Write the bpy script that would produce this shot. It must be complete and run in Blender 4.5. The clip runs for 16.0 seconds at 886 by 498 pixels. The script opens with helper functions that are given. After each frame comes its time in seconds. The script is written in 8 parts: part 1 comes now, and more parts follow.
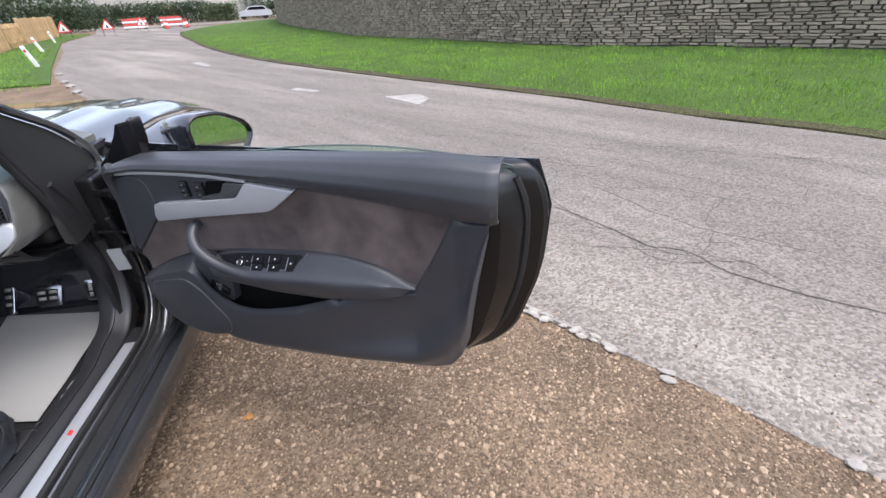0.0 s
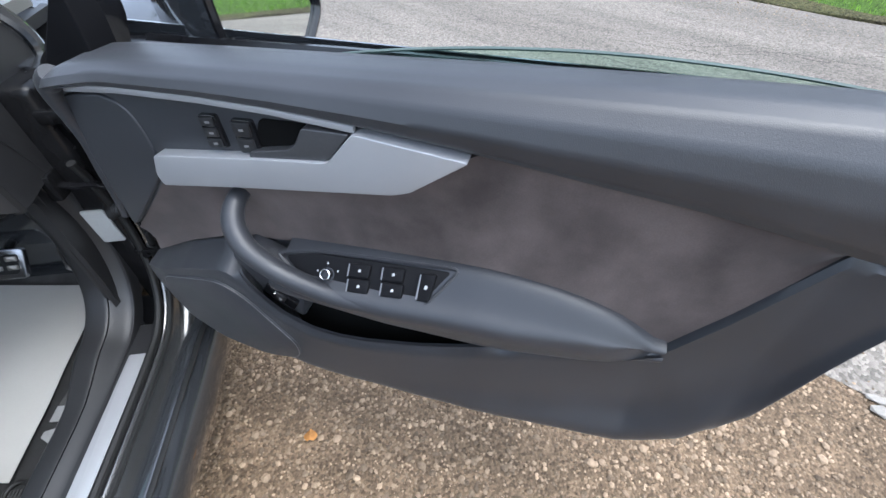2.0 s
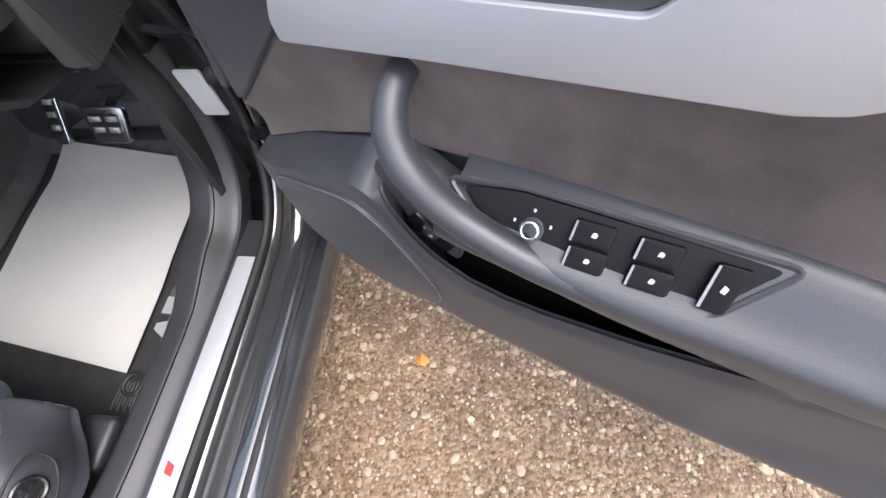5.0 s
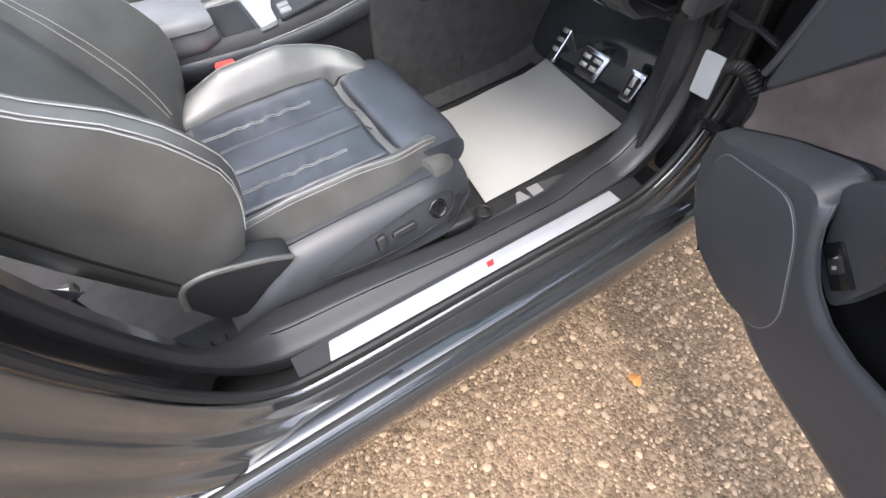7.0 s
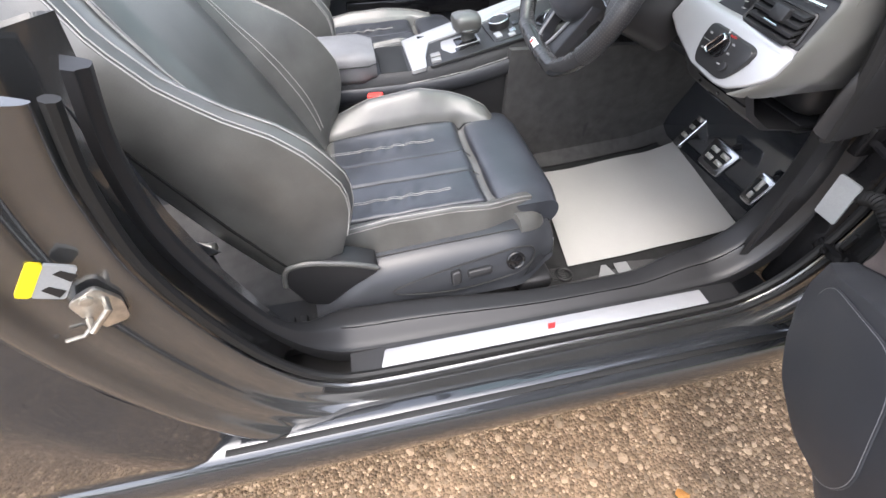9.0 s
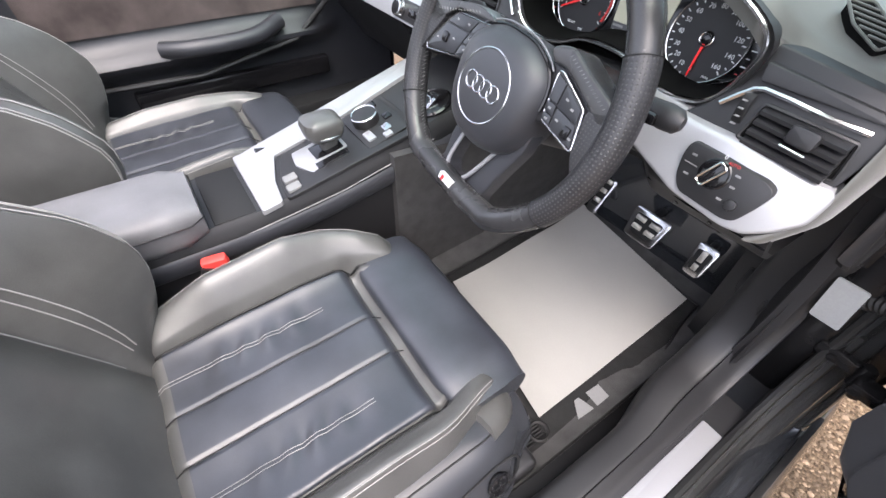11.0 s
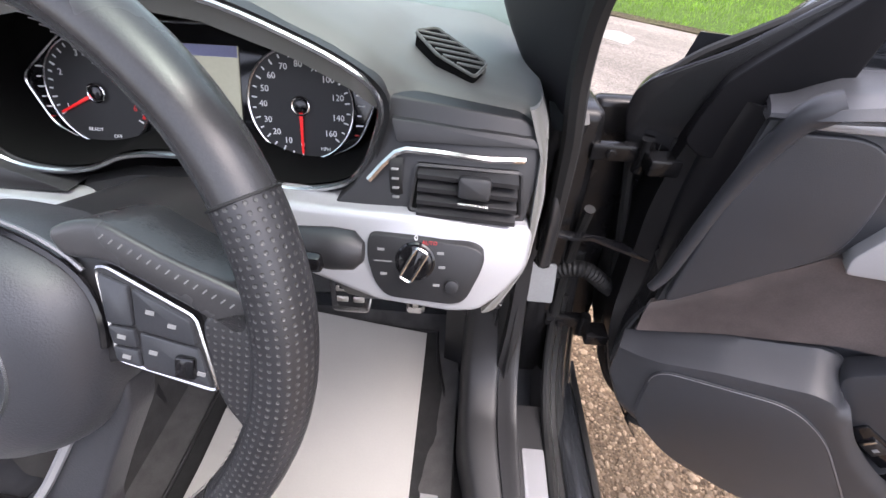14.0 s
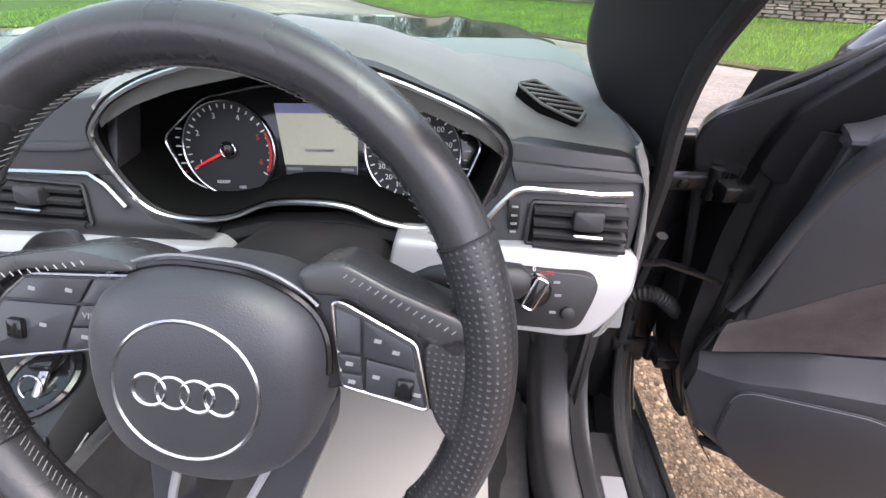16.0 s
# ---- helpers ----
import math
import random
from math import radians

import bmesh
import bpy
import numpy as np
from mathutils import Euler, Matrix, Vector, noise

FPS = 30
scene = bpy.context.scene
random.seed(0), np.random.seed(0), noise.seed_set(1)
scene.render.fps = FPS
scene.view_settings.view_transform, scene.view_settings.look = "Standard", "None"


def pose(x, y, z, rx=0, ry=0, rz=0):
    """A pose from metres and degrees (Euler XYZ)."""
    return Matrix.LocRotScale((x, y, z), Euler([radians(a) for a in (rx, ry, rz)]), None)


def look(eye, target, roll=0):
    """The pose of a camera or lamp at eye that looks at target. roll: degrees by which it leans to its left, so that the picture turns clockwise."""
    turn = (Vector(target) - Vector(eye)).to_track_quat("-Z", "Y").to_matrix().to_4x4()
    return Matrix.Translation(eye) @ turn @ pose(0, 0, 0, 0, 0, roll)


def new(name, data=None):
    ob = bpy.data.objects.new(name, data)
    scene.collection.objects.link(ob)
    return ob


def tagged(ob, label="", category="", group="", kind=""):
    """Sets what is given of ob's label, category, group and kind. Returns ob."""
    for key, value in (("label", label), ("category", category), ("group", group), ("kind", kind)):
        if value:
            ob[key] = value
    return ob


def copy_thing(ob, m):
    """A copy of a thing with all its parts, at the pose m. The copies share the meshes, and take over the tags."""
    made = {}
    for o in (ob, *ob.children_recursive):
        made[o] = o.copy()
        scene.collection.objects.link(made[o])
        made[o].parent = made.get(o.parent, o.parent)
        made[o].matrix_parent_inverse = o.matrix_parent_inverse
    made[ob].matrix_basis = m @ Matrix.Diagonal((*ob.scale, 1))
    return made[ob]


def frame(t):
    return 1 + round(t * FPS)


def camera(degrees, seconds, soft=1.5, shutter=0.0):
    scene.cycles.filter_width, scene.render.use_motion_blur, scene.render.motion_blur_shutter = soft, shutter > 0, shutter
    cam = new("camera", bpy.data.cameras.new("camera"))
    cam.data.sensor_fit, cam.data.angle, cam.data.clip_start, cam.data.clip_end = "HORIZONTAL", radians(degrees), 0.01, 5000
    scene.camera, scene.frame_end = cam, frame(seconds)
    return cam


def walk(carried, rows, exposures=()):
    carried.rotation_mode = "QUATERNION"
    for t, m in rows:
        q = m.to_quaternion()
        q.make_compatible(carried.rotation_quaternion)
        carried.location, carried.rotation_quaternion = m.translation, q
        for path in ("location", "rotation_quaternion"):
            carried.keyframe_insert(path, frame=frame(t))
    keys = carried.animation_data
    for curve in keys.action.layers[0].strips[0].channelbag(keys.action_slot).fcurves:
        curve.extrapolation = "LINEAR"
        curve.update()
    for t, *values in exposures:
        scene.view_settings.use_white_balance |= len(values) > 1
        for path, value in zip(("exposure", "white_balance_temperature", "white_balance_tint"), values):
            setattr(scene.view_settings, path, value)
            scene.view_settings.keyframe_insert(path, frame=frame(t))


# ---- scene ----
cam = camera(93.1, 16.0)
PATH = [
    (0, (1.668, -0.86, 1.302), (1.921, 0.837, 0.275), -3.0),
    (0.5, (1.686, -0.633, 1.281), (1.79, 1.057, 0.217), -1.6),
    (1, (1.648, -0.49, 1.249), (1.711, 1.125, 0.072), -1.1),
    (1.5, (1.484, -0.325, 1.213), (1.624, 1.193, -0.082), -1.3),
    (2, (1.374, -0.235, 1.16), (1.567, 1.182, -0.238), -0.5),
    (2.5, (1.335, -0.133, 1.107), (1.519, 1.123, -0.438), -0.4),
    (3, (1.332, 0.005, 1.026), (1.452, 1.062, -0.668), -3.1),
    (5.5, (1.15, 0.001, 1.01), (0.782, 0.955, -0.708), -6.6),
    (6, (1.093, -0.114, 1.031), (0.485, 0.825, -0.627), -3.8),
    (6.5, (1.11, -0.231, 1.039), (0.263, 0.582, -0.58), -2.4),
    (7, (1.147, -0.334, 1.038), (0.107, 0.315, -0.543), -0.7),
    (7.5, (1.209, -0.34, 1.046), (0.011, 0.082, -0.499), -0.6),
    (8, (1.288, -0.326, 1.072), (-0.034, -0.066, -0.406), -0.7),
    (10.5, (0.863, -0.26, 1.1), (-0.449, 0.198, -0.338), 1.5),
    (11, (0.76, -0.222, 1.099), (-0.388, 0.589, -0.323), 1.7),
    (11.5, (0.694, -0.203, 1.114), (-0.124, 0.975, -0.279), 1.9),
    (12, (0.714, -0.172, 1.116), (0.218, 1.216, -0.235), 3.4),
    (12.5, (0.721, -0.156, 1.108), (0.427, 1.282, -0.25), 3.9),
    (13, (0.701, -0.093, 1.086), (0.529, 1.373, -0.263), 4.0),
    (13.5, (0.658, -0.02, 1.055), (0.566, 1.51, -0.23), 3.4),
    (14, (0.643, -0.015, 1.061), (0.567, 1.555, -0.176), 2.6),
    (14.5, (0.642, -0.012, 1.073), (0.56, 1.577, -0.138), 1.4),
    (15, (0.623, -0.024, 1.074), (0.503, 1.583, -0.111), 0.3),
    (15.5, (0.582, -0.04, 1.072), (0.437, 1.593, -0.073), -0.4),
    (16, (0.544, -0.048, 1.079), (0.413, 1.607, -0.036), -0.6),
]
EXPOSURES = [(0.0, 1.68, 6150, 14), (1.5, 1.86, 5900, 9), (2.5, 2.06, 5750, 6), (3.0, 2.2, 6030, 15), (5.5, 2.46, 6350, 14), (8.0, 2.47, 6420, 12), (10.5, 2.36, 6560, 15), (12.5, 2.47, 6560, 18), (16.0, 2.43, 6560, 20)]
walk(cam, [(t, look(eye, target, roll)) for t, eye, target, roll in PATH], EXPOSURES)

# ---- sky and sun: a bright, thinly clouded day ----
SUN_EL, SUN_AZ = 65.0, 120.0
world = bpy.data.worlds.new("sky")
scene.world = world
world.use_nodes = True
wn, wl = world.node_tree.nodes, world.node_tree.links
wn.clear()
sky = wn.new("ShaderNodeTexSky")
sky.sky_type, sky.sun_disc = "NISHITA", False
sky.sun_elevation, sky.sun_rotation = radians(SUN_EL), radians(SUN_AZ)
sky.air_density, sky.dust_density, sky.ozone_density = 1.0, 3.0, 1.0
haze = wn.new("ShaderNodeHueSaturation")
haze.inputs["Saturation"].default_value = 0.5
bg = wn.new("ShaderNodeBackground")
bg.inputs["Strength"].default_value = 0.15
wout = wn.new("ShaderNodeOutputWorld")
wl.new(sky.outputs[0], haze.inputs["Color"])
wl.new(haze.outputs[0], bg.inputs["Color"])
wl.new(bg.outputs[0], wout.inputs["Surface"])
sun = new("sun", bpy.data.lights.new("sun", "SUN"))
sun.data.energy, sun.data.angle, sun.data.color = 0.45, radians(60), (1.0, 0.94, 0.87)
sun_way = Vector((math.sin(radians(SUN_AZ)) * math.cos(radians(SUN_EL)), math.cos(radians(SUN_AZ)) * math.cos(radians(SUN_EL)), math.sin(radians(SUN_EL))))
sun.matrix_world = look(sun_way * 60, (0, 0, 0))


# ---- materials ----
def mat(name, base, rough=0.5, metal=0.0, vary=0.15, scale=8.0, fine=0.1, fine_scale=300.0, bump=0.1, depth=0.001, coat=0.0, sheen=0.0,
        second=None, spread=0.5, per_object=0.0, rough_vary=0.08, specular=0.5):
    """Principled material: base colour varied at a broad and a fine scale (object metres), with fine relief."""
    m = bpy.data.materials.new(name)
    m.use_nodes = True
    n, k = m.node_tree.nodes, m.node_tree.links
    b = n["Principled BSDF"]
    b.inputs["Roughness"].default_value, b.inputs["Metallic"].default_value = rough, metal
    b.inputs["Coat Weight"].default_value, b.inputs["Sheen Weight"].default_value = coat, sheen
    b.inputs["Coat Roughness"].default_value = 0.04
    b.inputs["Specular IOR Level"].default_value = specular
    co = n.new("ShaderNodeTexCoord")
    wide, tiny = n.new("ShaderNodeTexNoise"), n.new("ShaderNodeTexNoise")
    for tex, s, d in ((wide, scale, 4.0), (tiny, fine_scale, 2.0)):
        tex.inputs["Scale"].default_value, tex.inputs["Detail"].default_value = s, d
        k.new(co.outputs["Object"], tex.inputs["Vector"])
    ramp = n.new("ShaderNodeMapRange")
    ramp.inputs["From Min"].default_value, ramp.inputs["From Max"].default_value = 0.5 - spread / 2, 0.5 + spread / 2
    k.new(wide.outputs["Fac"], ramp.inputs["Value"])
    mix = n.new("ShaderNodeMix")
    mix.data_type = "RGBA"
    other = second or tuple(min(1.0, c * (1 + 2 * vary)) for c in base)
    low = base if second else tuple(c * (1 - vary) for c in base)
    mix.inputs["A"].default_value, mix.inputs["B"].default_value = (*low, 1), (*other, 1)
    k.new(ramp.outputs["Result"], mix.inputs["Factor"])
    grain = n.new("ShaderNodeMapRange")
    grain.inputs["To Min"].default_value, grain.inputs["To Max"].default_value = 1 - fine, 1 + fine
    k.new(tiny.outputs["Fac"], grain.inputs["Value"])
    last = grain.outputs["Result"]
    if per_object:
        info, span = n.new("ShaderNodeObjectInfo"), n.new("ShaderNodeMapRange")
        isl, add = n.new("ShaderNodeNewGeometry"), n.new("ShaderNodeMath")
        k.new(info.outputs["Random"], add.inputs[0])
        k.new(isl.outputs["Random Per Island"], add.inputs[1])
        frac = n.new("ShaderNodeMath")
        frac.operation = "FRACT"
        k.new(add.outputs[0], frac.inputs[0])
        span.inputs["To Min"].default_value, span.inputs["To Max"].default_value = 1 - per_object, 1 + per_object
        k.new(frac.outputs[0], span.inputs["Value"])
        times = n.new("ShaderNodeMath")
        times.operation = "MULTIPLY"
        k.new(last, times.inputs[0])
        k.new(span.outputs["Result"], times.inputs[1])
        last = times.outputs[0]
    mul = n.new("ShaderNodeVectorMath")
    mul.operation = "SCALE"
    k.new(mix.outputs["Result"], mul.inputs[0])
    k.new(last, mul.inputs["Scale"])
    k.new(mul.outputs[0], b.inputs["Base Color"])
    rv = n.new("ShaderNodeMapRange")
    rv.inputs["To Min"].default_value, rv.inputs["To Max"].default_value = max(0.02, rough - rough_vary), min(1, rough + rough_vary)
    k.new(wide.outputs["Fac"], rv.inputs["Value"])
    k.new(rv.outputs["Result"], b.inputs["Roughness"])
    if bump:
        bp = n.new("ShaderNodeBump")
        bp.inputs["Strength"].default_value, bp.inputs["Distance"].default_value = bump, depth
        k.new(tiny.outputs["Fac"], bp.inputs["Height"])
        k.new(bp.outputs[0], b.inputs["Normal"])
    return m


def glow(name, colour, strength):
    m = mat(name, colour, 0.3, bump=0, vary=0.02)
    b = m.node_tree.nodes["Principled BSDF"]
    b.inputs["Emission Color"].default_value, b.inputs["Emission Strength"].default_value = (*colour, 1), strength
    return m


LEATHER = mat("black_leather", (0.072, 0.072, 0.068), 0.34, vary=0.2, scale=14, fine=0.15, fine_scale=700, bump=0.25, depth=0.0008, specular=0.8, rough_vary=0.10)
# seat leather with the bluish sky reflection put into its base colour
SEAT_LEATHER = mat("glossy_blue_black_leather", (0.030, 0.033, 0.040), 0.36, vary=0.25, scale=14, fine=0.15, fine_scale=700, bump=0.22, depth=0.0008, specular=0.75, rough_vary=0.12)
PANEL_LEATHER = mat("soft_black_panel", (0.024, 0.0255, 0.030), 0.42, vary=0.12, scale=9, fine=0.12, fine_scale=900, bump=0.35, depth=0.0006, sheen=0.05, specular=0.6)
# lighter copy of the black leather: skylight on the armrest painted in
ARM_LEATHER = mat("grey_armrest_leather", (0.13, 0.13, 0.135), 0.5, vary=0.15, scale=14, fine=0.15, fine_scale=700, bump=0.25, depth=0.0008)
SUEDE = mat("brown_grey_suede", (0.042, 0.033, 0.031), 0.95, vary=0.25, scale=8, fine=0.2, fine_scale=500, bump=0.15, depth=0.0005, sheen=0.14,
            second=(0.112, 0.090, 0.084), spread=0.32, specular=0.2)
RIM_LEATHER = mat("worn_rim_leather", (0.030, 0.030, 0.031), 0.27, vary=0.25, scale=18, fine=0.15, fine_scale=700, bump=0.15, depth=0.0005, rough_vary=0.12)
DARK_STEEL = mat("dark_oiled_steel", (0.16, 0.155, 0.15), 0.32, metal=0.8, vary=0.2, scale=40, bump=0.1)
PLASTIC = mat("black_plastic", (0.0155, 0.0155, 0.0165), 0.46, vary=0.12, fine_scale=1200, fine=0.12, bump=0.2, depth=0.0004)
DASH_PAD = mat("grey_black_dash_foam", (0.070, 0.070, 0.062), 0.48, vary=0.1, fine_scale=1100, fine=0.12, bump=0.25, depth=0.0005, sheen=0.30, specular=0.6)
GLOSS = mat("gloss_black", (0.008, 0.008, 0.009), 0.12, vary=0.05, bump=0, fine=0.03, rough_vary=0.04)
# near-black colour that paints the shade inside openings and hollows
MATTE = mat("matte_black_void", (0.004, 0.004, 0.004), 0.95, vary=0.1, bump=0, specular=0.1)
RUBBER = mat("black_rubber", (0.006, 0.006, 0.006), 0.65, vary=0.2, fine_scale=400, bump=0.1)
PAINT = mat("dark_grey_metallic_paint", (0.050, 0.054, 0.060), 0.13, metal=0.5, vary=0.05, fine=0.15, fine_scale=2500, bump=0, coat=1.0, rough_vary=0.03)
PAINT_INNER = mat("dusty_dark_grey_paint", (0.095, 0.097, 0.097), 0.17, metal=0.7, vary=0.3, scale=6, fine=0.2, fine_scale=900, bump=0.04, coat=1.0, rough_vary=0.08,
                  second=(0.15, 0.15, 0.147))
PAINT_BLACK = mat("gloss_black_body_paint", (0.005, 0.005, 0.0055), 0.30, vary=0.2, fine=0.2, fine_scale=900, bump=0.03, coat=0.12, specular=0.35)
SILVER = mat("satin_silver", (0.375, 0.379, 0.390), 0.36, metal=0.4, vary=0.03, fine=0.04, fine_scale=900, bump=0.04, depth=0.0003)
CHROME = mat("chrome", (0.60, 0.60, 0.61), 0.20, metal=1.0, vary=0.02, bump=0, fine=0.02)
STEEL = mat("zinc_steel", (0.5, 0.47, 0.42), 0.38, metal=0.9, vary=0.25, scale=60, bump=0.1)
CARPET = mat("black_carpet", (0.060, 0.059, 0.058), 0.98, vary=0.15, scale=30, fine=0.3, fine_scale=900, bump=0.5, depth=0.002, specular=0.15)
MAT_BLACK = mat("black_mat_pile", (0.020, 0.020, 0.020), 0.97, vary=0.15, scale=30, fine=0.35, fine_scale=900, bump=0.5, depth=0.002, specular=0.15)
PAPER = mat("white_paper", (0.335, 0.327, 0.307), 0.95, vary=0.04, scale=5, fine=0.03, bump=0.05, specular=0.1)
HINGE_BLACK = mat("satin_black_hinge_paint", (0.007, 0.007, 0.0075), 0.24, vary=0.2, scale=20, bump=0.05, specular=0.25)
SHUT_BLACK = mat("gloss_black_shut_face", (0.007, 0.007, 0.008), 0.26, vary=0.2, fine=0.1, bump=0.02, coat=0.25, rough_vary=0.10)
COVER_BLACK = mat("dark_satin_cover", (0.006, 0.006, 0.007), 0.55, vary=0.15, scale=9, fine=0.1, fine_scale=800, bump=0.1, depth=0.0004, specular=0.12)
SATIN_TRIM = mat("satin_black_trim", (0.030, 0.032, 0.036), 0.25, vary=0.1, scale=6, fine=0.08, fine_scale=800, bump=0.05, specular=0.4)
STITCH = mat("grey_thread", (0.30, 0.295, 0.285), 0.8, vary=0.1, bump=0)
DULL_SILVER = mat("dull_silver", (0.20, 0.20, 0.21), 0.42, metal=0.5, vary=0.1, bump=0)
PALE_INK = mat("pale_ink", (0.45, 0.45, 0.45), 0.6, vary=0.05, bump=0)
WHITE_INK = mat("white_ink", (0.7, 0.7, 0.7), 0.6, vary=0.02, bump=0)
GREY_INK = mat("grey_ink", (0.20, 0.20, 0.20), 0.6, vary=0.02, bump=0)
RED_INK = mat("red_ink", (0.55, 0.02, 0.02), 0.5, vary=0.05, bump=0)
RED_PLASTIC = mat("red_plastic", (0.75, 0.06, 0.05), 0.4, vary=0.05, bump=0)
YELLOW = mat("yellow_label", (0.85, 0.68, 0.02), 0.5, vary=0.03, bump=0)
LABEL = mat("pale_label", (0.30, 0.31, 0.31), 0.5, vary=0.08, bump=0)
MIRROR = mat("mirror_silver", (0.85, 0.88, 0.86), 0.02, metal=1.0, vary=0.01, bump=0, fine=0.0, rough_vary=0.01)
SCREEN = glow("display_grey", (0.16, 0.165, 0.13), 0.32)
TELLTALE = glow("red_telltale", (0.9, 0.05, 0.04), 0.6)
NEEDLE = glow("red_needle", (0.55, 0.012, 0.012), 0.12)


def glass_material(name, tint=(0.86, 0.93, 0.9), gloss=0.1):
    """Thin clear glass: what lies behind shows through, with a mirror sheen by angle."""
    m = bpy.data.materials.new(name)
    m.use_nodes = True
    n, k = m.node_tree.nodes, m.node_tree.links
    n.clear()
    out, mixs = n.new("ShaderNodeOutputMaterial"), n.new("ShaderNodeMixShader")
    clear, shine, fr, power = n.new("ShaderNodeBsdfTransparent"), n.new("ShaderNodeBsdfGlossy"), n.new("ShaderNodeLayerWeight"), n.new("ShaderNodeMath")
    clear.inputs["Color"].default_value = (*tint, 1)
    shine.inputs["Roughness"].default_value = 0.02
    power.operation = "POWER"
    power.inputs[1].default_value = 4.0
    k.new(fr.outputs["Facing"], power.inputs[0])
    k.new(power.outputs[0], mixs.inputs[0])
    k.new(clear.outputs[0], mixs.inputs[1])
    k.new(shine.outputs[0], mixs.inputs[2])
    k.new(mixs.outputs[0], out.inputs["Surface"])
    return m


GLASS = glass_material("window_glass", (0.80, 0.90, 0.86))


def perforated(name):
    """Black leather pierced with rows of small dusty holes."""
    m = mat(name, (0.022, 0.022, 0.024), 0.36, vary=0.1, fine_scale=800, bump=0)
    n, k = m.node_tree.nodes, m.node_tree.links
    b = n["Principled BSDF"]
    co = n.new("ShaderNodeUVMap")
    vor = n.new("ShaderNodeTexVoronoi")
    vor.inputs["Scale"].default_value, vor.inputs["Randomness"].default_value = 1.0, 0.0
    k.new(co.outputs[0], vor.inputs["Vector"])
    hole = n.new("ShaderNodeMapRange")
    hole.inputs["From Min"].default_value, hole.inputs["From Max"].default_value = 0.14, 0.27
    k.new(vor.outputs["Distance"], hole.inputs["Value"])
    mix = n.new("ShaderNodeMix")
    mix.data_type = "RGBA"
    mix.inputs["A"].default_value = (0.052, 0.052, 0.050, 1)
    k.new(b.inputs["Base Color"].links[0].from_socket, mix.inputs["B"])
    k.new(hole.outputs["Result"], mix.inputs["Factor"])
    k.new(mix.outputs["Result"], b.inputs["Base Color"])
    bp = n.new("ShaderNodeBump")
    bp.inputs["Strength"].default_value, bp.inputs["Distance"].default_value = 0.5, 0.0007
    k.new(hole.outputs["Result"], bp.inputs["Height"])
    k.new(bp.outputs[0], b.inputs["Normal"])
    return m


PERFORATED = perforated("perforated_leather")


# ---- shape tools ----
def V(*c):
    return Vector(c)


def part(name, bm, material, parent=None, label="", sharp=38):
    """Links a bmesh as one mesh object, under a thing or a part where one is given."""
    bmesh.ops.recalc_face_normals(bm, faces=bm.faces)
    me = bpy.data.meshes.new(name)
    bm.to_mesh(me)
    bm.free()
    me.materials.append(material)
    for p in me.polygons:
        p.use_smooth = True
    me.set_sharp_from_angle(angle=radians(sharp))
    ob = new(name, me)
    if parent:
        ob.parent = parent
    return tagged(ob, label)


def thing(name, label, category, group=""):
    ob = new(name)
    ob.empty_display_size = 0.1
    return tagged(ob, label, category, group)


def raw(verts, faces):
    bm = bmesh.new()
    vs = [bm.verts.new(v) for v in verts]
    for f in faces:
        try:
            bm.faces.new([vs[i] for i in f])
        except ValueError:
            pass
    return bm


def joined(*bms):
    out = bms[0]
    for b in bms[1:]:
        me = bpy.data.meshes.new("tmp")
        b.to_mesh(me)
        b.free()
        out.from_mesh(me)
        bpy.data.meshes.remove(me)
    return out


def moved(bm, m):
    bmesh.ops.transform(bm, matrix=m, verts=bm.verts)
    return bm


def spline(pts, n=6, closed=False):
    """Catmull-Rom through the points."""
    p = [Vector(q) for q in pts]
    out, c = [], len(p)
    for i in range(c if closed else c - 1):
        a, b = p[(i - 1) % c] if closed or i else p[0], p[i]
        d, e = p[(i + 1) % c], p[(i + 2) % c] if closed or i + 2 < c else p[-1]
        for j in range(n):
            t = j / n
            out.append(0.5 * (2 * b + (d - a) * t + (2 * a - 5 * b + 4 * d - e) * t * t + (3 * b - a - 3 * d + e) * t ** 3))
    if not closed:
        out.append(p[-1])
    return out


def rounded(pts, r, n=4):
    """A polygon with its corners rounded off."""
    p = [Vector(q) for q in pts]
    out = []
    for i, b in enumerate(p):
        a, c = p[i - 1], p[(i + 1) % len(p)]
        ra, rc = min(r, (a - b).length * 0.45), min(r, (c - b).length * 0.45)
        s, e = b + (a - b).normalized() * ra, b + (c - b).normalized() * rc
        for j in range(n + 1):
            t = j / n
            out.append((1 - t) ** 2 * s + 2 * t * (1 - t) * b + t * t * e)
    return out


def slab(pts, w0, w1, m=None, bevel=0.002, seg=2):
    """A plate with the outline pts (local x, y) from w0 to w1 along local z."""
    bm = bmesh.new()
    low = bm.faces.new([bm.verts.new((p[0], p[1], w0)) for p in pts])
    top = bmesh.ops.extrude_face_region(bm, geom=[low])
    vs = [g for g in top["geom"] if isinstance(g, bmesh.types.BMVert)]
    bmesh.ops.translate(bm, verts=vs, vec=(0, 0, w1 - w0))
    if bevel:
        rim = [e for e in bm.edges if len(e.link_faces) == 2 and e.calc_face_angle(0) > 0.6 and all(abs(v.co.z - w1) < 1e-6 for v in e.verts)]
        bmesh.ops.bevel(bm, geom=rim, offset=bevel, segments=seg, affect="EDGES", profile=0.5, clamp_overlap=True)
    return moved(bm, m) if m else bm


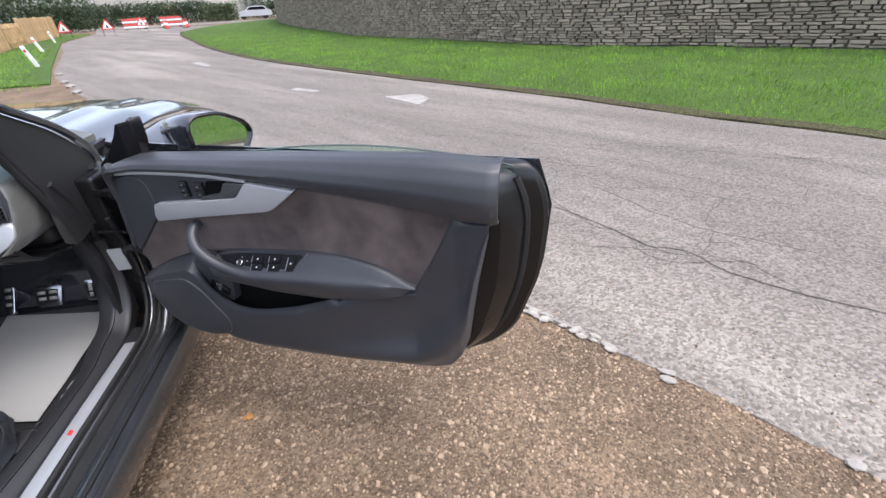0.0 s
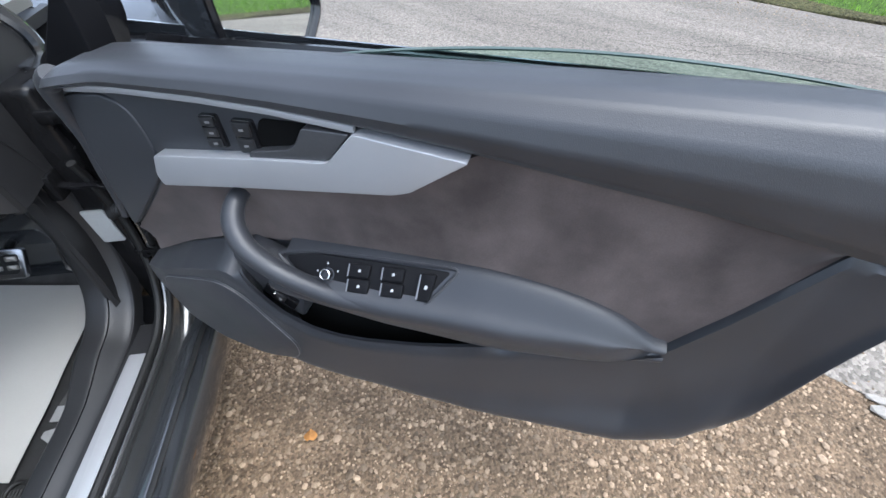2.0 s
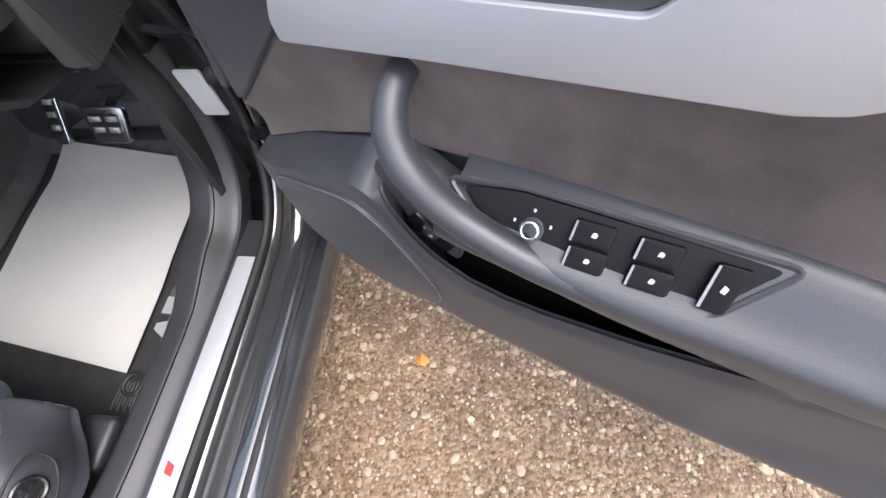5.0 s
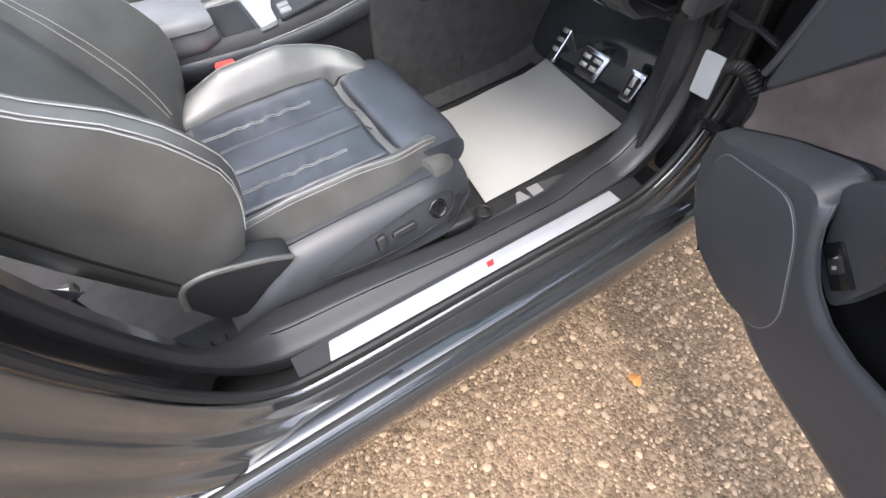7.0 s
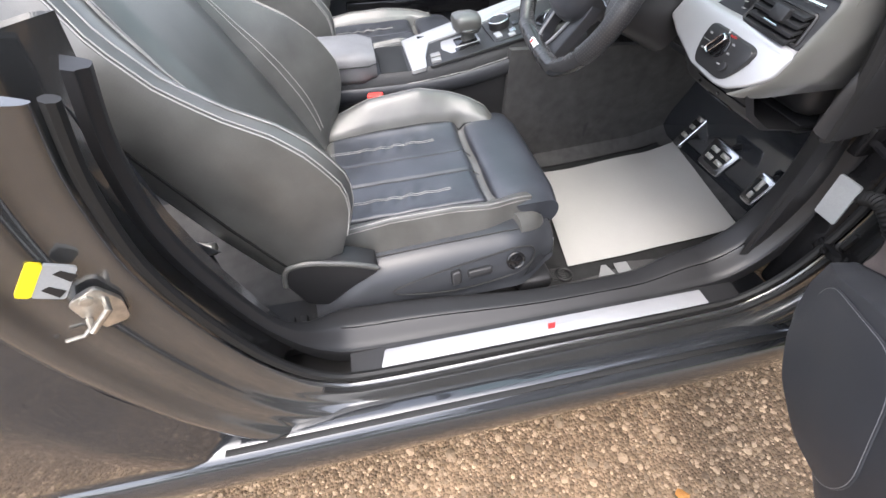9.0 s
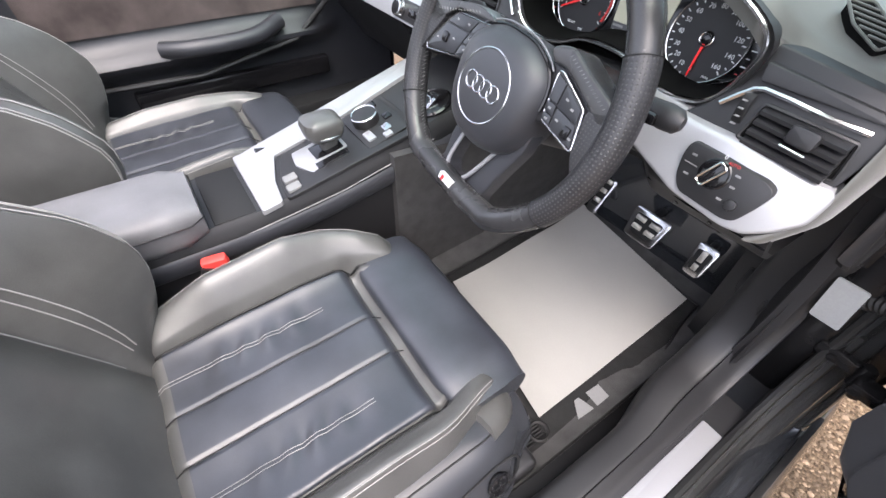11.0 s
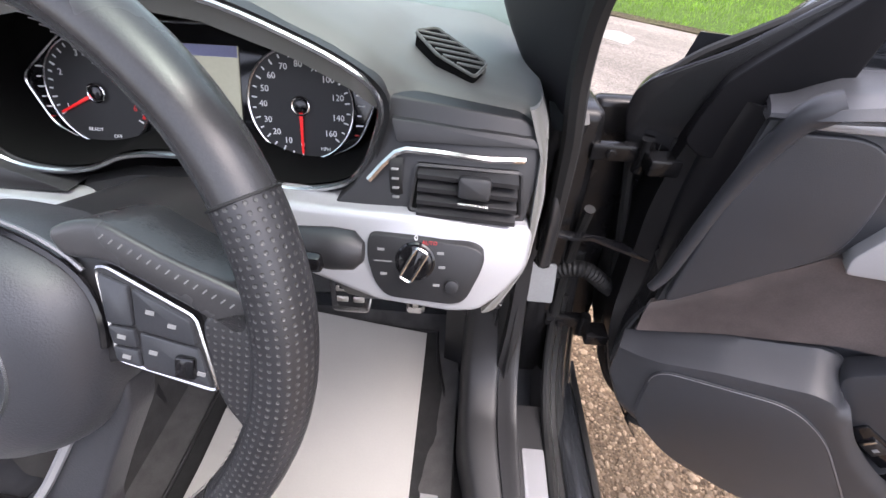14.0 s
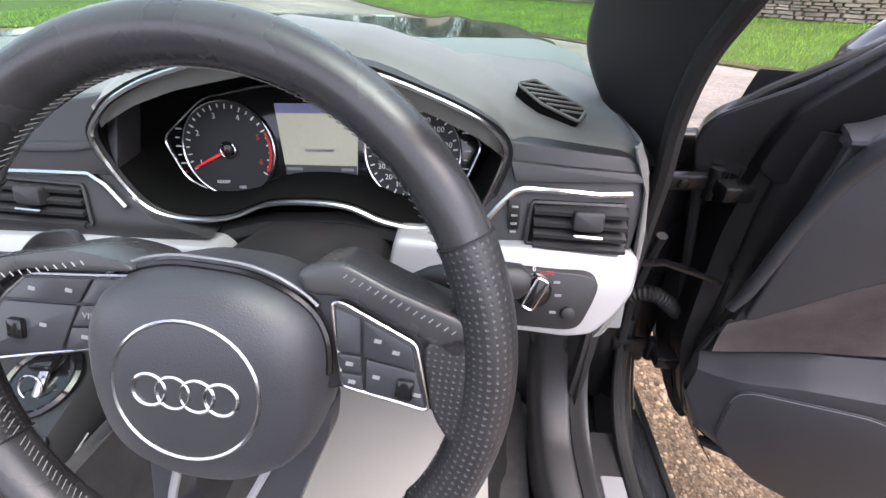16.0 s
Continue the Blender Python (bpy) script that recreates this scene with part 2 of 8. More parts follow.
def box(x0, x1, y0, y1, z0, z1, bevel=0.004, seg=2, m=None):
    bm = bmesh.new()
    bmesh.ops.create_cube(bm, size=1.0)
    bmesh.ops.scale(bm, vec=(x1 - x0, y1 - y0, z1 - z0), verts=bm.verts)
    bmesh.ops.translate(bm, vec=((x0 + x1) / 2, (y0 + y1) / 2, (z0 + z1) / 2), verts=bm.verts)
    if bevel:
        bmesh.ops.bevel(bm, geom=list(bm.edges), offset=bevel, segments=seg, affect="EDGES", profile=0.5, clamp_overlap=True)
    return moved(bm, m) if m else bm


def loft(rings, caps=True, closed=True, loop=False):
    """Skins rings of equal count."""
    n = len(rings[0])
    verts = [v for r in rings for v in r]
    faces = []
    for i in range(len(rings) if loop else len(rings) - 1):
        a, b = i * n, (i + 1) % len(rings) * n
        for j in range(n if closed else n - 1):
            faces.append((a + j, a + (j + 1) % n, b + (j + 1) % n, b + j))
    if caps and not loop:
        faces += [tuple(range(n)), tuple(range((len(rings) - 1) * n, len(rings) * n))]
    return raw(verts, faces)


def frames_along(pts, closed, up=None):
    """Tangent, side and up at each point, carried without twist, or with a fixed side axis."""
    p = [Vector(q) for q in pts]
    c, out, side = len(p), [], None
    for i in range(c):
        a = p[i - 1] if i or closed else p[0]
        b = p[(i + 1) % c] if i < c - 1 or closed else p[-1]
        t = (b - a).normalized()
        if up is not None:
            side = (Vector(up) - t * t.dot(Vector(up))).normalized()
        else:
            ref = side or (V(0, 0, 1) if abs(t.z) < 0.9 else V(1, 0, 0))
            side = (ref - t * t.dot(ref)).normalized()
        out.append((p[i], t, side.copy(), t.cross(side)))
    return out


def tube(pts, r, sides=8, closed=False, flat=1.0, up=None):
    """A round cord along pts; r may be a list. flat squeezes it along the side axis."""
    fr = frames_along(pts, closed, up)
    rr = r if isinstance(r, (list, tuple)) else [r] * len(fr)
    rings = [[p + s * (math.cos(k) * q * flat) + u * (math.sin(k) * q) for k in (2 * math.pi * j / sides for j in range(sides))] for (p, t, s, u), q in zip(fr, rr)]
    return loft(rings, caps=not closed, loop=closed)


def sweep(pts, section, side, closed=False, ring=True):
    """A section (along side, along side x tangent) swept along pts."""
    rings = [[p + s * a + u * b for a, b in section] for p, t, s, u in frames_along(pts, closed, side)]
    return loft(rings, caps=not closed and ring, closed=ring, loop=closed)


def sheet(fn, nu, nv, thick=0.004, away=None):
    """A surface fn(u, v), 0..1, given thickness on its rear side (or along away)."""
    top = [[Vector(fn(i / nu, j / nv)) for j in range(nv + 1)] for i in range(nu + 1)]
    verts, back = [], []
    for i in range(nu + 1):
        for j in range(nv + 1):
            du = top[min(i + 1, nu)][j] - top[max(i - 1, 0)][j]
            dv = top[i][min(j + 1, nv)] - top[i][max(j - 1, 0)]
            nn = Vector(away) if away is not None else -du.cross(dv).normalized()
            verts.append(top[i][j])
            back.append(top[i][j] + nn * thick)
    w, c = nv + 1, (nu + 1) * (nv + 1)
    faces = []
    for i in range(nu):
        for j in range(nv):
            a = i * w + j
            faces += [(a, a + 1, a + w + 1, a + w), (c + a, c + a + w, c + a + w + 1, c + a + 1)]
    edge = [i * w for i in range(nu + 1)] + [nu * w + j for j in range(1, w)] + [i * w + nv for i in range(nu - 1, -1, -1)] + [j for j in range(nv - 1, 0, -1)]
    for a, b in zip(edge, edge[1:] + edge[:1]):
        faces.append((a, b, c + b, c + a))
    return raw(verts + back, faces)


def disc(r, w0, w1, m=None, sides=32, bevel=0.001):
    return slab([(r * math.cos(2 * math.pi * i / sides), r * math.sin(2 * math.pi * i / sides)) for i in range(sides)], w0, w1, m, bevel)


def ring(r, t, m=None, sides=40, w=0.0):
    b = tube([V(r * math.cos(2 * math.pi * i / sides), r * math.sin(2 * math.pi * i / sides), w) for i in range(sides)], t, 6, closed=True, up=(0, 0, 1))
    return moved(b, m) if m else b


def basis(o, x, y, z):
    """The frame with origin o and these axes."""
    m = Matrix.Identity(4)
    for i, c in enumerate((x, y, z, o)):
        for j in range(3):
            m[j][i] = c[j]
    return m


def lerp(xs, ys, x):
    return float(np.interp(x, xs, ys))


def smooth01(t):
    t = max(0.0, min(1.0, t))
    return t * t * (3 - 2 * t)


LETTERS = []


def letters(text, size, m, material, parent, name="lettering", label=""):
    """Lettering in the built-in font, centred at m, turned into meshes at the end of the script."""
    cu = bpy.data.curves.new(name, "FONT")
    cu.body, cu.size, cu.align_x, cu.align_y, cu.extrude, cu.resolution_u = text, size, "CENTER", "CENTER", 0.0002, 2
    cu.materials.append(material)
    ob = new(name, cu)
    ob.matrix_world = m
    LETTERS.append((ob, parent, label))


# ---- ground, road, verge, wall ----
def noisy_ground(name, a, b, rough, scale_big, scale_mid, stones, stone_scale, bump, depth, pale=None, streak=None):
    """Ground colour from three noises and a cell pattern of small stones."""
    m = bpy.data.materials.new(name)
    m.use_nodes = True
    n, k = m.node_tree.nodes, m.node_tree.links
    p = n["Principled BSDF"]
    p.inputs["Roughness"].default_value = rough
    p.inputs["Specular IOR Level"].default_value = 0.3
    co = n.new("ShaderNodeTexCoord")
    along_way = co.outputs["Object"]
    if streak is not None:
        turn, stretch = n.new("ShaderNodeVectorRotate"), n.new("ShaderNodeMapping")
        turn.rotation_type = "Z_AXIS"
        turn.inputs["Angle"].default_value = radians(streak)
        stretch.inputs["Scale"].default_value = (0.16, 1.0, 1.0)
        k.new(co.outputs["Object"], turn.inputs["Vector"])
        k.new(turn.outputs[0], stretch.inputs["Vector"])
        along_way = stretch.outputs[0]

    def tex(kind, scale, detail=4.0):
        t = n.new(kind)
        t.inputs["Scale"].default_value = scale
        if kind == "ShaderNodeTexNoise":
            t.inputs["Detail"].default_value = detail
        k.new(along_way if kind == "ShaderNodeTexNoise" else co.outputs["Object"], t.inputs["Vector"])
        return t

    def mixed(fac, one, two, lo=0.35, hi=0.65):
        r = n.new("ShaderNodeMapRange")
        r.inputs["From Min"].default_value, r.inputs["From Max"].default_value = lo, hi
        k.new(fac, r.inputs["Value"])
        x = n.new("ShaderNodeMix")
        x.data_type = "RGBA"
        k.new(r.outputs["Result"], x.inputs["Factor"])
        for key, c in (("A", one), ("B", two)):
            if isinstance(c, tuple):
                x.inputs[key].default_value = (*c, 1)
            else:
                k.new(c, x.inputs[key])
        return x.outputs["Result"]

    big, mid, cell = tex("ShaderNodeTexNoise", scale_big), tex("ShaderNodeTexNoise", scale_mid, 6), tex("ShaderNodeTexVoronoi", stone_scale)
    ground_colour = mixed(big.outputs["Fac"], a, b)
    ground_colour = mixed(mid.outputs["Fac"], ground_colour, tuple(c * 0.62 for c in a), 0.5, 0.8)
    if pale:
        far = tex("ShaderNodeTexNoise", scale_big * 0.37)
        ground_colour = mixed(far.outputs["Fac"], ground_colour, pale, 0.52, 0.70)
    tone = n.new("ShaderNodeSeparateColor")
    k.new(cell.outputs["Color"], tone.inputs[0])
    grey = n.new("ShaderNodeMapRange")
    grey.inputs["To Min"].default_value, grey.inputs["To Max"].default_value = 1 - stones, 1 + stones
    k.new(tone.outputs[0], grey.inputs["Value"])
    out = n.new("ShaderNodeVectorMath")
    out.operation = "SCALE"
    k.new(ground_colour, out.inputs[0])
    k.new(grey.outputs["Result"], out.inputs["Scale"])
    k.new(out.outputs[0], p.inputs["Base Color"])
    bp = n.new("ShaderNodeBump")
    bp.inputs["Strength"].default_value, bp.inputs["Distance"].default_value = bump, depth
    k.new(cell.outputs["Distance"], bp.inputs["Height"])
    bp.invert = True
    k.new(bp.outputs[0], p.inputs["Normal"])
    return m


GRAVEL = noisy_ground("tan_gravel", (0.207, 0.145, 0.092), (0.127, 0.090, 0.057), 0.9, 2.2, 9.0, 0.45, 130.0, 0.9, 0.006)
ASPHALT = noisy_ground("worn_asphalt", (0.215, 0.192, 0.165), (0.16, 0.142, 0.122), 0.85, 1.6, 5.0, 0.40, 85.0, 1.0, 0.006, pale=(0.31, 0.277, 0.235), streak=52)
VERGE = noisy_ground("verge_soil_and_moss", (0.07, 0.13, 0.018), (0.055, 0.10, 0.016), 0.95, 1.2, 14.0, 0.35, 60.0, 0.8, 0.02)
SOIL = noisy_ground("dark_verge_edge", (0.085, 0.085, 0.035), (0.07, 0.055, 0.035), 0.95, 2.0, 20.0, 0.4, 60.0, 0.8, 0.02)
STONE = mat("weathered_limestone", (0.32, 0.275, 0.215), 0.92, vary=0.3, scale=3, fine=0.3, fine_scale=45, bump=0.6, depth=0.01, per_object=0.32,
            second=(0.24, 0.205, 0.16), specular=0.2)
MORTAR = mat("dark_wall_core", (0.17, 0.155, 0.13), 0.95, vary=0.3, scale=6, fine=0.3, fine_scale=60, bump=0.5, depth=0.02)
PEBBLE = mat("gravel_pebbles", (0.235, 0.173, 0.116), 0.85, vary=0.25, scale=25, fine=0.15, fine_scale=300, bump=0.2, depth=0.001, per_object=0.55, specular=0.3)
GRASS = mat("grass_blades", (0.14, 0.255, 0.028), 0.7, vary=0.35, scale=1.6, fine=0.25, fine_scale=30, bump=0, per_object=0.4, specular=0.25)
PALE_STONE = mat("pale_edging_stone", (0.27, 0.25, 0.22), 0.85, vary=0.2, scale=9, fine=0.2, fine_scale=120, bump=0.3, depth=0.002)

# The gravel side and the far side of the road, and the foot of the wall, from behind the car to the far end.
NEAR_EDGE = [(13, -16), (9, -9), (5.3, -3.2), (3.05, -0.37), (2.51, 0.34), (2.2, 0.75), (0, 3.6), (-2.7, 7.2), (-5.2, 10.7), (-7.1, 13.8), (-10.6, 20.7), (-15.5, 30), (-19.6, 41.8), (-25, 52)]
FAR_EDGE = [(20, -20), (14.5, -11), (9.0, -2.2), (6.33, 2.25), (5.5, 3.3), (4.42, 5.03), (2.9, 7.05), (1.57, 8.83), (-0.3, 11.5), (-2.04, 14.3), (-4.4, 19.0), (-6.6, 24.2), (-9, 30), (-11.2, 37.5), (-10.2, 46)]
WALL_FOOT = [(28, -20), (22, -11), (15.6, -1.2), (12.2, 3.8), (10.67, 5.7), (9.13, 7.4), (6.47, 9.65), (4.36, 13.2), (1.65, 17.6), (0.2, 22), (-1.46, 27), (-3.2, 33), (-5.0, 41), (-7.2, 54)]


def along(pts, n):
    """n points spread evenly by length along a smooth line through pts."""
    s = spline([(x, y, 0) for x, y in pts], 12)
    run = [0.0]
    for a, b in zip(s, s[1:]):
        run.append(run[-1] + (b - a).length)
    return [V(*(lerp(run, [p[i] for p in s], run[-1] * j / (n - 1)) for i in range(3))) for j in range(n)]


ground = part("ground", sheet(lambda u, v: (-160 + 320 * u, -120 + 320 * v, 0), 40, 40, 0.3, (0, 0, -1)), GRAVEL)
tagged(ground, "tan gravel forecourt with small loose stones", "ground", kind="structure")

near_line, far_line, wall_line = along(NEAR_EDGE, 120), along(FAR_EDGE, 120), along(WALL_FOOT, 120)


def road_at(u, v):
    i = min(int(u * 119), 118)
    f = u * 119 - i
    a, b = near_line[i].lerp(near_line[i + 1], f), far_line[i].lerp(far_line[i + 1], f)
    p = a.lerp(b, v)
    wob = 0.05 * noise.noise(V(p.x * 1.3, p.y * 1.3, 3)) if v in (0.0, 1.0) else 0
    return V(p.x + wob, p.y + wob, 0.003 + 0.022 * math.sin(math.pi * v) ** 0.5)


road = part("road", sheet(road_at, 238, 14, 0.05, (0, 0, -1)), ASPHALT)
tagged(road, "worn pale grey asphalt lane bending past the forecourt", "road", kind="structure")
cross = part("road", sheet(lambda u, v: (-70 + 120 * u, 50 + 9 * v + 2 * u, 0.03), 24, 4, 0.05, (0, 0, -1)), ASPHALT)
tagged(cross, "grey asphalt road crossing at the junction", "road", kind="structure")


def verge_at(u, v):
    i = min(int(u * 119), 118)
    f = u * 119 - i
    a, b = far_line[i].lerp(far_line[i + 1], f), wall_line[i].lerp(wall_line[i + 1], f)
    p = a.lerp(b, v)
    lift = 0.02 + 0.09 * smooth01(v * 9) + 0.06 * v + 0.03 * noise.noise(V(p.x, p.y, 0)) * smooth01(v * 9)
    return V(p.x, p.y, lift)


verge = part("verge", sheet(verge_at, 200, 24, 0.15, (0, 0, -1)), VERGE)
tagged(verge, "bright green grass verge between lane and stone wall", "grass verge", kind="structure")
LEFT = [(-5.4, 10.6), (-7.4, 14.2), (-11, 21), (-16, 30.5), (-20, 42), (-34, 48), (-60, 40), (-40, 14), (-16, 9.4)]
left_verge = part("verge", slab(LEFT, -0.1, 0.035, bevel=0), VERGE)
tagged(left_verge, "short green grass beside the wooden fence", "grass verge", kind="structure")

# soil lip where the verge has broken away towards the lane
lip = part("verge_edge", sheet(lambda u, v: verge_at(0.06 + 0.8 * u, 0) + V(-0.07 + 0.09 * v + 0.05 * noise.noise(V(u * 60, v, 7)), -0.05 + 0.07 * v, 0.004 + 0.035 * v + 0.02 * noise.noise(V(u * 90, v, 1))), 240, 2, 0.05, (0, 0, -1)), SOIL)
tagged(lip, "dark bare soil edge of the verge", "soil edge", kind="structure")


def scatter(name, spots, shape, faces, material, label, category):
    """One stuff object out of many small copies of a shape. spots: rows of (place, 3x3 turn and scale)."""
    shape = np.array(shape)
    n, verts, polys = len(shape), [], []
    for i, (place, turn) in enumerate(spots):
        verts.append(shape @ np.array(turn).T + np.array(place))
        polys += [tuple(j + i * n for j in f) for f in faces]
    me = bpy.data.meshes.new(name)
    me.from_pydata(np.concatenate(verts).tolist(), [], polys)
    me.materials.append(material)
    ob = new(name, me)
    return tagged(ob, label, category, kind="stuff")


def lane_side(x, y):
    """Below zero on the gravel side of the lane's near edge."""
    ys = [p.y for p in near_line]
    return x - lerp(ys, [p.x for p in near_line], y)


rng = np.random.default_rng(4)
ico = bmesh.new()
bmesh.ops.create_icosphere(ico, subdivisions=1, radius=1.0)
ICO_V, ICO_F = [tuple(v.co) for v in ico.verts], [tuple(v.index for v in f.verts) for f in ico.faces]
ico.free()
spots = []
while len(spots) < 44000:
    x, y = rng.uniform(0.72, 3.2), rng.uniform(-1.7, 2.2)
    if lane_side(x, y) > rng.uniform(-0.06, 0.10):
        continue
    patchy = noise.noise(V(x * 2.2, y * 2.2, 5))
    if rng.random() > 0.80 + 0.6 * patchy:
        continue
    r = min(0.013, rng.lognormal(-5.66, 0.46))
    a = rng.uniform(0, 6.283)
    c, s = math.cos(a), math.sin(a)
    k = r * rng.uniform(0.7, 1.3, 3)
    spots.append(((x, y, r * 0.12), [[c * k[0], -s * k[1], 0.2 * r * rng.normal()], [s * k[0], c * k[1], 0.2 * r * rng.normal()], [0, 0, 0.62 * k[2]]]))
scatter("gravel_pebbles", spots, ICO_V, ICO_F, PEBBLE, "small rounded tan and grey pebbles pressed into gravel", "gravel")

fallen = thing("fallen_leaf", "small dry orange-brown leaf lying on the gravel", "leaf")
part("leaf_blade", sheet(lambda u, v: (1.077 + 0.018 * (u - 0.5) * math.sin(math.pi * min(1, 0.15 + v * 0.8)) * 2, 0.272 + 0.030 * (v - 0.5), 0.011 + 0.004 * math.cos(6 * (u - 0.5))), 6, 6, 0.0006, (0, 0, -1)), mat("dry_leaf", (0.42, 0.19, 0.05), 0.8, vary=0.2, scale=60, bump=0.1), fallen)

# grit on the worn lane
spots = []
while len(spots) < 5000:
    x, y = rng.uniform(1.2, 5.2), rng.uniform(-1.8, 4.0)
    if lane_side(x, y) < 0:
        continue
    r = rng.uniform(0.002, 0.0055)
    spots.append(((x, y, 0.018), np.diag(r * rng.uniform(0.7, 1.3, 3)).tolist()))
scatter("road_grit", spots, ICO_V, ICO_F, PEBBLE, "fine pale grit on the worn asphalt lane", "grit")

# broken pale edging along the near side of the lane
edging, chalk = [], []
for i in range(60):
    y = -0.45 + 0.03 * i + rng.uniform(-0.02, 0.02)
    if rng.random() < 0.82:
        continue
    x = y * 0 + lerp([p.y for p in near_line], [p.x for p in near_line], y) + rng.uniform(-0.03, 0.03)
    r = rng.uniform(0.010, 0.026)
    edging.append(((x, y, 0.008), [[r * 1.3, r * 0.5 * rng.normal(), 0], [-r * 0.6, r, 0], [0, 0, 0.008]]))
for i in range(34):
    k = i / 33
    x, y, r = 2.25 + 0.30 * k + rng.uniform(-0.035, 0.02), 0.675 - 0.375 * k + rng.uniform(-0.02, 0.02), rng.uniform(0.006, 0.022)
    chalk.append(((x, y, 0.010), [[r * 1.2, r * 0.5 * rng.normal(), 0], [-r * 0.7, r, 0], [0, 0, 0.006]]))
for x, y in ((-6.25, 12.5), (-5.16, 10.73), (-4.0, 8.97), (-2.75, 7.2), (-4.6, 9.9), (-1.8, 5.9)):
    edging.append(((x, y, 0.03), [[0.09, 0.03, 0], [-0.05, 0.12, 0], [0, 0, 0.04]]))
scatter("edging_chips", chalk, ICO_V, ICO_F, mat("chalky_stone", (0.30, 0.275, 0.24), 0.9, vary=0.2, scale=30, fine=0.2, fine_scale=200, bump=0.3, per_object=0.15), "chalky white broken chips at the lane edge", "stones")
scatter("edging_stones", edging, ICO_V, ICO_F, PALE_STONE, "broken pale stones along the edge of the lane", "stones")

# worn pale patch and marks on the lane, and its cracks
PATCH = mat("pale_road_patch", (0.27, 0.255, 0.23), 0.85, vary=0.2, scale=6, fine=0.25, fine_scale=90, bump=0.3)
CRACK = mat("dark_crack", (0.05, 0.045, 0.04), 0.95, vary=0.3, bump=0)
for outline in ([(1.88, 5.98), (2.42, 6.0), (2.55, 5.6), (2.33, 5.2), (2.2, 5.45)], [(0.3, 7.3), (0.75, 6.9), (0.85, 7.0), (0.4, 7.45)], [(-3.2, 13.2), (-2.5, 12.0), (-2.35, 12.1), (-3.0, 13.3)]):
    tagged(part("road_mark", slab(rounded([V(x, y, 0) for x, y in outline], 0.08), 0.0, 0.0295, bevel=0), PATCH), "worn pale patch on the asphalt lane", "road mark", kind="structure")
for start, heading, length in (((2.75, 1.1), -0.62, 2.6), ((3.3, 0.95), -0.35, 2.2), ((3.2, 2.2), -0.5, 2.0), ((2.6, 2.6), -0.85, 3.2), ((2.9, 3.4), -0.95, 3.4), ((2.2, 3.9), -0.85, 4.0), ((1.4, 3.0), -0.95, 2.2), ((3.6, 2.9), -0.9, 2.6)):
    pts, p, h = [], V(*start, 0.0255), heading
    for i in range(int(length / 0.05)):
        h += rng.normal() * 0.34 - (h - heading) * 0.12
        p = p + V(math.cos(h), math.sin(h), 0) * 0.05
        pts.append(p.copy())
    tagged(part("road_crack", tube(pts, [0.0012 + 0.002 * abs(noise.noise(q * 6)) for q in pts], 5, flat=0.5, up=(0, 0, 1)), CRACK), "thin dark crack in the asphalt", "crack", kind="structure")

for way in ([(2.85, 1.62), (3.05, 1.20), (3.15, 0.98), (3.30, 0.90), (3.36, 0.70), (3.45, 0.56), (3.60, 0.38), (3.85, 0.16)], [(3.25, 1.90), (3.40, 1.45), (3.55, 1.12), (3.75, 0.90), (3.95, 0.70)]):
    pts = [p + V(0.02 * noise.noise(p * 9), 0.02 * noise.noise(p * 9 + V(5, 0, 0)), 0) for p in spline([(x, y, 0.024) for x, y in way], 12)]
    tagged(part("road_crack", tube(pts, [0.003 + 0.004 * abs(noise.noise(q * 7)) for q in pts], 5, flat=0.4, up=(0, 0, 1)), CRACK), "dark open crack in the asphalt", "crack", kind="structure")

# grass on the verge
BLADE = [(-0.5, 0, 0), (0.5, 0, 0), (0.28, 0.25, 0.6), (0, 0.7, 1.0)]
spots = []
while len(spots) < 52000:
    u, v = rng.beta(2.0, 2.6) * 0.72 + 0.08, rng.beta(1.0, 1.35)
    p = verge_at(u, v)
    a, h = rng.uniform(0, 6.283), rng.uniform(0.035, 0.095) * (0.8 + 0.5 * noise.noise(p * 1.7))
    w, lean = 0.007, rng.uniform(0.2, 1.0)
    c, s = math.cos(a), math.sin(a)
    spots.append((tuple(p - V(0, 0, 0.004)), [[c * w, -s * h * lean, 0], [s * w, c * h * lean, 0], [0, 0, h]]))
scatter("grass", spots, BLADE, [(0, 1, 2), (0, 2, 3)], GRASS, "bright green uneven grass on the roadside verge", "grass")
spots = []
while len(spots) < 6000:
    x, y = rng.uniform(-14, -5.2), rng.uniform(9.6, 24)
    if lane_side(x, y) > -0.5:
        continue
    a, h = rng.uniform(0, 6.283), rng.uniform(0.03, 0.09)
    c, s = math.cos(a), math.sin(a)
    spots.append(((x, y, 0.03), [[c * 0.012, -s * h, 0], [s * 0.012, c * h, 0], [0, 0, h]]))
scatter("grass", spots, BLADE, [(0, 1, 2), (0, 2, 3)], GRASS, "short green grass beside the wooden fence", "grass")

# the wall: a core, and courses of thin stones in front of it
WALL_H = 2.5
core = part("stone_wall", sheet(lambda u, v: verge_at(u, 1.0) + V(0.06, 0.10, -0.1) + V(0, 0, (WALL_H + 0.1) * v), 119, 4, 0.4, (0.55, 0.75, 0)), MORTAR)
tagged(core, "long weathered dry-stone wall of thin limestone courses", "stone wall", kind="structure")


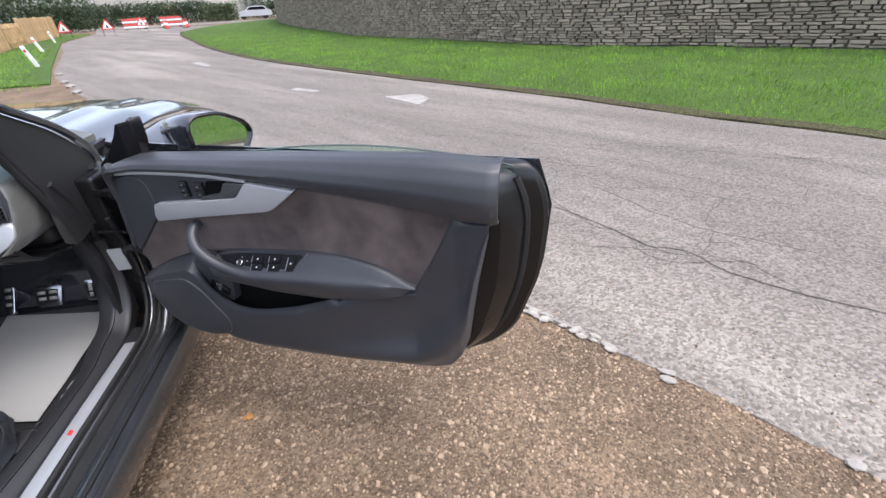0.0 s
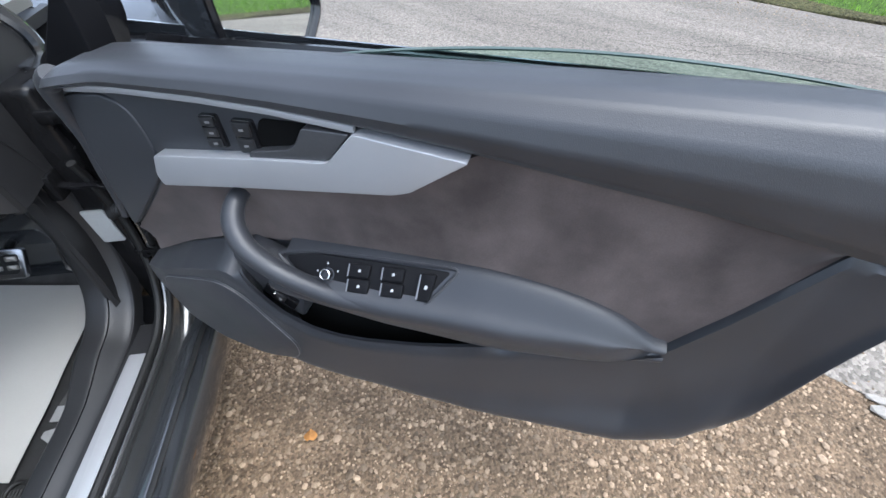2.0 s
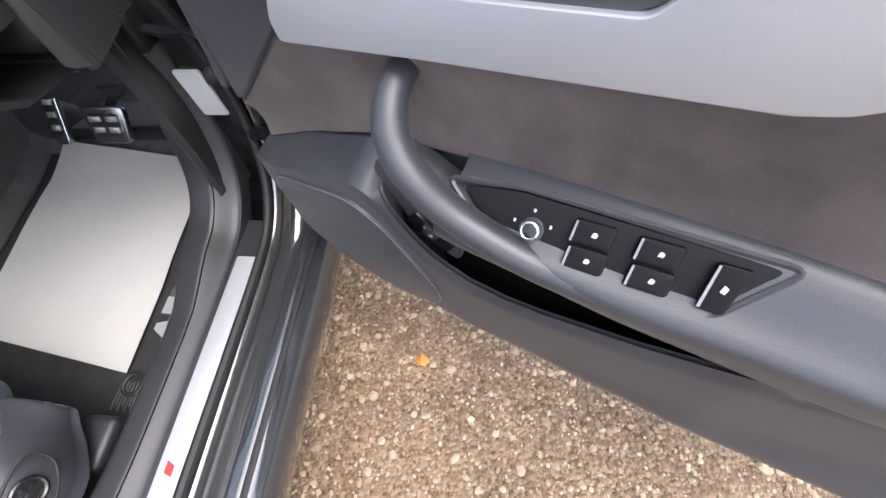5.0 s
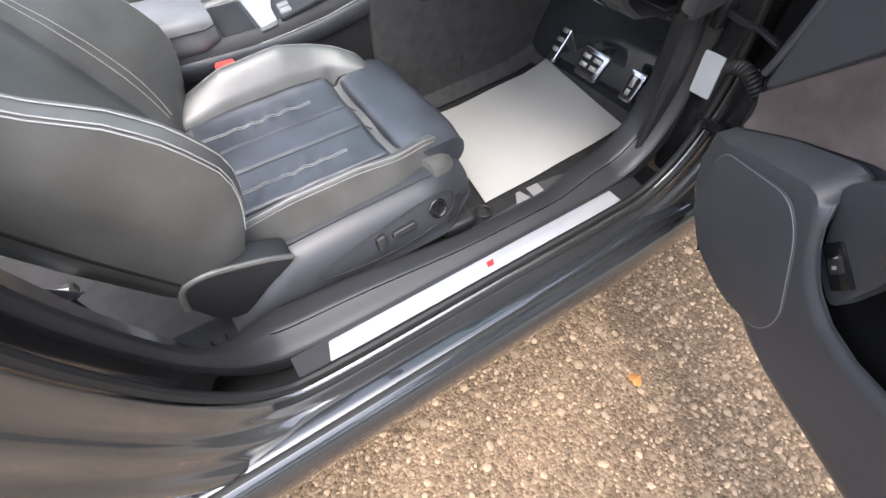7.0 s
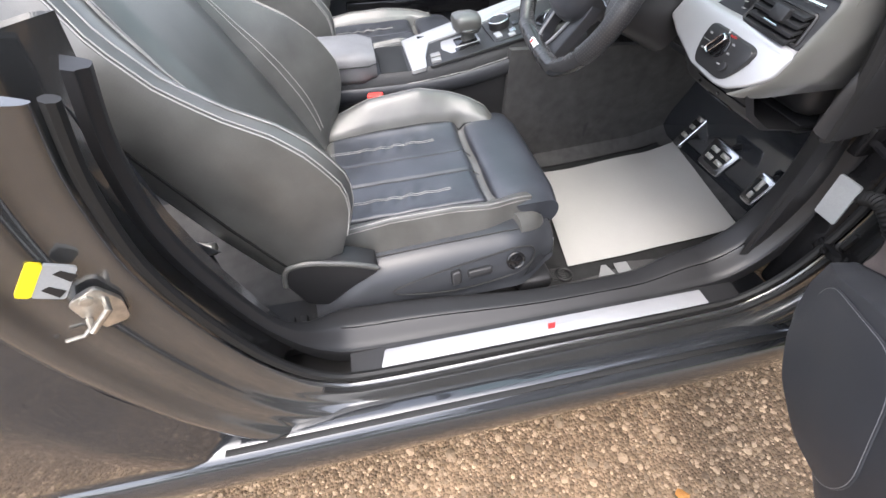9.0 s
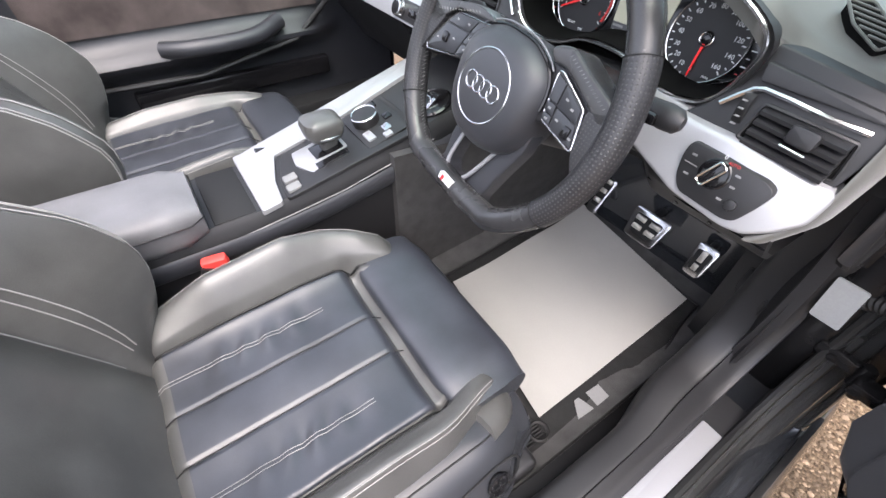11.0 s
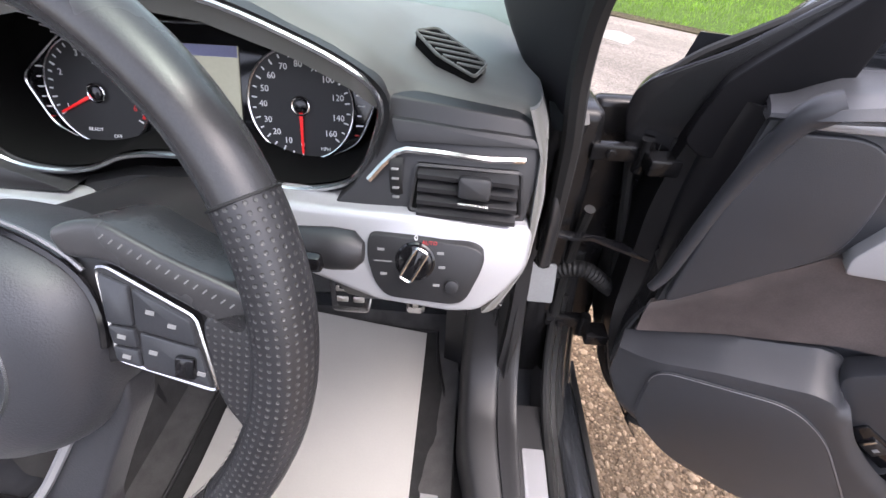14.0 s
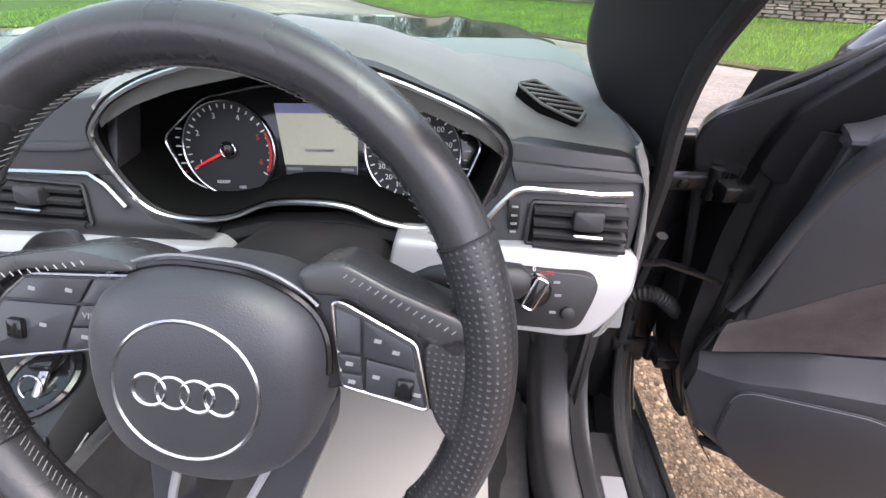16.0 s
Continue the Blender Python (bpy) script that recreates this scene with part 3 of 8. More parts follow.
# ---- the car: body ----
car = thing("car", "dark grey open-top coupe with black leather cabin and driver door open", "car")
OPENING = [(0, 0.375, 0.955), (0, 0.44, 0.85), (0, 0.492, 0.72), (0, 0.508, 0.58), (0, 0.475, 0.455), (0, 0.405, 0.388), (0, 0.30, 0.372), (0, 0.0, 0.37), (0, -0.34, 0.37),
           (0, -0.44, 0.395), (0, -0.505, 0.475), (0, -0.55, 0.59), (0, -0.578, 0.72), (0, -0.572, 0.84), (0, -0.55, 0.93)]
opening = [p + V(0.79, 0, 0) for p in spline(OPENING, 7)]
X = (1, 0, 0)


def skin(section, n=5):
    return [(p.x, p.y) for p in spline([(a, b, 0) for a, b in section], n)]


body = part("body", sweep(opening[19:], skin([(0.030, -0.03), (0.032, -0.010), (0.040, -0.012), (0.046, -0.026), (0.052, -0.046), (0.066, -0.052), (0.074, -0.060), (0.078, -0.085), (0.092, -0.094), (0.098, -0.108), (0.085, -0.125), (0.02, -0.12)], 3), X), PAINT_INNER, car)
part("sill_gap", tube([p + s_ * 0.0745 - u * 0.0745 for p, t, s_, u in frames_along(opening[22:64], False, X)], 0.0055, 6), RUBBER, car)
part("ledge_seal", tube([p + s_ * 0.043 - u * 0.017 for p, t, s_, u in frames_along(opening[22:64], False, X)], 0.006, 6), RUBBER, car)
TRIM_SEC = skin([(-0.126, -0.06), (-0.124, -0.006), (-0.116, 0.017), (-0.104, 0.025), (-0.074, 0.028), (-0.062, 0.025), (-0.040, 0.008), (-0.030, 0.003), (-0.024, 0.0), (-0.024, -0.03)], 4)


def sill_waist(p):
    """How far the trim is drawn in beside the footwell."""
    return smooth01((p.y + 0.32) / 0.36) * smooth01((0.36 - p.y) / 0.16) * smooth01((0.44 - p.z) / 0.05)


rings = []
for p, t, s_, u in frames_along(opening[4:], False, X):
    ka, kb = 1 - 0.28 * sill_waist(p), 1 - 0.55 * sill_waist(p)
    k = 1 - 0.72 * smooth01((-0.40 - p.y) / 0.12) - (0.6 * smooth01((p.z - 0.76) / 0.13) if p.y > 0 else 0)
    rings.append([p + s_ * (-0.024 + (a + 0.024) * k * ka) + u * (b * (0.05 + 0.95 * k) * (kb if b > 0 else 1)) for a, b in TRIM_SEC])
part("sill_trim", loft(rings), PLASTIC, car, "grained black plastic sill and pillar trim")
part("trim_seam", tube([p + s_ * (-0.024 - 0.038 * (1 - 0.28 * sill_waist(p))) + u * 0.0262 * (1 - 0.55 * sill_waist(p)) for p, t, s_, u in frames_along(opening[24:62], False, X)], 0.0012, 5), GLOSS, car)
part("plate_bed", sweep([V(0.79, y, 0.37) for y in (0.42, 0.2, 0, -0.2, -0.40)], [(-0.026, -0.02), (-0.026, 0.0015), (0.028, 0.0), (0.031, -0.005), (0.031, -0.02)], X), PLASTIC, car)
plate = part("sill_plate", slab(rounded([V(-0.018, -0.334, 0), V(0.018, -0.345, 0), V(0.018, 0.34, 0), V(-0.018, 0.34, 0)], 0.004), 0.0005, 0.0035, Matrix.Translation((0.79, 0, 0.37)), 0.001), SILVER, car, "brushed silver sill plate")
part("red_mark", slab([(-0.006, -0.012), (0.006, -0.016), (0.006, -0.002), (-0.006, 0.004)], 0.0034, 0.0042, Matrix.Translation((0.79, 0.004, 0.37)), 0), RED_INK, plate)
part("door_seal", tube([p + V(0.026, 0, 0) for p in opening[12:]], 0.008, 8), RUBBER, car, "black rubber door seal")
SKIRT = [(0.868, 0.340), (0.884, 0.338), (0.899, 0.330), (0.911, 0.316), (0.918, 0.296), (0.919, 0.262), (0.906, 0.205), (0.885, 0.178), (0.85, 0.176), (0.85, 0.33)]
part("side_skirt", loft([[V(x + dx, y, z + dz) for x, z in SKIRT] for y, dx, dz in ((-1.62, -0.03, 0.02), (-1.3, -0.02, 0.01), (-0.8, 0, 0), (-0.3, 0, 0), (0.3, 0, 0), (0.62, -0.005, 0), (0.75, -0.02, 0.01))]), PAINT, car, "glossy dark grey side skirt")
part("skirt_step", tube([V(0.893, y, 0.343) for y in (0.55, 0.2, -0.2, -0.62)], 0.006, 6, flat=0.5, up=(0, 0, 1)), RUBBER, car)


def quarter(u, v):
    """Rear flank of the body, from the door gap backwards."""
    z = 0.20 + 0.75 * v
    edge = lerp([0.2, 0.30, 0.42, 0.575, 0.71, 0.81, 0.87, 0.95], [-0.52, -0.585, -0.628, -0.682, -0.705, -0.692, -0.665, -0.60], z)
    out = 0.885 + 0.03 * math.sin(math.pi * min(1, max(0, (z - 0.2) / 0.72))) - 0.06 * smooth01((z - 0.86) / 0.1)
    y = edge - 1.7 * u
    return V(out - 0.035 * (1 - smooth01(u * 22)) - 0.05 * u * u, y, z)


part("quarter_panel", sheet(quarter, 60, 30, 0.012, (-1, 0, 0)), PAINT, car, "dark grey metallic rear flank")
part("quarter_inner", sheet(lambda u, v: (lerp([0, 0.5, 1], [0.70, 0.80, 0.85], u), lerp([0.38, 0.6, 0.8, 0.95], [-0.5, -0.565, -0.60, -0.57], 0.36 + 0.6 * v) - 0.14 * u, 0.36 + 0.6 * v), 8, 16, 0.02, (0, -1, 0)), PAINT_INNER, car)


PN = V(0.885, 0.465, 0)
LATCH = basis(V(0.852, -0.622, 0.712), V(-0.465, 0.885, 0) * 0.85, V(0, 0, 0.85), PN * 0.85)
part("striker_plate", slab(rounded([V(-0.022, -0.03, 0), V(0.018, -0.036, 0), V(0.026, 0.0, 0), V(0.012, 0.036, 0), V(-0.022, 0.03, 0)], 0.008), -0.004, 0.004, LATCH, 0.002), STEEL, car, "dull zinc striker plate")
part("striker_bar", moved(tube([V(-0.016, -0.006, 0.002), V(-0.016, -0.006, 0.026), V(0.012, 0.014, 0.026), V(0.012, 0.014, 0.002)], 0.0045, 8), LATCH), STEEL, car)
part("striker_bolt", moved(disc(0.008, 0.003, 0.008, Matrix.Translation((-0.004, 0.024, 0)), 6), LATCH), STEEL, car)
part("wire_clip", moved(tube([V(-0.05, -0.02, 0.006), V(-0.03, -0.018, 0.014), V(-0.02, -0.014, 0.01)], 0.0025, 6), LATCH), STEEL, car)
tag_x = V(-0.0135, 0.0255, 0.031).normalized()
TAG = basis(V(0.8615, -0.635, 0.777) + PN * 0.003, tag_x, PN.cross(tag_x), PN)
part("yellow_sticker", slab(rounded([V(-0.020, 0.004, 0), V(0.020, 0.004, 0), V(0.020, 0.016, 0), V(-0.020, 0.016, 0)], 0.003), -0.003, 0.0012, TAG, 0), YELLOW, car, "yellow warning sticker strip")
tag = part("pale_sticker", slab(rounded([V(-0.020, -0.022, 0), V(0.020, -0.022, 0), V(0.020, 0.004, 0), V(-0.020, 0.004, 0)], 0.003), -0.003, 0.0010, TAG, 0), LABEL, car, "pale grey warning sticker with dark marks")
for x, y in ((-0.011, -0.010), (0.009, -0.014)):
    part("dark_mark", slab([(x - 0.007, y - 0.007), (x + 0.002, y - 0.010), (x + 0.006, y + 0.004), (x + 0.001, y + 0.009)], 0.001, 0.0016, TAG, 0), PLASTIC, tag)

# front: bonnet, wing, cowl, windscreen and its pillars
def bonnet_at(u, v):
    x, y = -0.74 + 1.48 * u, 0.80 + 1.28 * v
    z = lerp([0.8, 1.2, 1.6, 1.9, 2.08], [0.945, 0.945, 0.905, 0.83, 0.74], y) + 0.035 * (1 - (x / 0.74) ** 2) - 0.03 * smooth01((abs(x) - 0.62) / 0.12)
    z += 0.010 * math.exp(-((abs(x) - 0.48) / 0.03) ** 2)
    return V(x, y + 0.12 * (1 - (x / 0.74) ** 2) * v, z)


part("bonnet", sheet(bonnet_at, 48, 30, 0.01, (0, 0, -1)), PAINT, car, "glossy dark grey bonnet")


def wing_at(u, v, side=1):
    y = 0.58 + 1.5 * u
    a = radians(100 * v)
    z0 = lerp([0.58, 1.2, 1.6, 1.9, 2.08], [0.892, 0.900, 0.86, 0.78, 0.70], y)
    return V(side * (0.755 + 0.16 * math.sin(a) - 0.06 * smooth01((u - 0.7) / 0.3)), y, z0 - 0.30 * (1 - math.cos(a)) * 0.9)


part("front_wing", sheet(lambda u, v: wing_at(u, v), 30, 14, 0.01, (-1, 0, -0.2)), PAINT, car, "glossy dark grey front wing")
part("front_wing", sheet(lambda u, v: wing_at(u, v, -1), 30, 14, 0.01, (1, 0, -0.2)), PAINT, car, "glossy dark grey front wing")
part("cowl", sheet(lambda u, v: (-0.72 + 1.44 * u, 0.62 + 0.20 * v + 0.10 * (1 - (2 * u - 1) ** 2), 0.915 + 0.012 * v), 24, 4, 0.02, (0, 0, -1)), PLASTIC, car, "black cowl below the windscreen")
part("wiper", tube([V(0.60, 0.80, 0.95), V(0.25, 0.84, 0.965), V(-0.1, 0.86, 0.97)], 0.008, 6), RUBBER, car)
P_IN = [(0.738, 0.37, 0.74), (0.738, 0.38, 0.83), (0.730, 0.45, 0.895), (0.690, 0.49, 0.945), (0.660, 0.49, 1.005), (0.652, 0.44, 1.07), (0.647, 0.33, 1.13), (0.64, 0.15, 1.22), (0.60, -0.08, 1.33)]
P_OUT = [(0.770, 0.62, 0.76), (0.768, 0.63, 0.84), (0.765, 0.64, 0.915), (0.758, 0.60, 0.975), (0.750, 0.54, 1.03), (0.745, 0.46, 1.078), (0.738, 0.36, 1.135), (0.715, 0.18, 1.23), (0.65, -0.08, 1.35)]
P_DOOR = [(0.762, 0.40, 0.72), (0.760, 0.39, 0.82), (0.755, 0.375, 0.895), (0.746, 0.36, 0.955), (0.742, 0.338, 1.01), (0.745, 0.312, 1.05), (0.743, 0.25, 1.11), (0.715, 0.10, 1.21), (0.64, -0.13, 1.32)]
p_in, p_out, p_door = spline(P_IN, 5), spline(P_OUT, 5), spline(P_DOOR, 5)
PILLAR = [a.lerp(b, 0.6) + V(0, 0, -0.012) for a, b in zip(p_in, p_out)]
for side in (1, -1):
    rings = [rounded([V(p.x * side, p.y, p.z) for p in (a, b, c)], 0.022, 5) for a, b, c in zip(p_in, p_out, p_door)]
    part("windscreen_pillar", loft(rings), PLASTIC, car, "satin black windscreen pillar", 60)
    part("pillar_strip", tube([V((p.x + 0.004) * side, p.y + 0.004, p.z + 0.004) for p in p_out], 0.012, 8), PAINT, car)
    part("pillar_seal", tube([V((p.x - 0.011) * side, p.y + 0.004, p.z) for p in p_door], 0.010, 8), RUBBER, car)
part("header_rail", tube([V(0.62, -0.16, 1.355), V(0.3, -0.14, 1.385), V(0, -0.13, 1.392), V(-0.3, -0.14, 1.385), V(-0.62, -0.16, 1.355)], 0.035, 10, flat=0.6, up=(0, 0, 1)), PLASTIC, car)


def screen_at(u, v):
    k = (len(PILLAR) - 1) * v
    i = min(int(k), len(PILLAR) - 2)
    p = PILLAR[i].lerp(PILLAR[i + 1], k - i)
    s = 2 * u - 1
    return V(s * (p.x - 0.03), p.y + 0.012 + 0.16 * (1 - s * s) * (1 - 0.8 * v), p.z + 0.022 + 0.03 * (1 - s * s))


wind = part("windscreen", sheet(screen_at, 24, 16, 0.004), GLASS, car, "clear raked windscreen")
wind.visible_shadow = False
part("floor_pan", box(-0.80, 0.84, -2.0, 0.62, 0.20, 0.262, 0.01), PLASTIC, car)
part("nose", box(-0.80, 0.80, 0.66, 2.1, 0.20, 0.70, 0.12, 4), PAINT, car)
part("tail", box(-0.84, 0.84, -2.5, -1.45, 0.22, 0.93, 0.12, 4), PAINT, car)
for x, y in ((0.80, 1.22), (-0.80, 1.22), (0.80, -1.55), (-0.80, -1.55)):
    wm = basis(V(x, y, 0.325), V(0, 1, 0), V(0, 0, 1), V(1, 0, 0))
    wheel = part("road_wheel", joined(disc(0.325, -0.11, 0.0, wm, 40, 0.03), disc(0.325, 0.0, 0.10, wm, 40, 0.03)), RUBBER, car, "black tyre")
    part("rim", disc(0.235, 0.06, 0.105, wm, 32, 0.01), SILVER, wheel)

# hinge side of the opening
part("wing_return", box(0.812, 0.905, 0.565, 0.60, 0.40, 0.88, 0.012, 3), HINGE_BLACK, car)
part("hinge_pillar", box(0.755, 0.815, 0.50, 0.60, 0.36, 0.885, 0.015, 3), HINGE_BLACK, car)
for z in (0.52, 0.835):
    part("hinge", joined(box(0.80, 0.88, 0.492, 0.510, z - 0.012, z + 0.012, 0.005), tube([V(0.865, 0.492, z - 0.022), V(0.865, 0.492, z + 0.022)], 0.009, 10), box(0.862, 0.90, 0.455, 0.490, z - 0.011, z + 0.011, 0.004), disc(0.007, 0.0, 0.006, basis(V(0.825, 0.492, z), V(1, 0, 0), V(0, 0, 1), V(0, -1, 0)), 6)), HINGE_BLACK, car, "black painted door hinge")
part("check_strap", tube([V(0.764, 0.485, 0.716), V(0.80, 0.480, 0.712), V(0.83, 0.478, 0.714), V(0.87, 0.473, 0.704), V(0.91, 0.462, 0.695)], [0.008, 0.010, 0.008, 0.010, 0.008], 6, flat=0.5, up=(0, 0, 1)), GLOSS, car, "black steel door check strap")
part("check_bracket", box(0.752, 0.772, 0.466, 0.50, 0.690, 0.742, 0.004), HINGE_BLACK, car)
loom = [V(0.79 + 0.11 * t, 0.515 - 0.02 * math.sin(3.1 * t), 0.61 + 0.03 * math.sin(4 * t)) for t in (i / 40 for i in range(41))]
part("cable_boot", tube(loom, [0.012 + 0.002 * (i % 2) for i in range(41)], 10), RUBBER, car, "ribbed black cable boot")
STK = basis(V(0.779, 0.4985, 0.603), V(1, 0, 0), V(-0.08, 0.02, 1).normalized(), V(0, -1, 0))
part("white_sticker", slab(rounded([V(-0.020, -0.04, 0), V(0.022, -0.04, 0), V(0.022, 0.04, 0), V(-0.020, 0.04, 0)], 0.004), 0.0, 0.004, STK, 0), LABEL, car, "plain pale grey sticker on the door pillar")
part("kick_panel", sheet(lambda u, v: (0.718 - 0.05 * u + 0.012 * math.sin(math.pi * v), 0.44 + 0.36 * u, 0.36 + 0.46 * v), 10, 10, 0.02, (1, 0, 0)), PLASTIC, car)
def foot_trim_at(u, v):
    """Moulded corner between the kick panel and the front pillar."""
    x, y = 0.628 + 0.110 * u, 0.556 - 0.130 * u + 0.02 * math.sin(math.pi * u)
    return V(x, y + 0.02 * v, 0.30 + 0.44 * v)


part("pillar_foot_trim", sheet(foot_trim_at, 16, 16, 0.015, (0.5, 0.85, 0)), PLASTIC, car, "smooth black footwell side trim", 60)
FLAP_X = V(0.069, -0.058, -0.013).normalized()
FLAP_Z = (V(-0.62, -0.76, 0.10) - FLAP_X * V(-0.62, -0.76, 0.10).dot(FLAP_X)).normalized()
FLAP = basis(V(0.685, 0.497, 0.525), FLAP_X, FLAP_Z.cross(FLAP_X), FLAP_Z)
part("fuse_flap", slab(rounded([V(-0.040, 0.030, 0), V(0.036, 0.030, 0), V(0.040, -0.030, 0), V(0.016, -0.040, 0), V(-0.030, -0.018, 0)], 0.012), -0.012, 0.004, FLAP, 0.003), PLASTIC, car)
part("flap_gap", moved(tube([p + V(0, 0, 0.001) for p in rounded([V(-0.042, 0.032, 0), V(0.038, 0.032, 0), V(0.042, -0.031, 0), V(0.017, -0.042, 0), V(-0.031, -0.020, 0)], 0.012)], 0.0016, 5, closed=True), FLAP), RUBBER, car)


# ---- the open driver door: u along it from the hinge, z up, w towards the cabin ----
DA = radians(-24.56)
DU, DN = V(math.cos(DA), math.sin(DA), 0), V(math.sin(DA), -math.cos(DA), 0)
D = basis(V(0.80, 0.44, 0), DU, V(0, 0, 1), DN)


def dp(u, z, w):
    return D @ V(u, z, w)


SHELL = rounded([V(0.045, 0.935, 0), V(0.02, 0.80, 0), V(0.03, 0.55, 0), V(0.075, 0.40, 0), V(0.16, 0.335, 0), V(0.60, 0.315, 0), V(1.05, 0.325, 0), V(1.18, 0.37, 0), V(1.265, 0.46, 0), V(1.322, 0.66, 0), V(1.330, 0.85, 0), V(1.29, 0.965, 0), V(0.70, 0.955, 0), V(0.15, 0.945, 0)], 0.05, 5)
door = part("driver_door", moved(loft([[V(0.66 + (p.x - 0.66) * (kr if p.x > 0.66 else kf), 0.65 + (p.y - 0.65) * kz, w) for p in SHELL] for kr, kf, kz, w in ((0.97, 0.97, 0.97, -0.172), (1.0, 1.0, 1.0, -0.160), (1.0, 1.0, 1.0, -0.140), (0.985, 0.985, 0.985, -0.130), (0.93, 0.97, 0.97, -0.122), (0.90, 0.95, 0.96, -0.095), (0.84, 0.93, 0.955, -0.06))]), D), PAINT_BLACK, car, "open driver door with dark leather and suede card", 30)


def outer_at(u, v):
    """The bowed painted outside."""
    z = 0.315 + 0.65 * v
    a = lerp([0.315, 0.36, 0.46, 0.66, 0.85, 0.965], [0.16, 0.10, 0.04, 0.02, 0.025, 0.05], z)
    b = lerp([0.315, 0.37, 0.46, 0.66, 0.85, 0.965], [1.05, 1.18, 1.268, 1.326, 1.334, 1.295], z)
    return dp(a + (b - a) * u, z, -0.165 - 0.05 * math.sin(math.pi * min(1, v * 0.92 + 0.06)) * (0.4 + 0.6 * math.sin(math.pi * (0.1 + 0.8 * u))))


part("outer_skin", sheet(outer_at, 24, 16, 0.004, DN), PAINT, door, "glossy dark grey outer skin")
part("rear_seal", moved(tube(spline([V(1.12, 0.375, -0.118), V(1.215, 0.48, -0.118), V(1.268, 0.66, -0.118), V(1.275, 0.84, -0.118), V(1.245, 0.935, -0.118)], 6), 0.011, 8), D), RUBBER, door, "black rubber door edge seal")
FRONT_Z = [0.33, 0.37, 0.43, 0.50, 0.58, 0.65, 0.72, 0.81, 0.88, 0.925]
FRONT_U = [0.150, 0.110, 0.080, 0.068, 0.058, 0.048, 0.036, 0.020, 0.016, 0.024]
INNER_U = [0.195, 0.165, 0.130, 0.108, 0.104, 0.118, 0.122, 0.128, 0.134, 0.140]
part("front_seal", moved(tube([V(lerp(FRONT_Z, FRONT_U, z) + 0.004, z, -0.113) for z in (0.35 + 0.57 * i / 40 for i in range(41))], 0.008, 8), D), RUBBER, door, "black rubber door edge seal")


def shut_at(u, v):
    """Stepped black face between the outer edge of the door and its card."""
    z = 0.345 + 0.58 * v
    a, b = lerp(FRONT_Z, FRONT_U, z) + 0.006, lerp(FRONT_Z, INNER_U, z)
    w = lerp([0, 0.16, 0.24, 0.34, 0.46, 0.58, 0.66, 0.85, 1.0], [-0.124, -0.118, -0.100, -0.096, -0.094, -0.074, -0.056, -0.046, -0.030], u)
    return dp(a + (b - a) * u, z, w)


part("shut_face", sheet(shut_at, 26, 30, 0.006, -DN), SHUT_BLACK, door, "gloss black front shut face")
part("shut_ridge", moved(tube([V(lerp(FRONT_Z, FRONT_U, z) * 0.55 + lerp(FRONT_Z, INNER_U, z) * 0.45, z, -0.088) for z in (0.40 + 0.46 * i / 20 for i in range(21))], 0.006, 8), D), RUBBER, door)
for z in (0.845, 0.735, 0.672):
    part("shut_bolt", disc(0.007, 0.0, 0.005, basis(dp(lerp(FRONT_Z, FRONT_U, z) + 0.038, z, -0.094), (DU + DN * 0.3).cross(V(0, 0, 1)) * -1, V(0, 0, 1), (DN * 0.9 - DU * 0.4)), 8), DARK_STEEL, door)
part("bottom_seal", moved(tube([V(0.16, 0.365, -0.055), V(0.6, 0.342, -0.055), V(0.95, 0.355, -0.065)], 0.009, 8), D), RUBBER, door)

# lock on the rear edge
part("door_latch", slab(rounded([V(-0.012, -0.016, 0), V(0.012, -0.016, 0), V(0.012, 0.016, 0), V(-0.012, 0.016, 0)], 0.008), 0, 0.006, basis(dp(1.238, 0.70, -0.096), (DU * 0.5 + DN * 0.86).cross(V(0, 0, 1)) * -1, V(0, 0, 1), (DU * 0.5 + DN * 0.86)), 0.002), GLOSS, door, "black latch opening")

# card outline and its regions
CARD = rounded([V(0.135, 0.925, 0), V(0.115, 0.66, 0), V(0.095, 0.58, 0), V(0.095, 0.49, 0), V(0.125, 0.425, 0), V(0.20, 0.376, 0), V(0.30, 0.352, 0), V(0.46, 0.338, 0), V(0.64, 0.331, 0), V(0.81, 0.334, 0), V(0.96, 0.347, 0), V(1.04, 0.359, 0), V(1.09, 0.384, 0), V(1.122, 0.430, 0), V(1.143, 0.49, 0), V(1.167, 0.675, 0), V(1.20, 0.86, 0), V(1.212, 0.95, 0), V(1.20, 0.975, 0), V(0.66, 0.965, 0), V(0.30, 0.955, 0)], 0.025, 4)
part("card_base", slab(CARD, -0.075, -0.036, D, 0.006), PANEL_LEATHER, door)

SEAM_U = [0.13, 0.25, 0.38, 0.48, 0.58, 0.727, 0.85, 0.95, 1.05, 1.114, 1.20]
SEAM_Z = [0.925, 0.936, 0.939, 0.937, 0.930, 0.916, 0.902, 0.891, 0.876, 0.864, 0.856]
TOP_Z = [0.955, 0.968, 0.974, 0.978, 0.982, 0.988, 0.992, 0.995, 0.997, 0.997, 0.99]


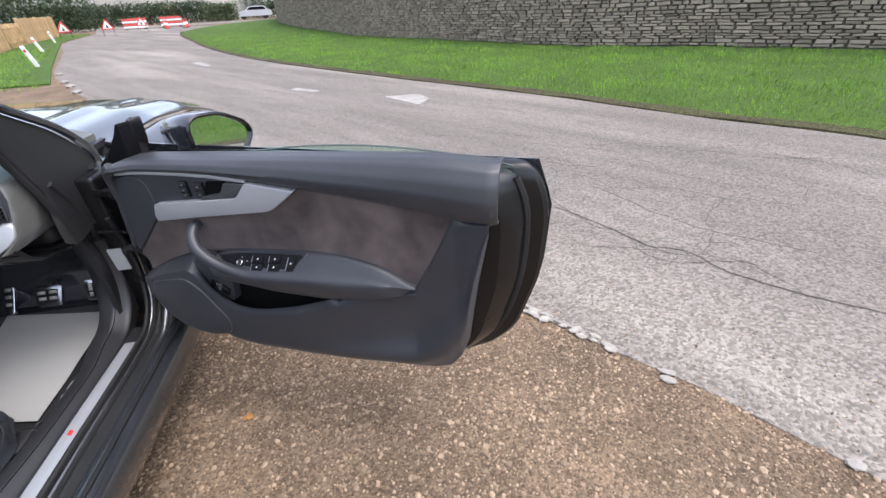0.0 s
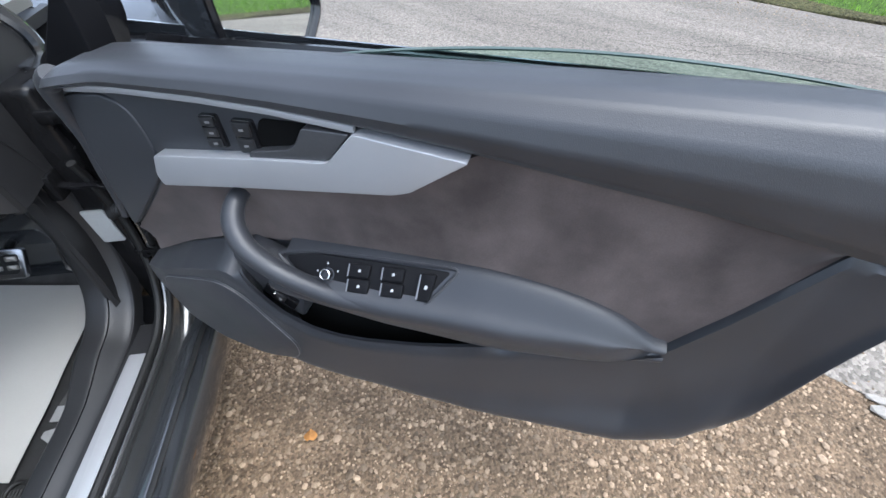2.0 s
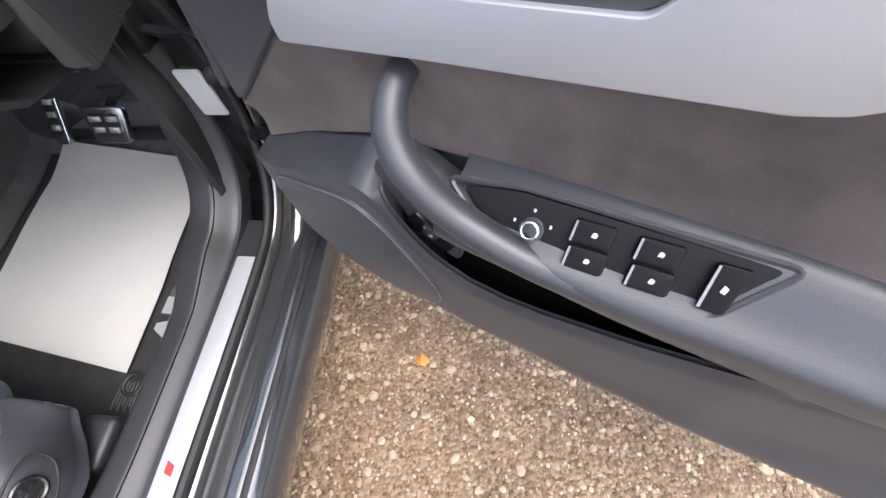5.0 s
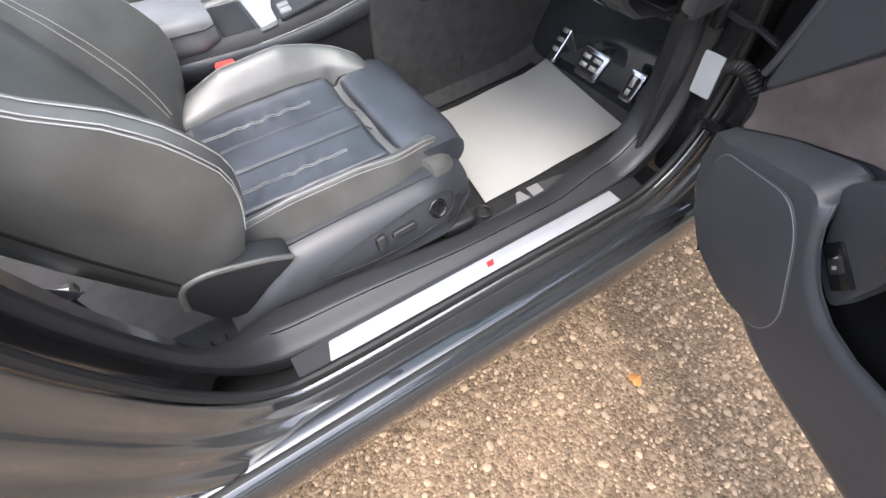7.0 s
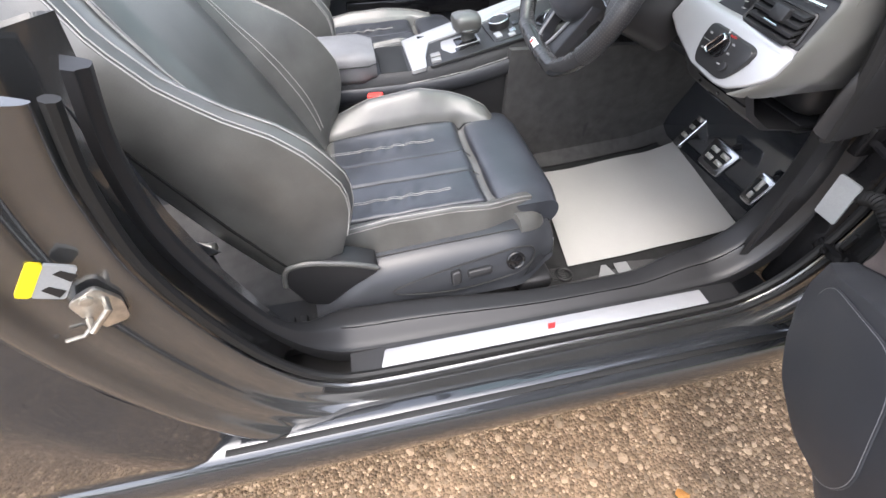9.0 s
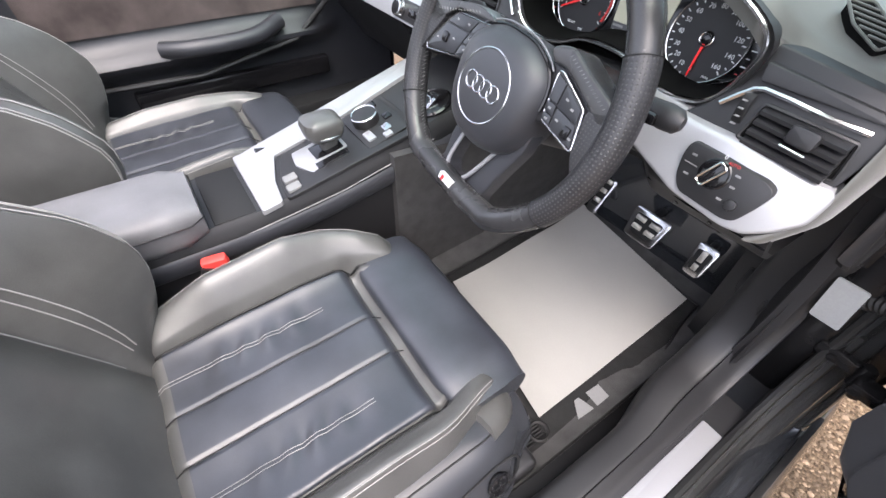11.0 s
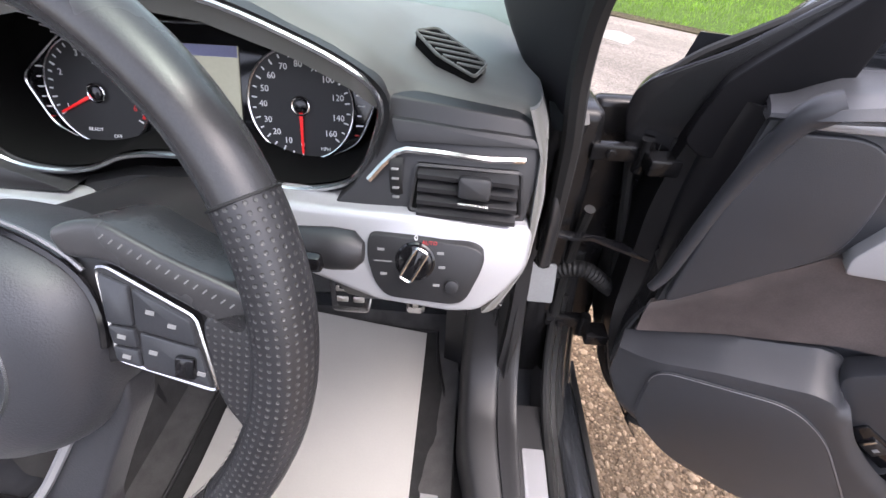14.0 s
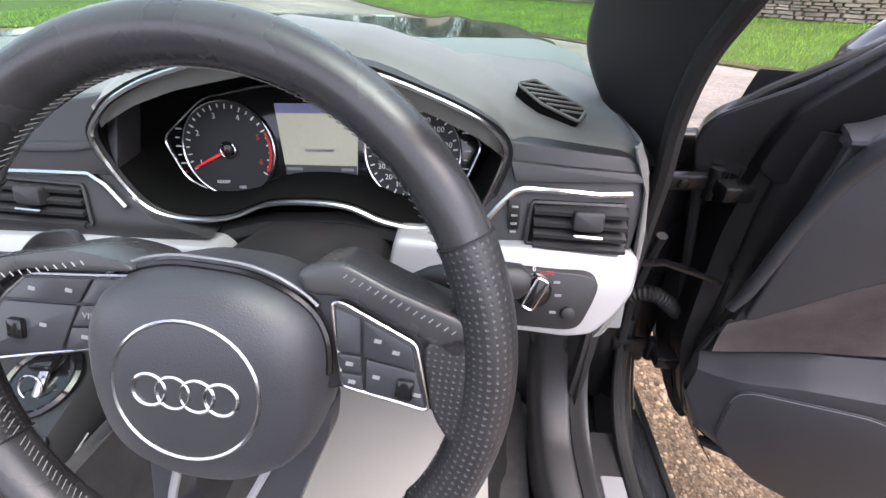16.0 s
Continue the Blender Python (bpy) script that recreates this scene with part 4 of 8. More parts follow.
def roll_at(u, v):
    """Padded top roll, from its lower seam over the bulge to the window slot."""
    a = 0.13 + 1.088 * u
    z0, z1 = lerp(SEAM_U, SEAM_Z, a), lerp(SEAM_U, TOP_Z, a)
    end = max(0.4 * smooth01((u - 0.988) / 0.012), 1 - smooth01(u / 0.045))
    z1 = z0 + (z1 - z0) * (0.35 + 0.65 * smooth01(u / 0.05))
    k = smooth01(1 - u * 9)
    prof = [(0.0, -0.032), (0.0, -0.012), (0.14, -0.002), (0.40, 0.003 + 0.03 * k), (0.70, -0.004 + 0.035 * k), (0.92, -0.022 + 0.03 * k), (1.0, -0.045), (1.0, -0.085)]
    i = min(int(v * (len(prof) - 1)), len(prof) - 2)
    f = v * (len(prof) - 1) - i
    h, w = prof[i][0] + (prof[i + 1][0] - prof[i][0]) * f, prof[i][1] + (prof[i + 1][1] - prof[i][1]) * f
    return dp(a, z0 + (z1 - z0) * h, w - 0.03 * end)


part("top_roll", sheet(roll_at, 70, 28, 0.01, V(-DN.x, -DN.y, -0.6)), PANEL_LEATHER, door, "soft black padded top roll")

SUEDE_TOP_U, SUEDE_TOP_Z = [0.11, 0.25, 0.40, 0.64, 0.727, 0.85, 0.95, 1.114], [0.66, 0.80, 0.82, 0.86, 0.914, 0.902, 0.890, 0.863]
SUEDE_LOW_U, SUEDE_LOW_Z = [0.11, 0.21, 0.316, 0.43, 0.60, 0.735, 0.79, 0.84, 0.89, 0.93, 0.96, 0.985, 1.003, 1.053, 1.114], [0.595, 0.645, 0.686, 0.700, 0.715, 0.721, 0.719, 0.713, 0.702, 0.688, 0.672, 0.656, 0.642, 0.732, 0.855]


def suede_at(u, v):
    a = 0.11 + 1.004 * u
    z0, z1 = lerp(SUEDE_LOW_U, SUEDE_LOW_Z, a), lerp(SUEDE_TOP_U, SUEDE_TOP_Z, a)
    w = -0.027 + 0.010 * v * v - 0.004 * math.sin(math.pi * v) + 0.0012 * noise.noise(V(a * 14, v * 4, 2))
    return dp(a, z0 + (z1 - z0) * v, w)


part("suede_insert", sheet(suede_at, 80, 20, 0.01, -DN), SUEDE, door, "brown-grey suede insert")

# lower panel, swelling towards the cabin, with the rear corner that climbs to the top roll
LOW_TOP_U, LOW_TOP_Z = [0.095, 0.11, 0.21, 0.30, 0.322, 0.335, 0.348, 0.365, 0.385, 0.41, 0.45, 0.50, 0.55, 0.65, 0.72, 0.77, 0.82, 0.90, 1.003, 1.053, 1.114, 1.16, 1.20], [0.585, 0.592, 0.642, 0.674, 0.672, 0.652, 0.622, 0.596, 0.575, 0.555, 0.535, 0.528, 0.533, 0.556, 0.580, 0.600, 0.612, 0.626, 0.645, 0.735, 0.862, 0.859, 0.856]
LOW_BOT_U = [0.095, 0.125, 0.20, 0.27, 0.46, 0.64, 0.81, 0.96, 1.04, 1.09, 1.124, 1.146, 1.17, 1.20]
LOW_BOT_Z = [0.50, 0.425, 0.372, 0.352, 0.333, 0.326, 0.329, 0.338, 0.346, 0.364, 0.412, 0.480, 0.670, 0.84]


def low_at(u, v):
    a = 0.097 + 1.10 * u
    z0, z1 = lerp(LOW_BOT_U, LOW_BOT_Z, a), lerp(LOW_TOP_U, LOW_TOP_Z, a)
    swell = lerp([0.09, 0.15, 0.40, 0.75, 1.0, 1.118, 1.15, 1.2], [0.0, 0.018, 0.031, 0.020, -0.016, -0.020, -0.012, -0.005], a)
    roll = math.sin(math.pi * min(1.0, max(0.0, 0.5 * v / 0.35))) if v < 0.35 else 1.0
    start = 0.90 + 0.075 * smooth01((a - 0.86) / 0.1)
    drop = smooth01((v - start) / (1 - start))
    well = smooth01((a - 0.325) / 0.02) * smooth01((0.80 - a) / 0.05)
    inner = max(0.0, (v - 0.94) / 0.06)
    w = -0.045 + (swell + 0.045) * roll - drop * (swell + 0.026) * (1 - 0.75 * smooth01((a - 0.74) / 0.08) * smooth01((1.0 - a) / 0.04))
    z = z0 + (z1 - z0) * min(v, 0.94 + 0.06 * (1 - well) * inner) / (0.94 + 0.06 * (1 - well))
    w_well = -0.045 + (swell + 0.045) * roll - 0.006 * smooth01((v - 0.86) / 0.08) - 0.016 * inner
    belly = lerp([0.55, 0.70, 0.85, 1.0, 1.09, 1.15, 1.2], [0.0, 0.008, 0.020, 0.034, 0.030, 0.018, 0.006], a) * math.exp(-((v - 0.24) / 0.17) ** 2)
    return dp(a, z - well * 0.10 * inner * inner, w + (w_well - w) * well + belly)


part("lower_panel", sheet(low_at, 150, 34, 0.006, -DN), PANEL_LEATHER, door, "soft black lower door panel")


def follow(b):
    """Bends a flat piece onto the swell of the lower panel and sets it on the door."""
    for v in b.verts:
        v.co.z += lerp([0.15, 0.40], [0.0, 0.013], v.co.x)
    return moved(b, D)


SPK = rounded([V(0.146, 0.582, 0), V(0.292, 0.618, 0), V(0.338, 0.590, 0), V(0.414, 0.482, 0), V(0.405, 0.432, 0), V(0.32, 0.404, 0), V(0.22, 0.415, 0), V(0.150, 0.468, 0)], 0.028, 6)
part("speaker_cover", follow(slab(SPK, 0.004, 0.0225, None, 0.003)), PANEL_LEATHER, door, "black speaker grille")
part("speaker_bed", follow(slab([(0.285 + (p.x - 0.285) * 1.012, 0.51 + (p.y - 0.51) * 1.012) for p in SPK], 0.004, 0.0205, None, 0.001)), PANEL_LEATHER, door)
part("speaker_rim", follow(tube([p + V(0, 0, 0.0220) for p in SPK[:34]], 0.0006, 6)), DULL_SILVER, door)

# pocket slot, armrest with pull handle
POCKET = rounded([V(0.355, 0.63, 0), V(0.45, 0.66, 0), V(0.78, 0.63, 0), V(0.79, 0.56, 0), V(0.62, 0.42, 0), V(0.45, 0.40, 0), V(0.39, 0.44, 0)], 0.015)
# flat black sheet: the shade in the pocket is put into its colour
part("door_pocket", slab(POCKET, -0.036, -0.026, D, 0), MATTE, door, "door pocket opening, shade painted black")
ARM = []
for i in range(33):
    a = 0.430 + 0.577 * i / 32
    zt = lerp(SUEDE_LOW_U, SUEDE_LOW_Z, a) + 0.004
    wf = lerp([0.39, 0.45, 0.62, 0.80, 0.93, 1.007], [0.052, 0.050, 0.046, 0.034, 0.012, -0.024], a)
    zf = lerp([0.39, 0.45, 0.60, 0.75, 0.90, 1.007], [0.70, 0.682, 0.672, 0.672, 0.660, 0.642], a)
    zb = lerp([0.39, 0.45, 0.60, 0.75, 0.90, 1.007], [0.655, 0.628, 0.610, 0.603, 0.613, 0.632], a)
    sec = [(-0.040, zt - 0.03), (-0.036, zt), (-0.030, zt + 0.003), (-0.014, zt - 0.003), (wf * 0.45 - 0.002, zf * 0.6 + zt * 0.4 - 0.002), (wf * 0.85, zf + 0.006), (wf, zf - 0.006), (wf * 0.95, zf - 0.022), (wf * 0.55, zb + 0.004), (-0.010, zb - 0.004), (-0.03, zb)]
    sec = spline([(w, z, 0) for w, z in sec], 3, closed=True)
    ARM.append([dp(a, p.y, p.x) for p in sec])
part("armrest", loft(ARM), PANEL_LEATHER, door, "black leather-covered armrest", 60)
part("pull_handle", moved(tube(spline([V(0.370, 0.787, -0.04), V(0.371, 0.785, -0.012), V(0.374, 0.773, 0.010), V(0.383, 0.754, 0.026), V(0.406, 0.730, 0.038), V(0.450, 0.695, 0.038), V(0.515, 0.672, 0.036), V(0.57, 0.664, 0.032), V(0.63, 0.660, 0.026)], 5), [0.0128 + 0.0003 * min(i, 14) for i in range(41)], 16, flat=0.9, up=DN[:]), D), PANEL_LEATHER, door, "black curved pull handle")

# switch plate on the armrest, sunk and tilted
SWU = V(0.62, 0.035, -0.05).normalized()
SWV = V(-0.03, 0.62, -0.62)
SWV = (SWV - SWU * SWV.dot(SWU)).normalized()
SW = D @ basis(V(0.575, 0.6935, 0.0105), SWU, SWV, SWU.cross(SWV))
part("switch_plate", slab(rounded([V(-0.135, 0.022, 0), V(-0.085, -0.024, 0), V(0.085, -0.026, 0), V(0.128, 0.024, 0), V(-0.08, 0.030, 0)], 0.01), -0.008, 0.004, SW, 0.0015), COVER_BLACK, door, "black switch plate")
part("mirror_knob", joined(disc(0.0115, 0.002, 0.005, SW @ Matrix.Translation((-0.062, 0.0, 0)), 20), disc(0.0070, 0.004, 0.015, SW @ Matrix.Translation((-0.062, 0.0, 0)), 20, 0.0015)), GLOSS, door, "chrome-topped mirror knob")
part("knob_rim", ring(0.0072, 0.0014, SW @ Matrix.Translation((-0.062, 0.0, 0)), 24, 0.0135), CHROME, door)
for k in range(5):
    a = 2 * math.pi * (k + 0.3) / 5
    part("tick", slab([(-0.001, -0.0015), (0.001, -0.0015), (0.001, 0.0015), (-0.001, 0.0015)], 0.004, 0.0045, SW @ Matrix.Translation((-0.062 + 0.017 * math.cos(a), 0.017 * math.sin(a), 0)), 0), PALE_INK, door)
for i in range(2):
    for j in range(2):
        x, y = -0.012 + 0.052 * i, -0.012 + 0.023 * j
        b = part("window_switch", slab(rounded([V(x - 0.018, y - 0.0105, 0), V(x + 0.017, y - 0.0105, 0), V(x + 0.019, y + 0.0105, 0), V(x - 0.016, y + 0.0105, 0)], 0.004), 0.0, 0.010, SW, 0.003), COVER_BLACK, door, "black window switch with chrome lip")
        part("chrome_lip", slab([(x - 0.0165, y - 0.009), (x - 0.0145, y - 0.009), (x - 0.013, y + 0.009), (x - 0.015, y + 0.009)], 0.0075, 0.0106, SW, 0), DULL_SILVER, door)
        part("switch_symbol", slab([(x + 0.000, y - 0.0018), (x + 0.004, y - 0.002), (x + 0.005, y + 0.001), (x + 0.003, y + 0.0025), (x + 0.001, y + 0.002)], 0.0101, 0.0104, SW, 0), PALE_INK, door)
part("lock_switch", slab(rounded([V(0.078, -0.022, 0), V(0.098, -0.022, 0), V(0.106, 0.018, 0), V(0.082, 0.018, 0)], 0.003), 0.0, 0.010, SW, 0.003), COVER_BLACK, door)
part("chrome_lip", slab([(0.078, -0.020), (0.0805, -0.020), (0.084, 0.016), (0.082, 0.016)], 0.0078, 0.0106, SW, 0), DULL_SILVER, door)
part("switch_symbol", slab([(0.089, -0.004), (0.093, -0.005), (0.0945, 0.0), (0.091, 0.002)], 0.0101, 0.0104, SW, 0), PALE_INK, door)

# boot release switch in the pocket wall
part("plate_rim", moved(tube([p + V(0, 0, 0.0035) for p in rounded([V(-0.150, 0.026, 0), V(-0.088, -0.028, 0), V(0.090, -0.030, 0), V(0.138, 0.028, 0), V(-0.08, 0.034, 0)], 0.012)], 0.0030, 6, closed=True), SW), PANEL_LEATHER, door, "raised edge round the switches")
BW = D @ basis(V(0.390, 0.585, 0.004), V(0.86, -0.5, 0.05).normalized(), V(0.5, 0.86, 0).normalized(), V(0, 0, 1))
part("switch_bezel", slab(rounded([V(-0.030, -0.014, 0), V(0.034, -0.014, 0), V(0.034, 0.014, 0), V(-0.030, 0.014, 0)], 0.004), -0.006, 0.003, BW, 0.0015), GLOSS, door)
part("boot_switch", slab(rounded([V(-0.010, -0.009, 0), V(0.012, -0.009, 0), V(0.012, 0.010, 0), V(-0.010, 0.010, 0)], 0.002), 0.0, 0.006, BW, 0.0015), PLASTIC, door, "small black boot release switch with chrome lip")
part("switch_lip", slab([(-0.011, -0.008), (-0.0075, -0.008), (-0.0075, 0.009), (-0.011, 0.009)], 0.002, 0.0075, BW, 0.001), CHROME, door)
part("switch_mark", slab([(0.001, -0.003), (0.006, -0.003), (0.006, 0.003), (0.001, 0.003)], 0.0058, 0.0064, BW, 0), GREY_INK, door)
BEZEL = rounded([V(0.318, 0.665, 0), V(0.36, 0.70, 0), V(0.43, 0.665, 0), V(0.44, 0.61, 0), V(0.425, 0.53, 0), V(0.37, 0.56, 0)], 0.015)
part("pocket_frame", slab(BEZEL, -0.03, 0.002, D, 0.004), PANEL_LEATHER, door)

# silver trim, black inlay with memory buttons, release handle
TRIM = rounded([V(0.267, 0.846, 0), V(0.43, 0.868, 0), V(0.545, 0.882, 0), V(0.584, 0.926, 0), V(0.720, 0.912, 0), V(0.648, 0.858, 0), V(0.625, 0.850, 0), V(0.40, 0.817, 0), V(0.256, 0.793, 0), V(0.253, 0.812, 0)], 0.006)
part("silver_trim", slab(TRIM, -0.03, 0.001, D, 0.0045, 3), SILVER, door, "satin silver door trim")
INLAY = [V(0.135, 0.922, 0), V(0.25, 0.934, 0), V(0.38, 0.937, 0), V(0.48, 0.935, 0), V(0.582, 0.928, 0), V(0.545, 0.880, 0), V(0.43, 0.866, 0), V(0.267, 0.844, 0), V(0.25, 0.80, 0), V(0.115, 0.66, 0)]
part("black_inlay", slab(INLAY, -0.04, -0.018, D, 0.003), PANEL_LEATHER, door, "plain black front panel")
part("chrome_strip", moved(tube([V(u, lerp(SEAM_U, SEAM_Z, u) - 0.001, -0.007) for u in [0.165 + 0.014 * i for i in range(31)]], 0.0052, 8, flat=0.7, up=(0, 0, 1)), D), SILVER, door, "thin silver strip")
PAD = rounded([V(0.120, 0.672, 0), V(0.138, 0.915, 0), V(0.215, 0.922, 0), V(0.245, 0.900, 0), V(0.252, 0.855, 0), V(0.248, 0.805, 0)], 0.022, 5)
hollow = slab(PAD, -0.03, -0.005, None, 0.009, 4)
for v in hollow.verts:
    v.co.z -= 0.011 * smooth01((v.co.x - 0.135) / 0.11) * smooth01((v.co.y - 0.70) / 0.18) if v.co.z > -0.02 else 0
part("front_pad", moved(hollow, D), PANEL_LEATHER, door, "soft black rounded front pad")
BAND = [(0.103, 0.690, 0.006), (0.113, 0.722, 0.008), (0.124, 0.792, 0.009), (0.132, 0.840, 0.0095), (0.139, 0.882, 0.010), (0.147, 0.912, 0.011), (0.154, 0.931, 0.013), (0.163, 0.941, 0.015), (0.176, 0.950, 0.014)]
band_pts, band_r = spline([V(u, z, -0.012 + 0.016 * smooth01((z - 0.84) / 0.1)) for u, z, r in BAND], 4), spline([V(r, 0, 0) for u, z, r in BAND], 4)
part("front_band", moved(tube(band_pts, [q.x for q in band_r], 14), D), PANEL_LEATHER, door, "soft black padded band round the front pad", 60)
RECESS = rounded([V(0.43, 0.870, 0), V(0.452, 0.919, 0), V(0.516, 0.921, 0), V(0.535, 0.905, 0), V(0.50, 0.886, 0)], 0.008)
# shade of the recess, painted as a flat black plate
part("handle_recess", slab(RECESS, -0.03, -0.0165, D, 0), MATTE, door, "handle recess, shade painted black")
HANDLE = rounded([V(0.428, 0.866, 0), V(0.432, 0.876, 0), V(0.490, 0.888, 0), V(0.502, 0.897, 0), V(0.517, 0.921, 0), V(0.578, 0.922, 0), V(0.548, 0.886, 0), V(0.535, 0.880, 0)], 0.004)
part("release_handle", slab(HANDLE, -0.02, -0.004, D, 0.004, 3), mat("dark_satin_metal", (0.10, 0.10, 0.105), 0.35, metal=0.6, vary=0.05, bump=0.03), door, "dark satin door release handle")
for u0, n in ((0.362, 3), (0.410, 2)):
    pad = part("button_pad", slab(rounded([V(u0, 0.866, 0), V(u0 + 0.042 - 0.004 * n, 0.870, 0), V(u0 + 0.040 - 0.004 * n, 0.916, 0), V(u0 + 0.001, 0.914, 0)], 0.004), -0.02, -0.012, D, 0.002), GLOSS, door, "black memory buttons")
    for k in range(n):
        z = 0.868 + (0.045 / n) * (k + 0.5)
        part("button", slab(rounded([V(u0 + 0.003, z - 0.0185 / n, 0), V(u0 + 0.036 - 0.004 * n, z - 0.0185 / n + 0.002, 0), V(u0 + 0.036 - 0.004 * n, z + 0.0185 / n + 0.002, 0), V(u0 + 0.003, z + 0.0185 / n, 0)], 0.002), -0.014, -0.009, D, 0.001), PLASTIC, door)
        part("button_mark", slab([(u0 + 0.012, z - 0.001), (u0 + 0.019, z), (u0 + 0.019, z + 0.003), (u0 + 0.012, z + 0.002)], -0.010, -0.0086, D, 0), GREY_INK, door)

# window slot: lowered glass between its lips
part("inner_lip", moved(tube([V(0.20 + 0.101 * i, lerp(SEAM_U, TOP_Z, 0.20 + 0.101 * i) - 0.020, -0.088) for i in range(11)], 0.008, 6), D), RUBBER, door, "black window slot lip")
part("outer_lip", moved(tube([V(0.18 + 0.107 * i, 0.944 + 0.012 * math.sin(math.pi * i / 10.5), -0.150) for i in range(11)], 0.010, 6, flat=0.7), D), GLOSS, door, "gloss black window slot lip")
pane = part("window_pane", sheet(lambda u, v: dp(0.50 + 0.74 * u, 0.92 + (0.042 + 0.034 * math.sin(math.pi * u) ** 0.8) * v, -0.112 - 0.006 * math.sin(math.pi * u)), 24, 2, 0.004, -DN), GLASS, door, "lowered side window with its top edge showing")
part("pane_edge", moved(tube([V(0.50 + 0.74 * i / 24, 0.962 + 0.034 * math.sin(math.pi * i / 24) ** 0.8, -0.114 - 0.006 * math.sin(math.pi * i / 24)) for i in range(25)], 0.0022, 5), D), mat("green_glass_edge", (0.09, 0.12, 0.11), 0.15, vary=0.1, bump=0), door)

# black triangle at the front of the window line
TRI = rounded([V(0.0, 0.880, 0), V(0.004, 0.905, 0), V(0.0155, 0.921, 0), V(0.041, 0.938, 0), V(0.086, 0.965, 0), V(0.122, 0.994, 0), V(0.158, 1.024, 0), V(0.186, 1.058, 0), V(0.194, 1.052, 0), V(0.190, 0.990, 0), V(0.165, 0.930, 0), V(0.105, 0.850, 0), V(0.050, 0.820, 0), V(0.014, 0.830, 0)], 0.008)
part("door_nose", slab(TRI, -0.125, -0.086, D, 0.014, 4), SHUT_BLACK, door, "black front top corner of the door")
SAIL = rounded([V(0.096, 0.857, 0), V(0.142, 0.868, 0), V(0.156, 0.898, 0), V(0.163, 0.925, 0), V(0.174, 0.942, 0), V(0.186, 0.953, 0), V(0.191, 0.992, 0), V(0.192, 1.050, 0), V(0.185, 1.052, 0), V(0.163, 1.020, 0), V(0.138, 0.993, 0), V(0.110, 0.963, 0), V(0.090, 0.939, 0), V(0.079, 0.902, 0), V(0.0735, 0.872, 0)], 0.008)
part("mirror_triangle", slab(SAIL, -0.092, -0.050, D, 0.013, 5), COVER_BLACK, door, "satin black triangular mirror cover")
part("triangle_lip", moved(tube(spline([V(0.012, 0.905, -0.092), V(0.055, 0.950, -0.096), V(0.105, 0.983, -0.098), V(0.155, 1.016, -0.100), V(0.186, 1.054, -0.102)], 6), 0.006, 8), D), RUBBER, door)

# door mirror
mir_n = (DU * math.cos(radians(14)) + DN * math.sin(radians(14)) + V(0, 0, 0.06)).normalized()
mir_s = (V(0, 0, 1).cross(mir_n)).normalized()
mir_u = mir_n.cross(mir_s)
MI = basis(dp(0.330, 0.950, -0.240), mir_s, mir_u, mir_n)
FACE = [V(x, y, 0) for x, y in ((-0.114, 0.004), (-0.098, 0.040), (-0.020, 0.084), (0.060, 0.090), (0.088, 0.070), (0.086, -0.060), (0.064, -0.098), (0.010, -0.102), (-0.060, -0.060))]
FACE = [p * 1.04 for p in rounded(FACE, 0.024, 5)]
FACE = FACE if (MI.to_3x3() @ V(1, 0, 0)).dot(DN) > 0 else [V(-p.x, p.y, 0) for p in FACE]
housing = [[V(p.x * k, p.y * k - 0.006 * (1 - k), w) for p in FACE] for k, w in ((0.90, -0.004), (0.94, 0.006), (1.02, 0.006), (1.05, -0.006), (1.06, -0.04), (1.03, -0.095), (0.90, -0.150), (0.55, -0.185), (0.12, -0.195))]
mirror = part("door_mirror", moved(loft(housing), MI), PAINT, door, "dark grey door mirror with black rim", 50)
part("mirror_glass", slab([(p.x * 0.91, p.y * 0.91) for p in FACE], -0.002, 0.001, MI, 0), MIRROR, door, "clear mirror glass")
part("mirror_rim", moved(tube([p * 0.975 + V(0, 0, 0.005) for p in FACE], 0.0065, 6, closed=True), MI), GLOSS, door)
part("mirror_stalk", tube([dp(0.21, 0.925, -0.13), dp(0.235, 0.905, -0.17), dp(0.27, 0.90, -0.21)], [0.03, 0.026, 0.03], 10, flat=0.6), GLOSS, door, "gloss black mirror foot")


# ---- seats ----
def seat_lines(at, spans, r=0.0011):
    """Cords along lines laid on a surface, one for each line."""
    return [tube([at(*p) for p in pts], r, 5) for pts in spans]


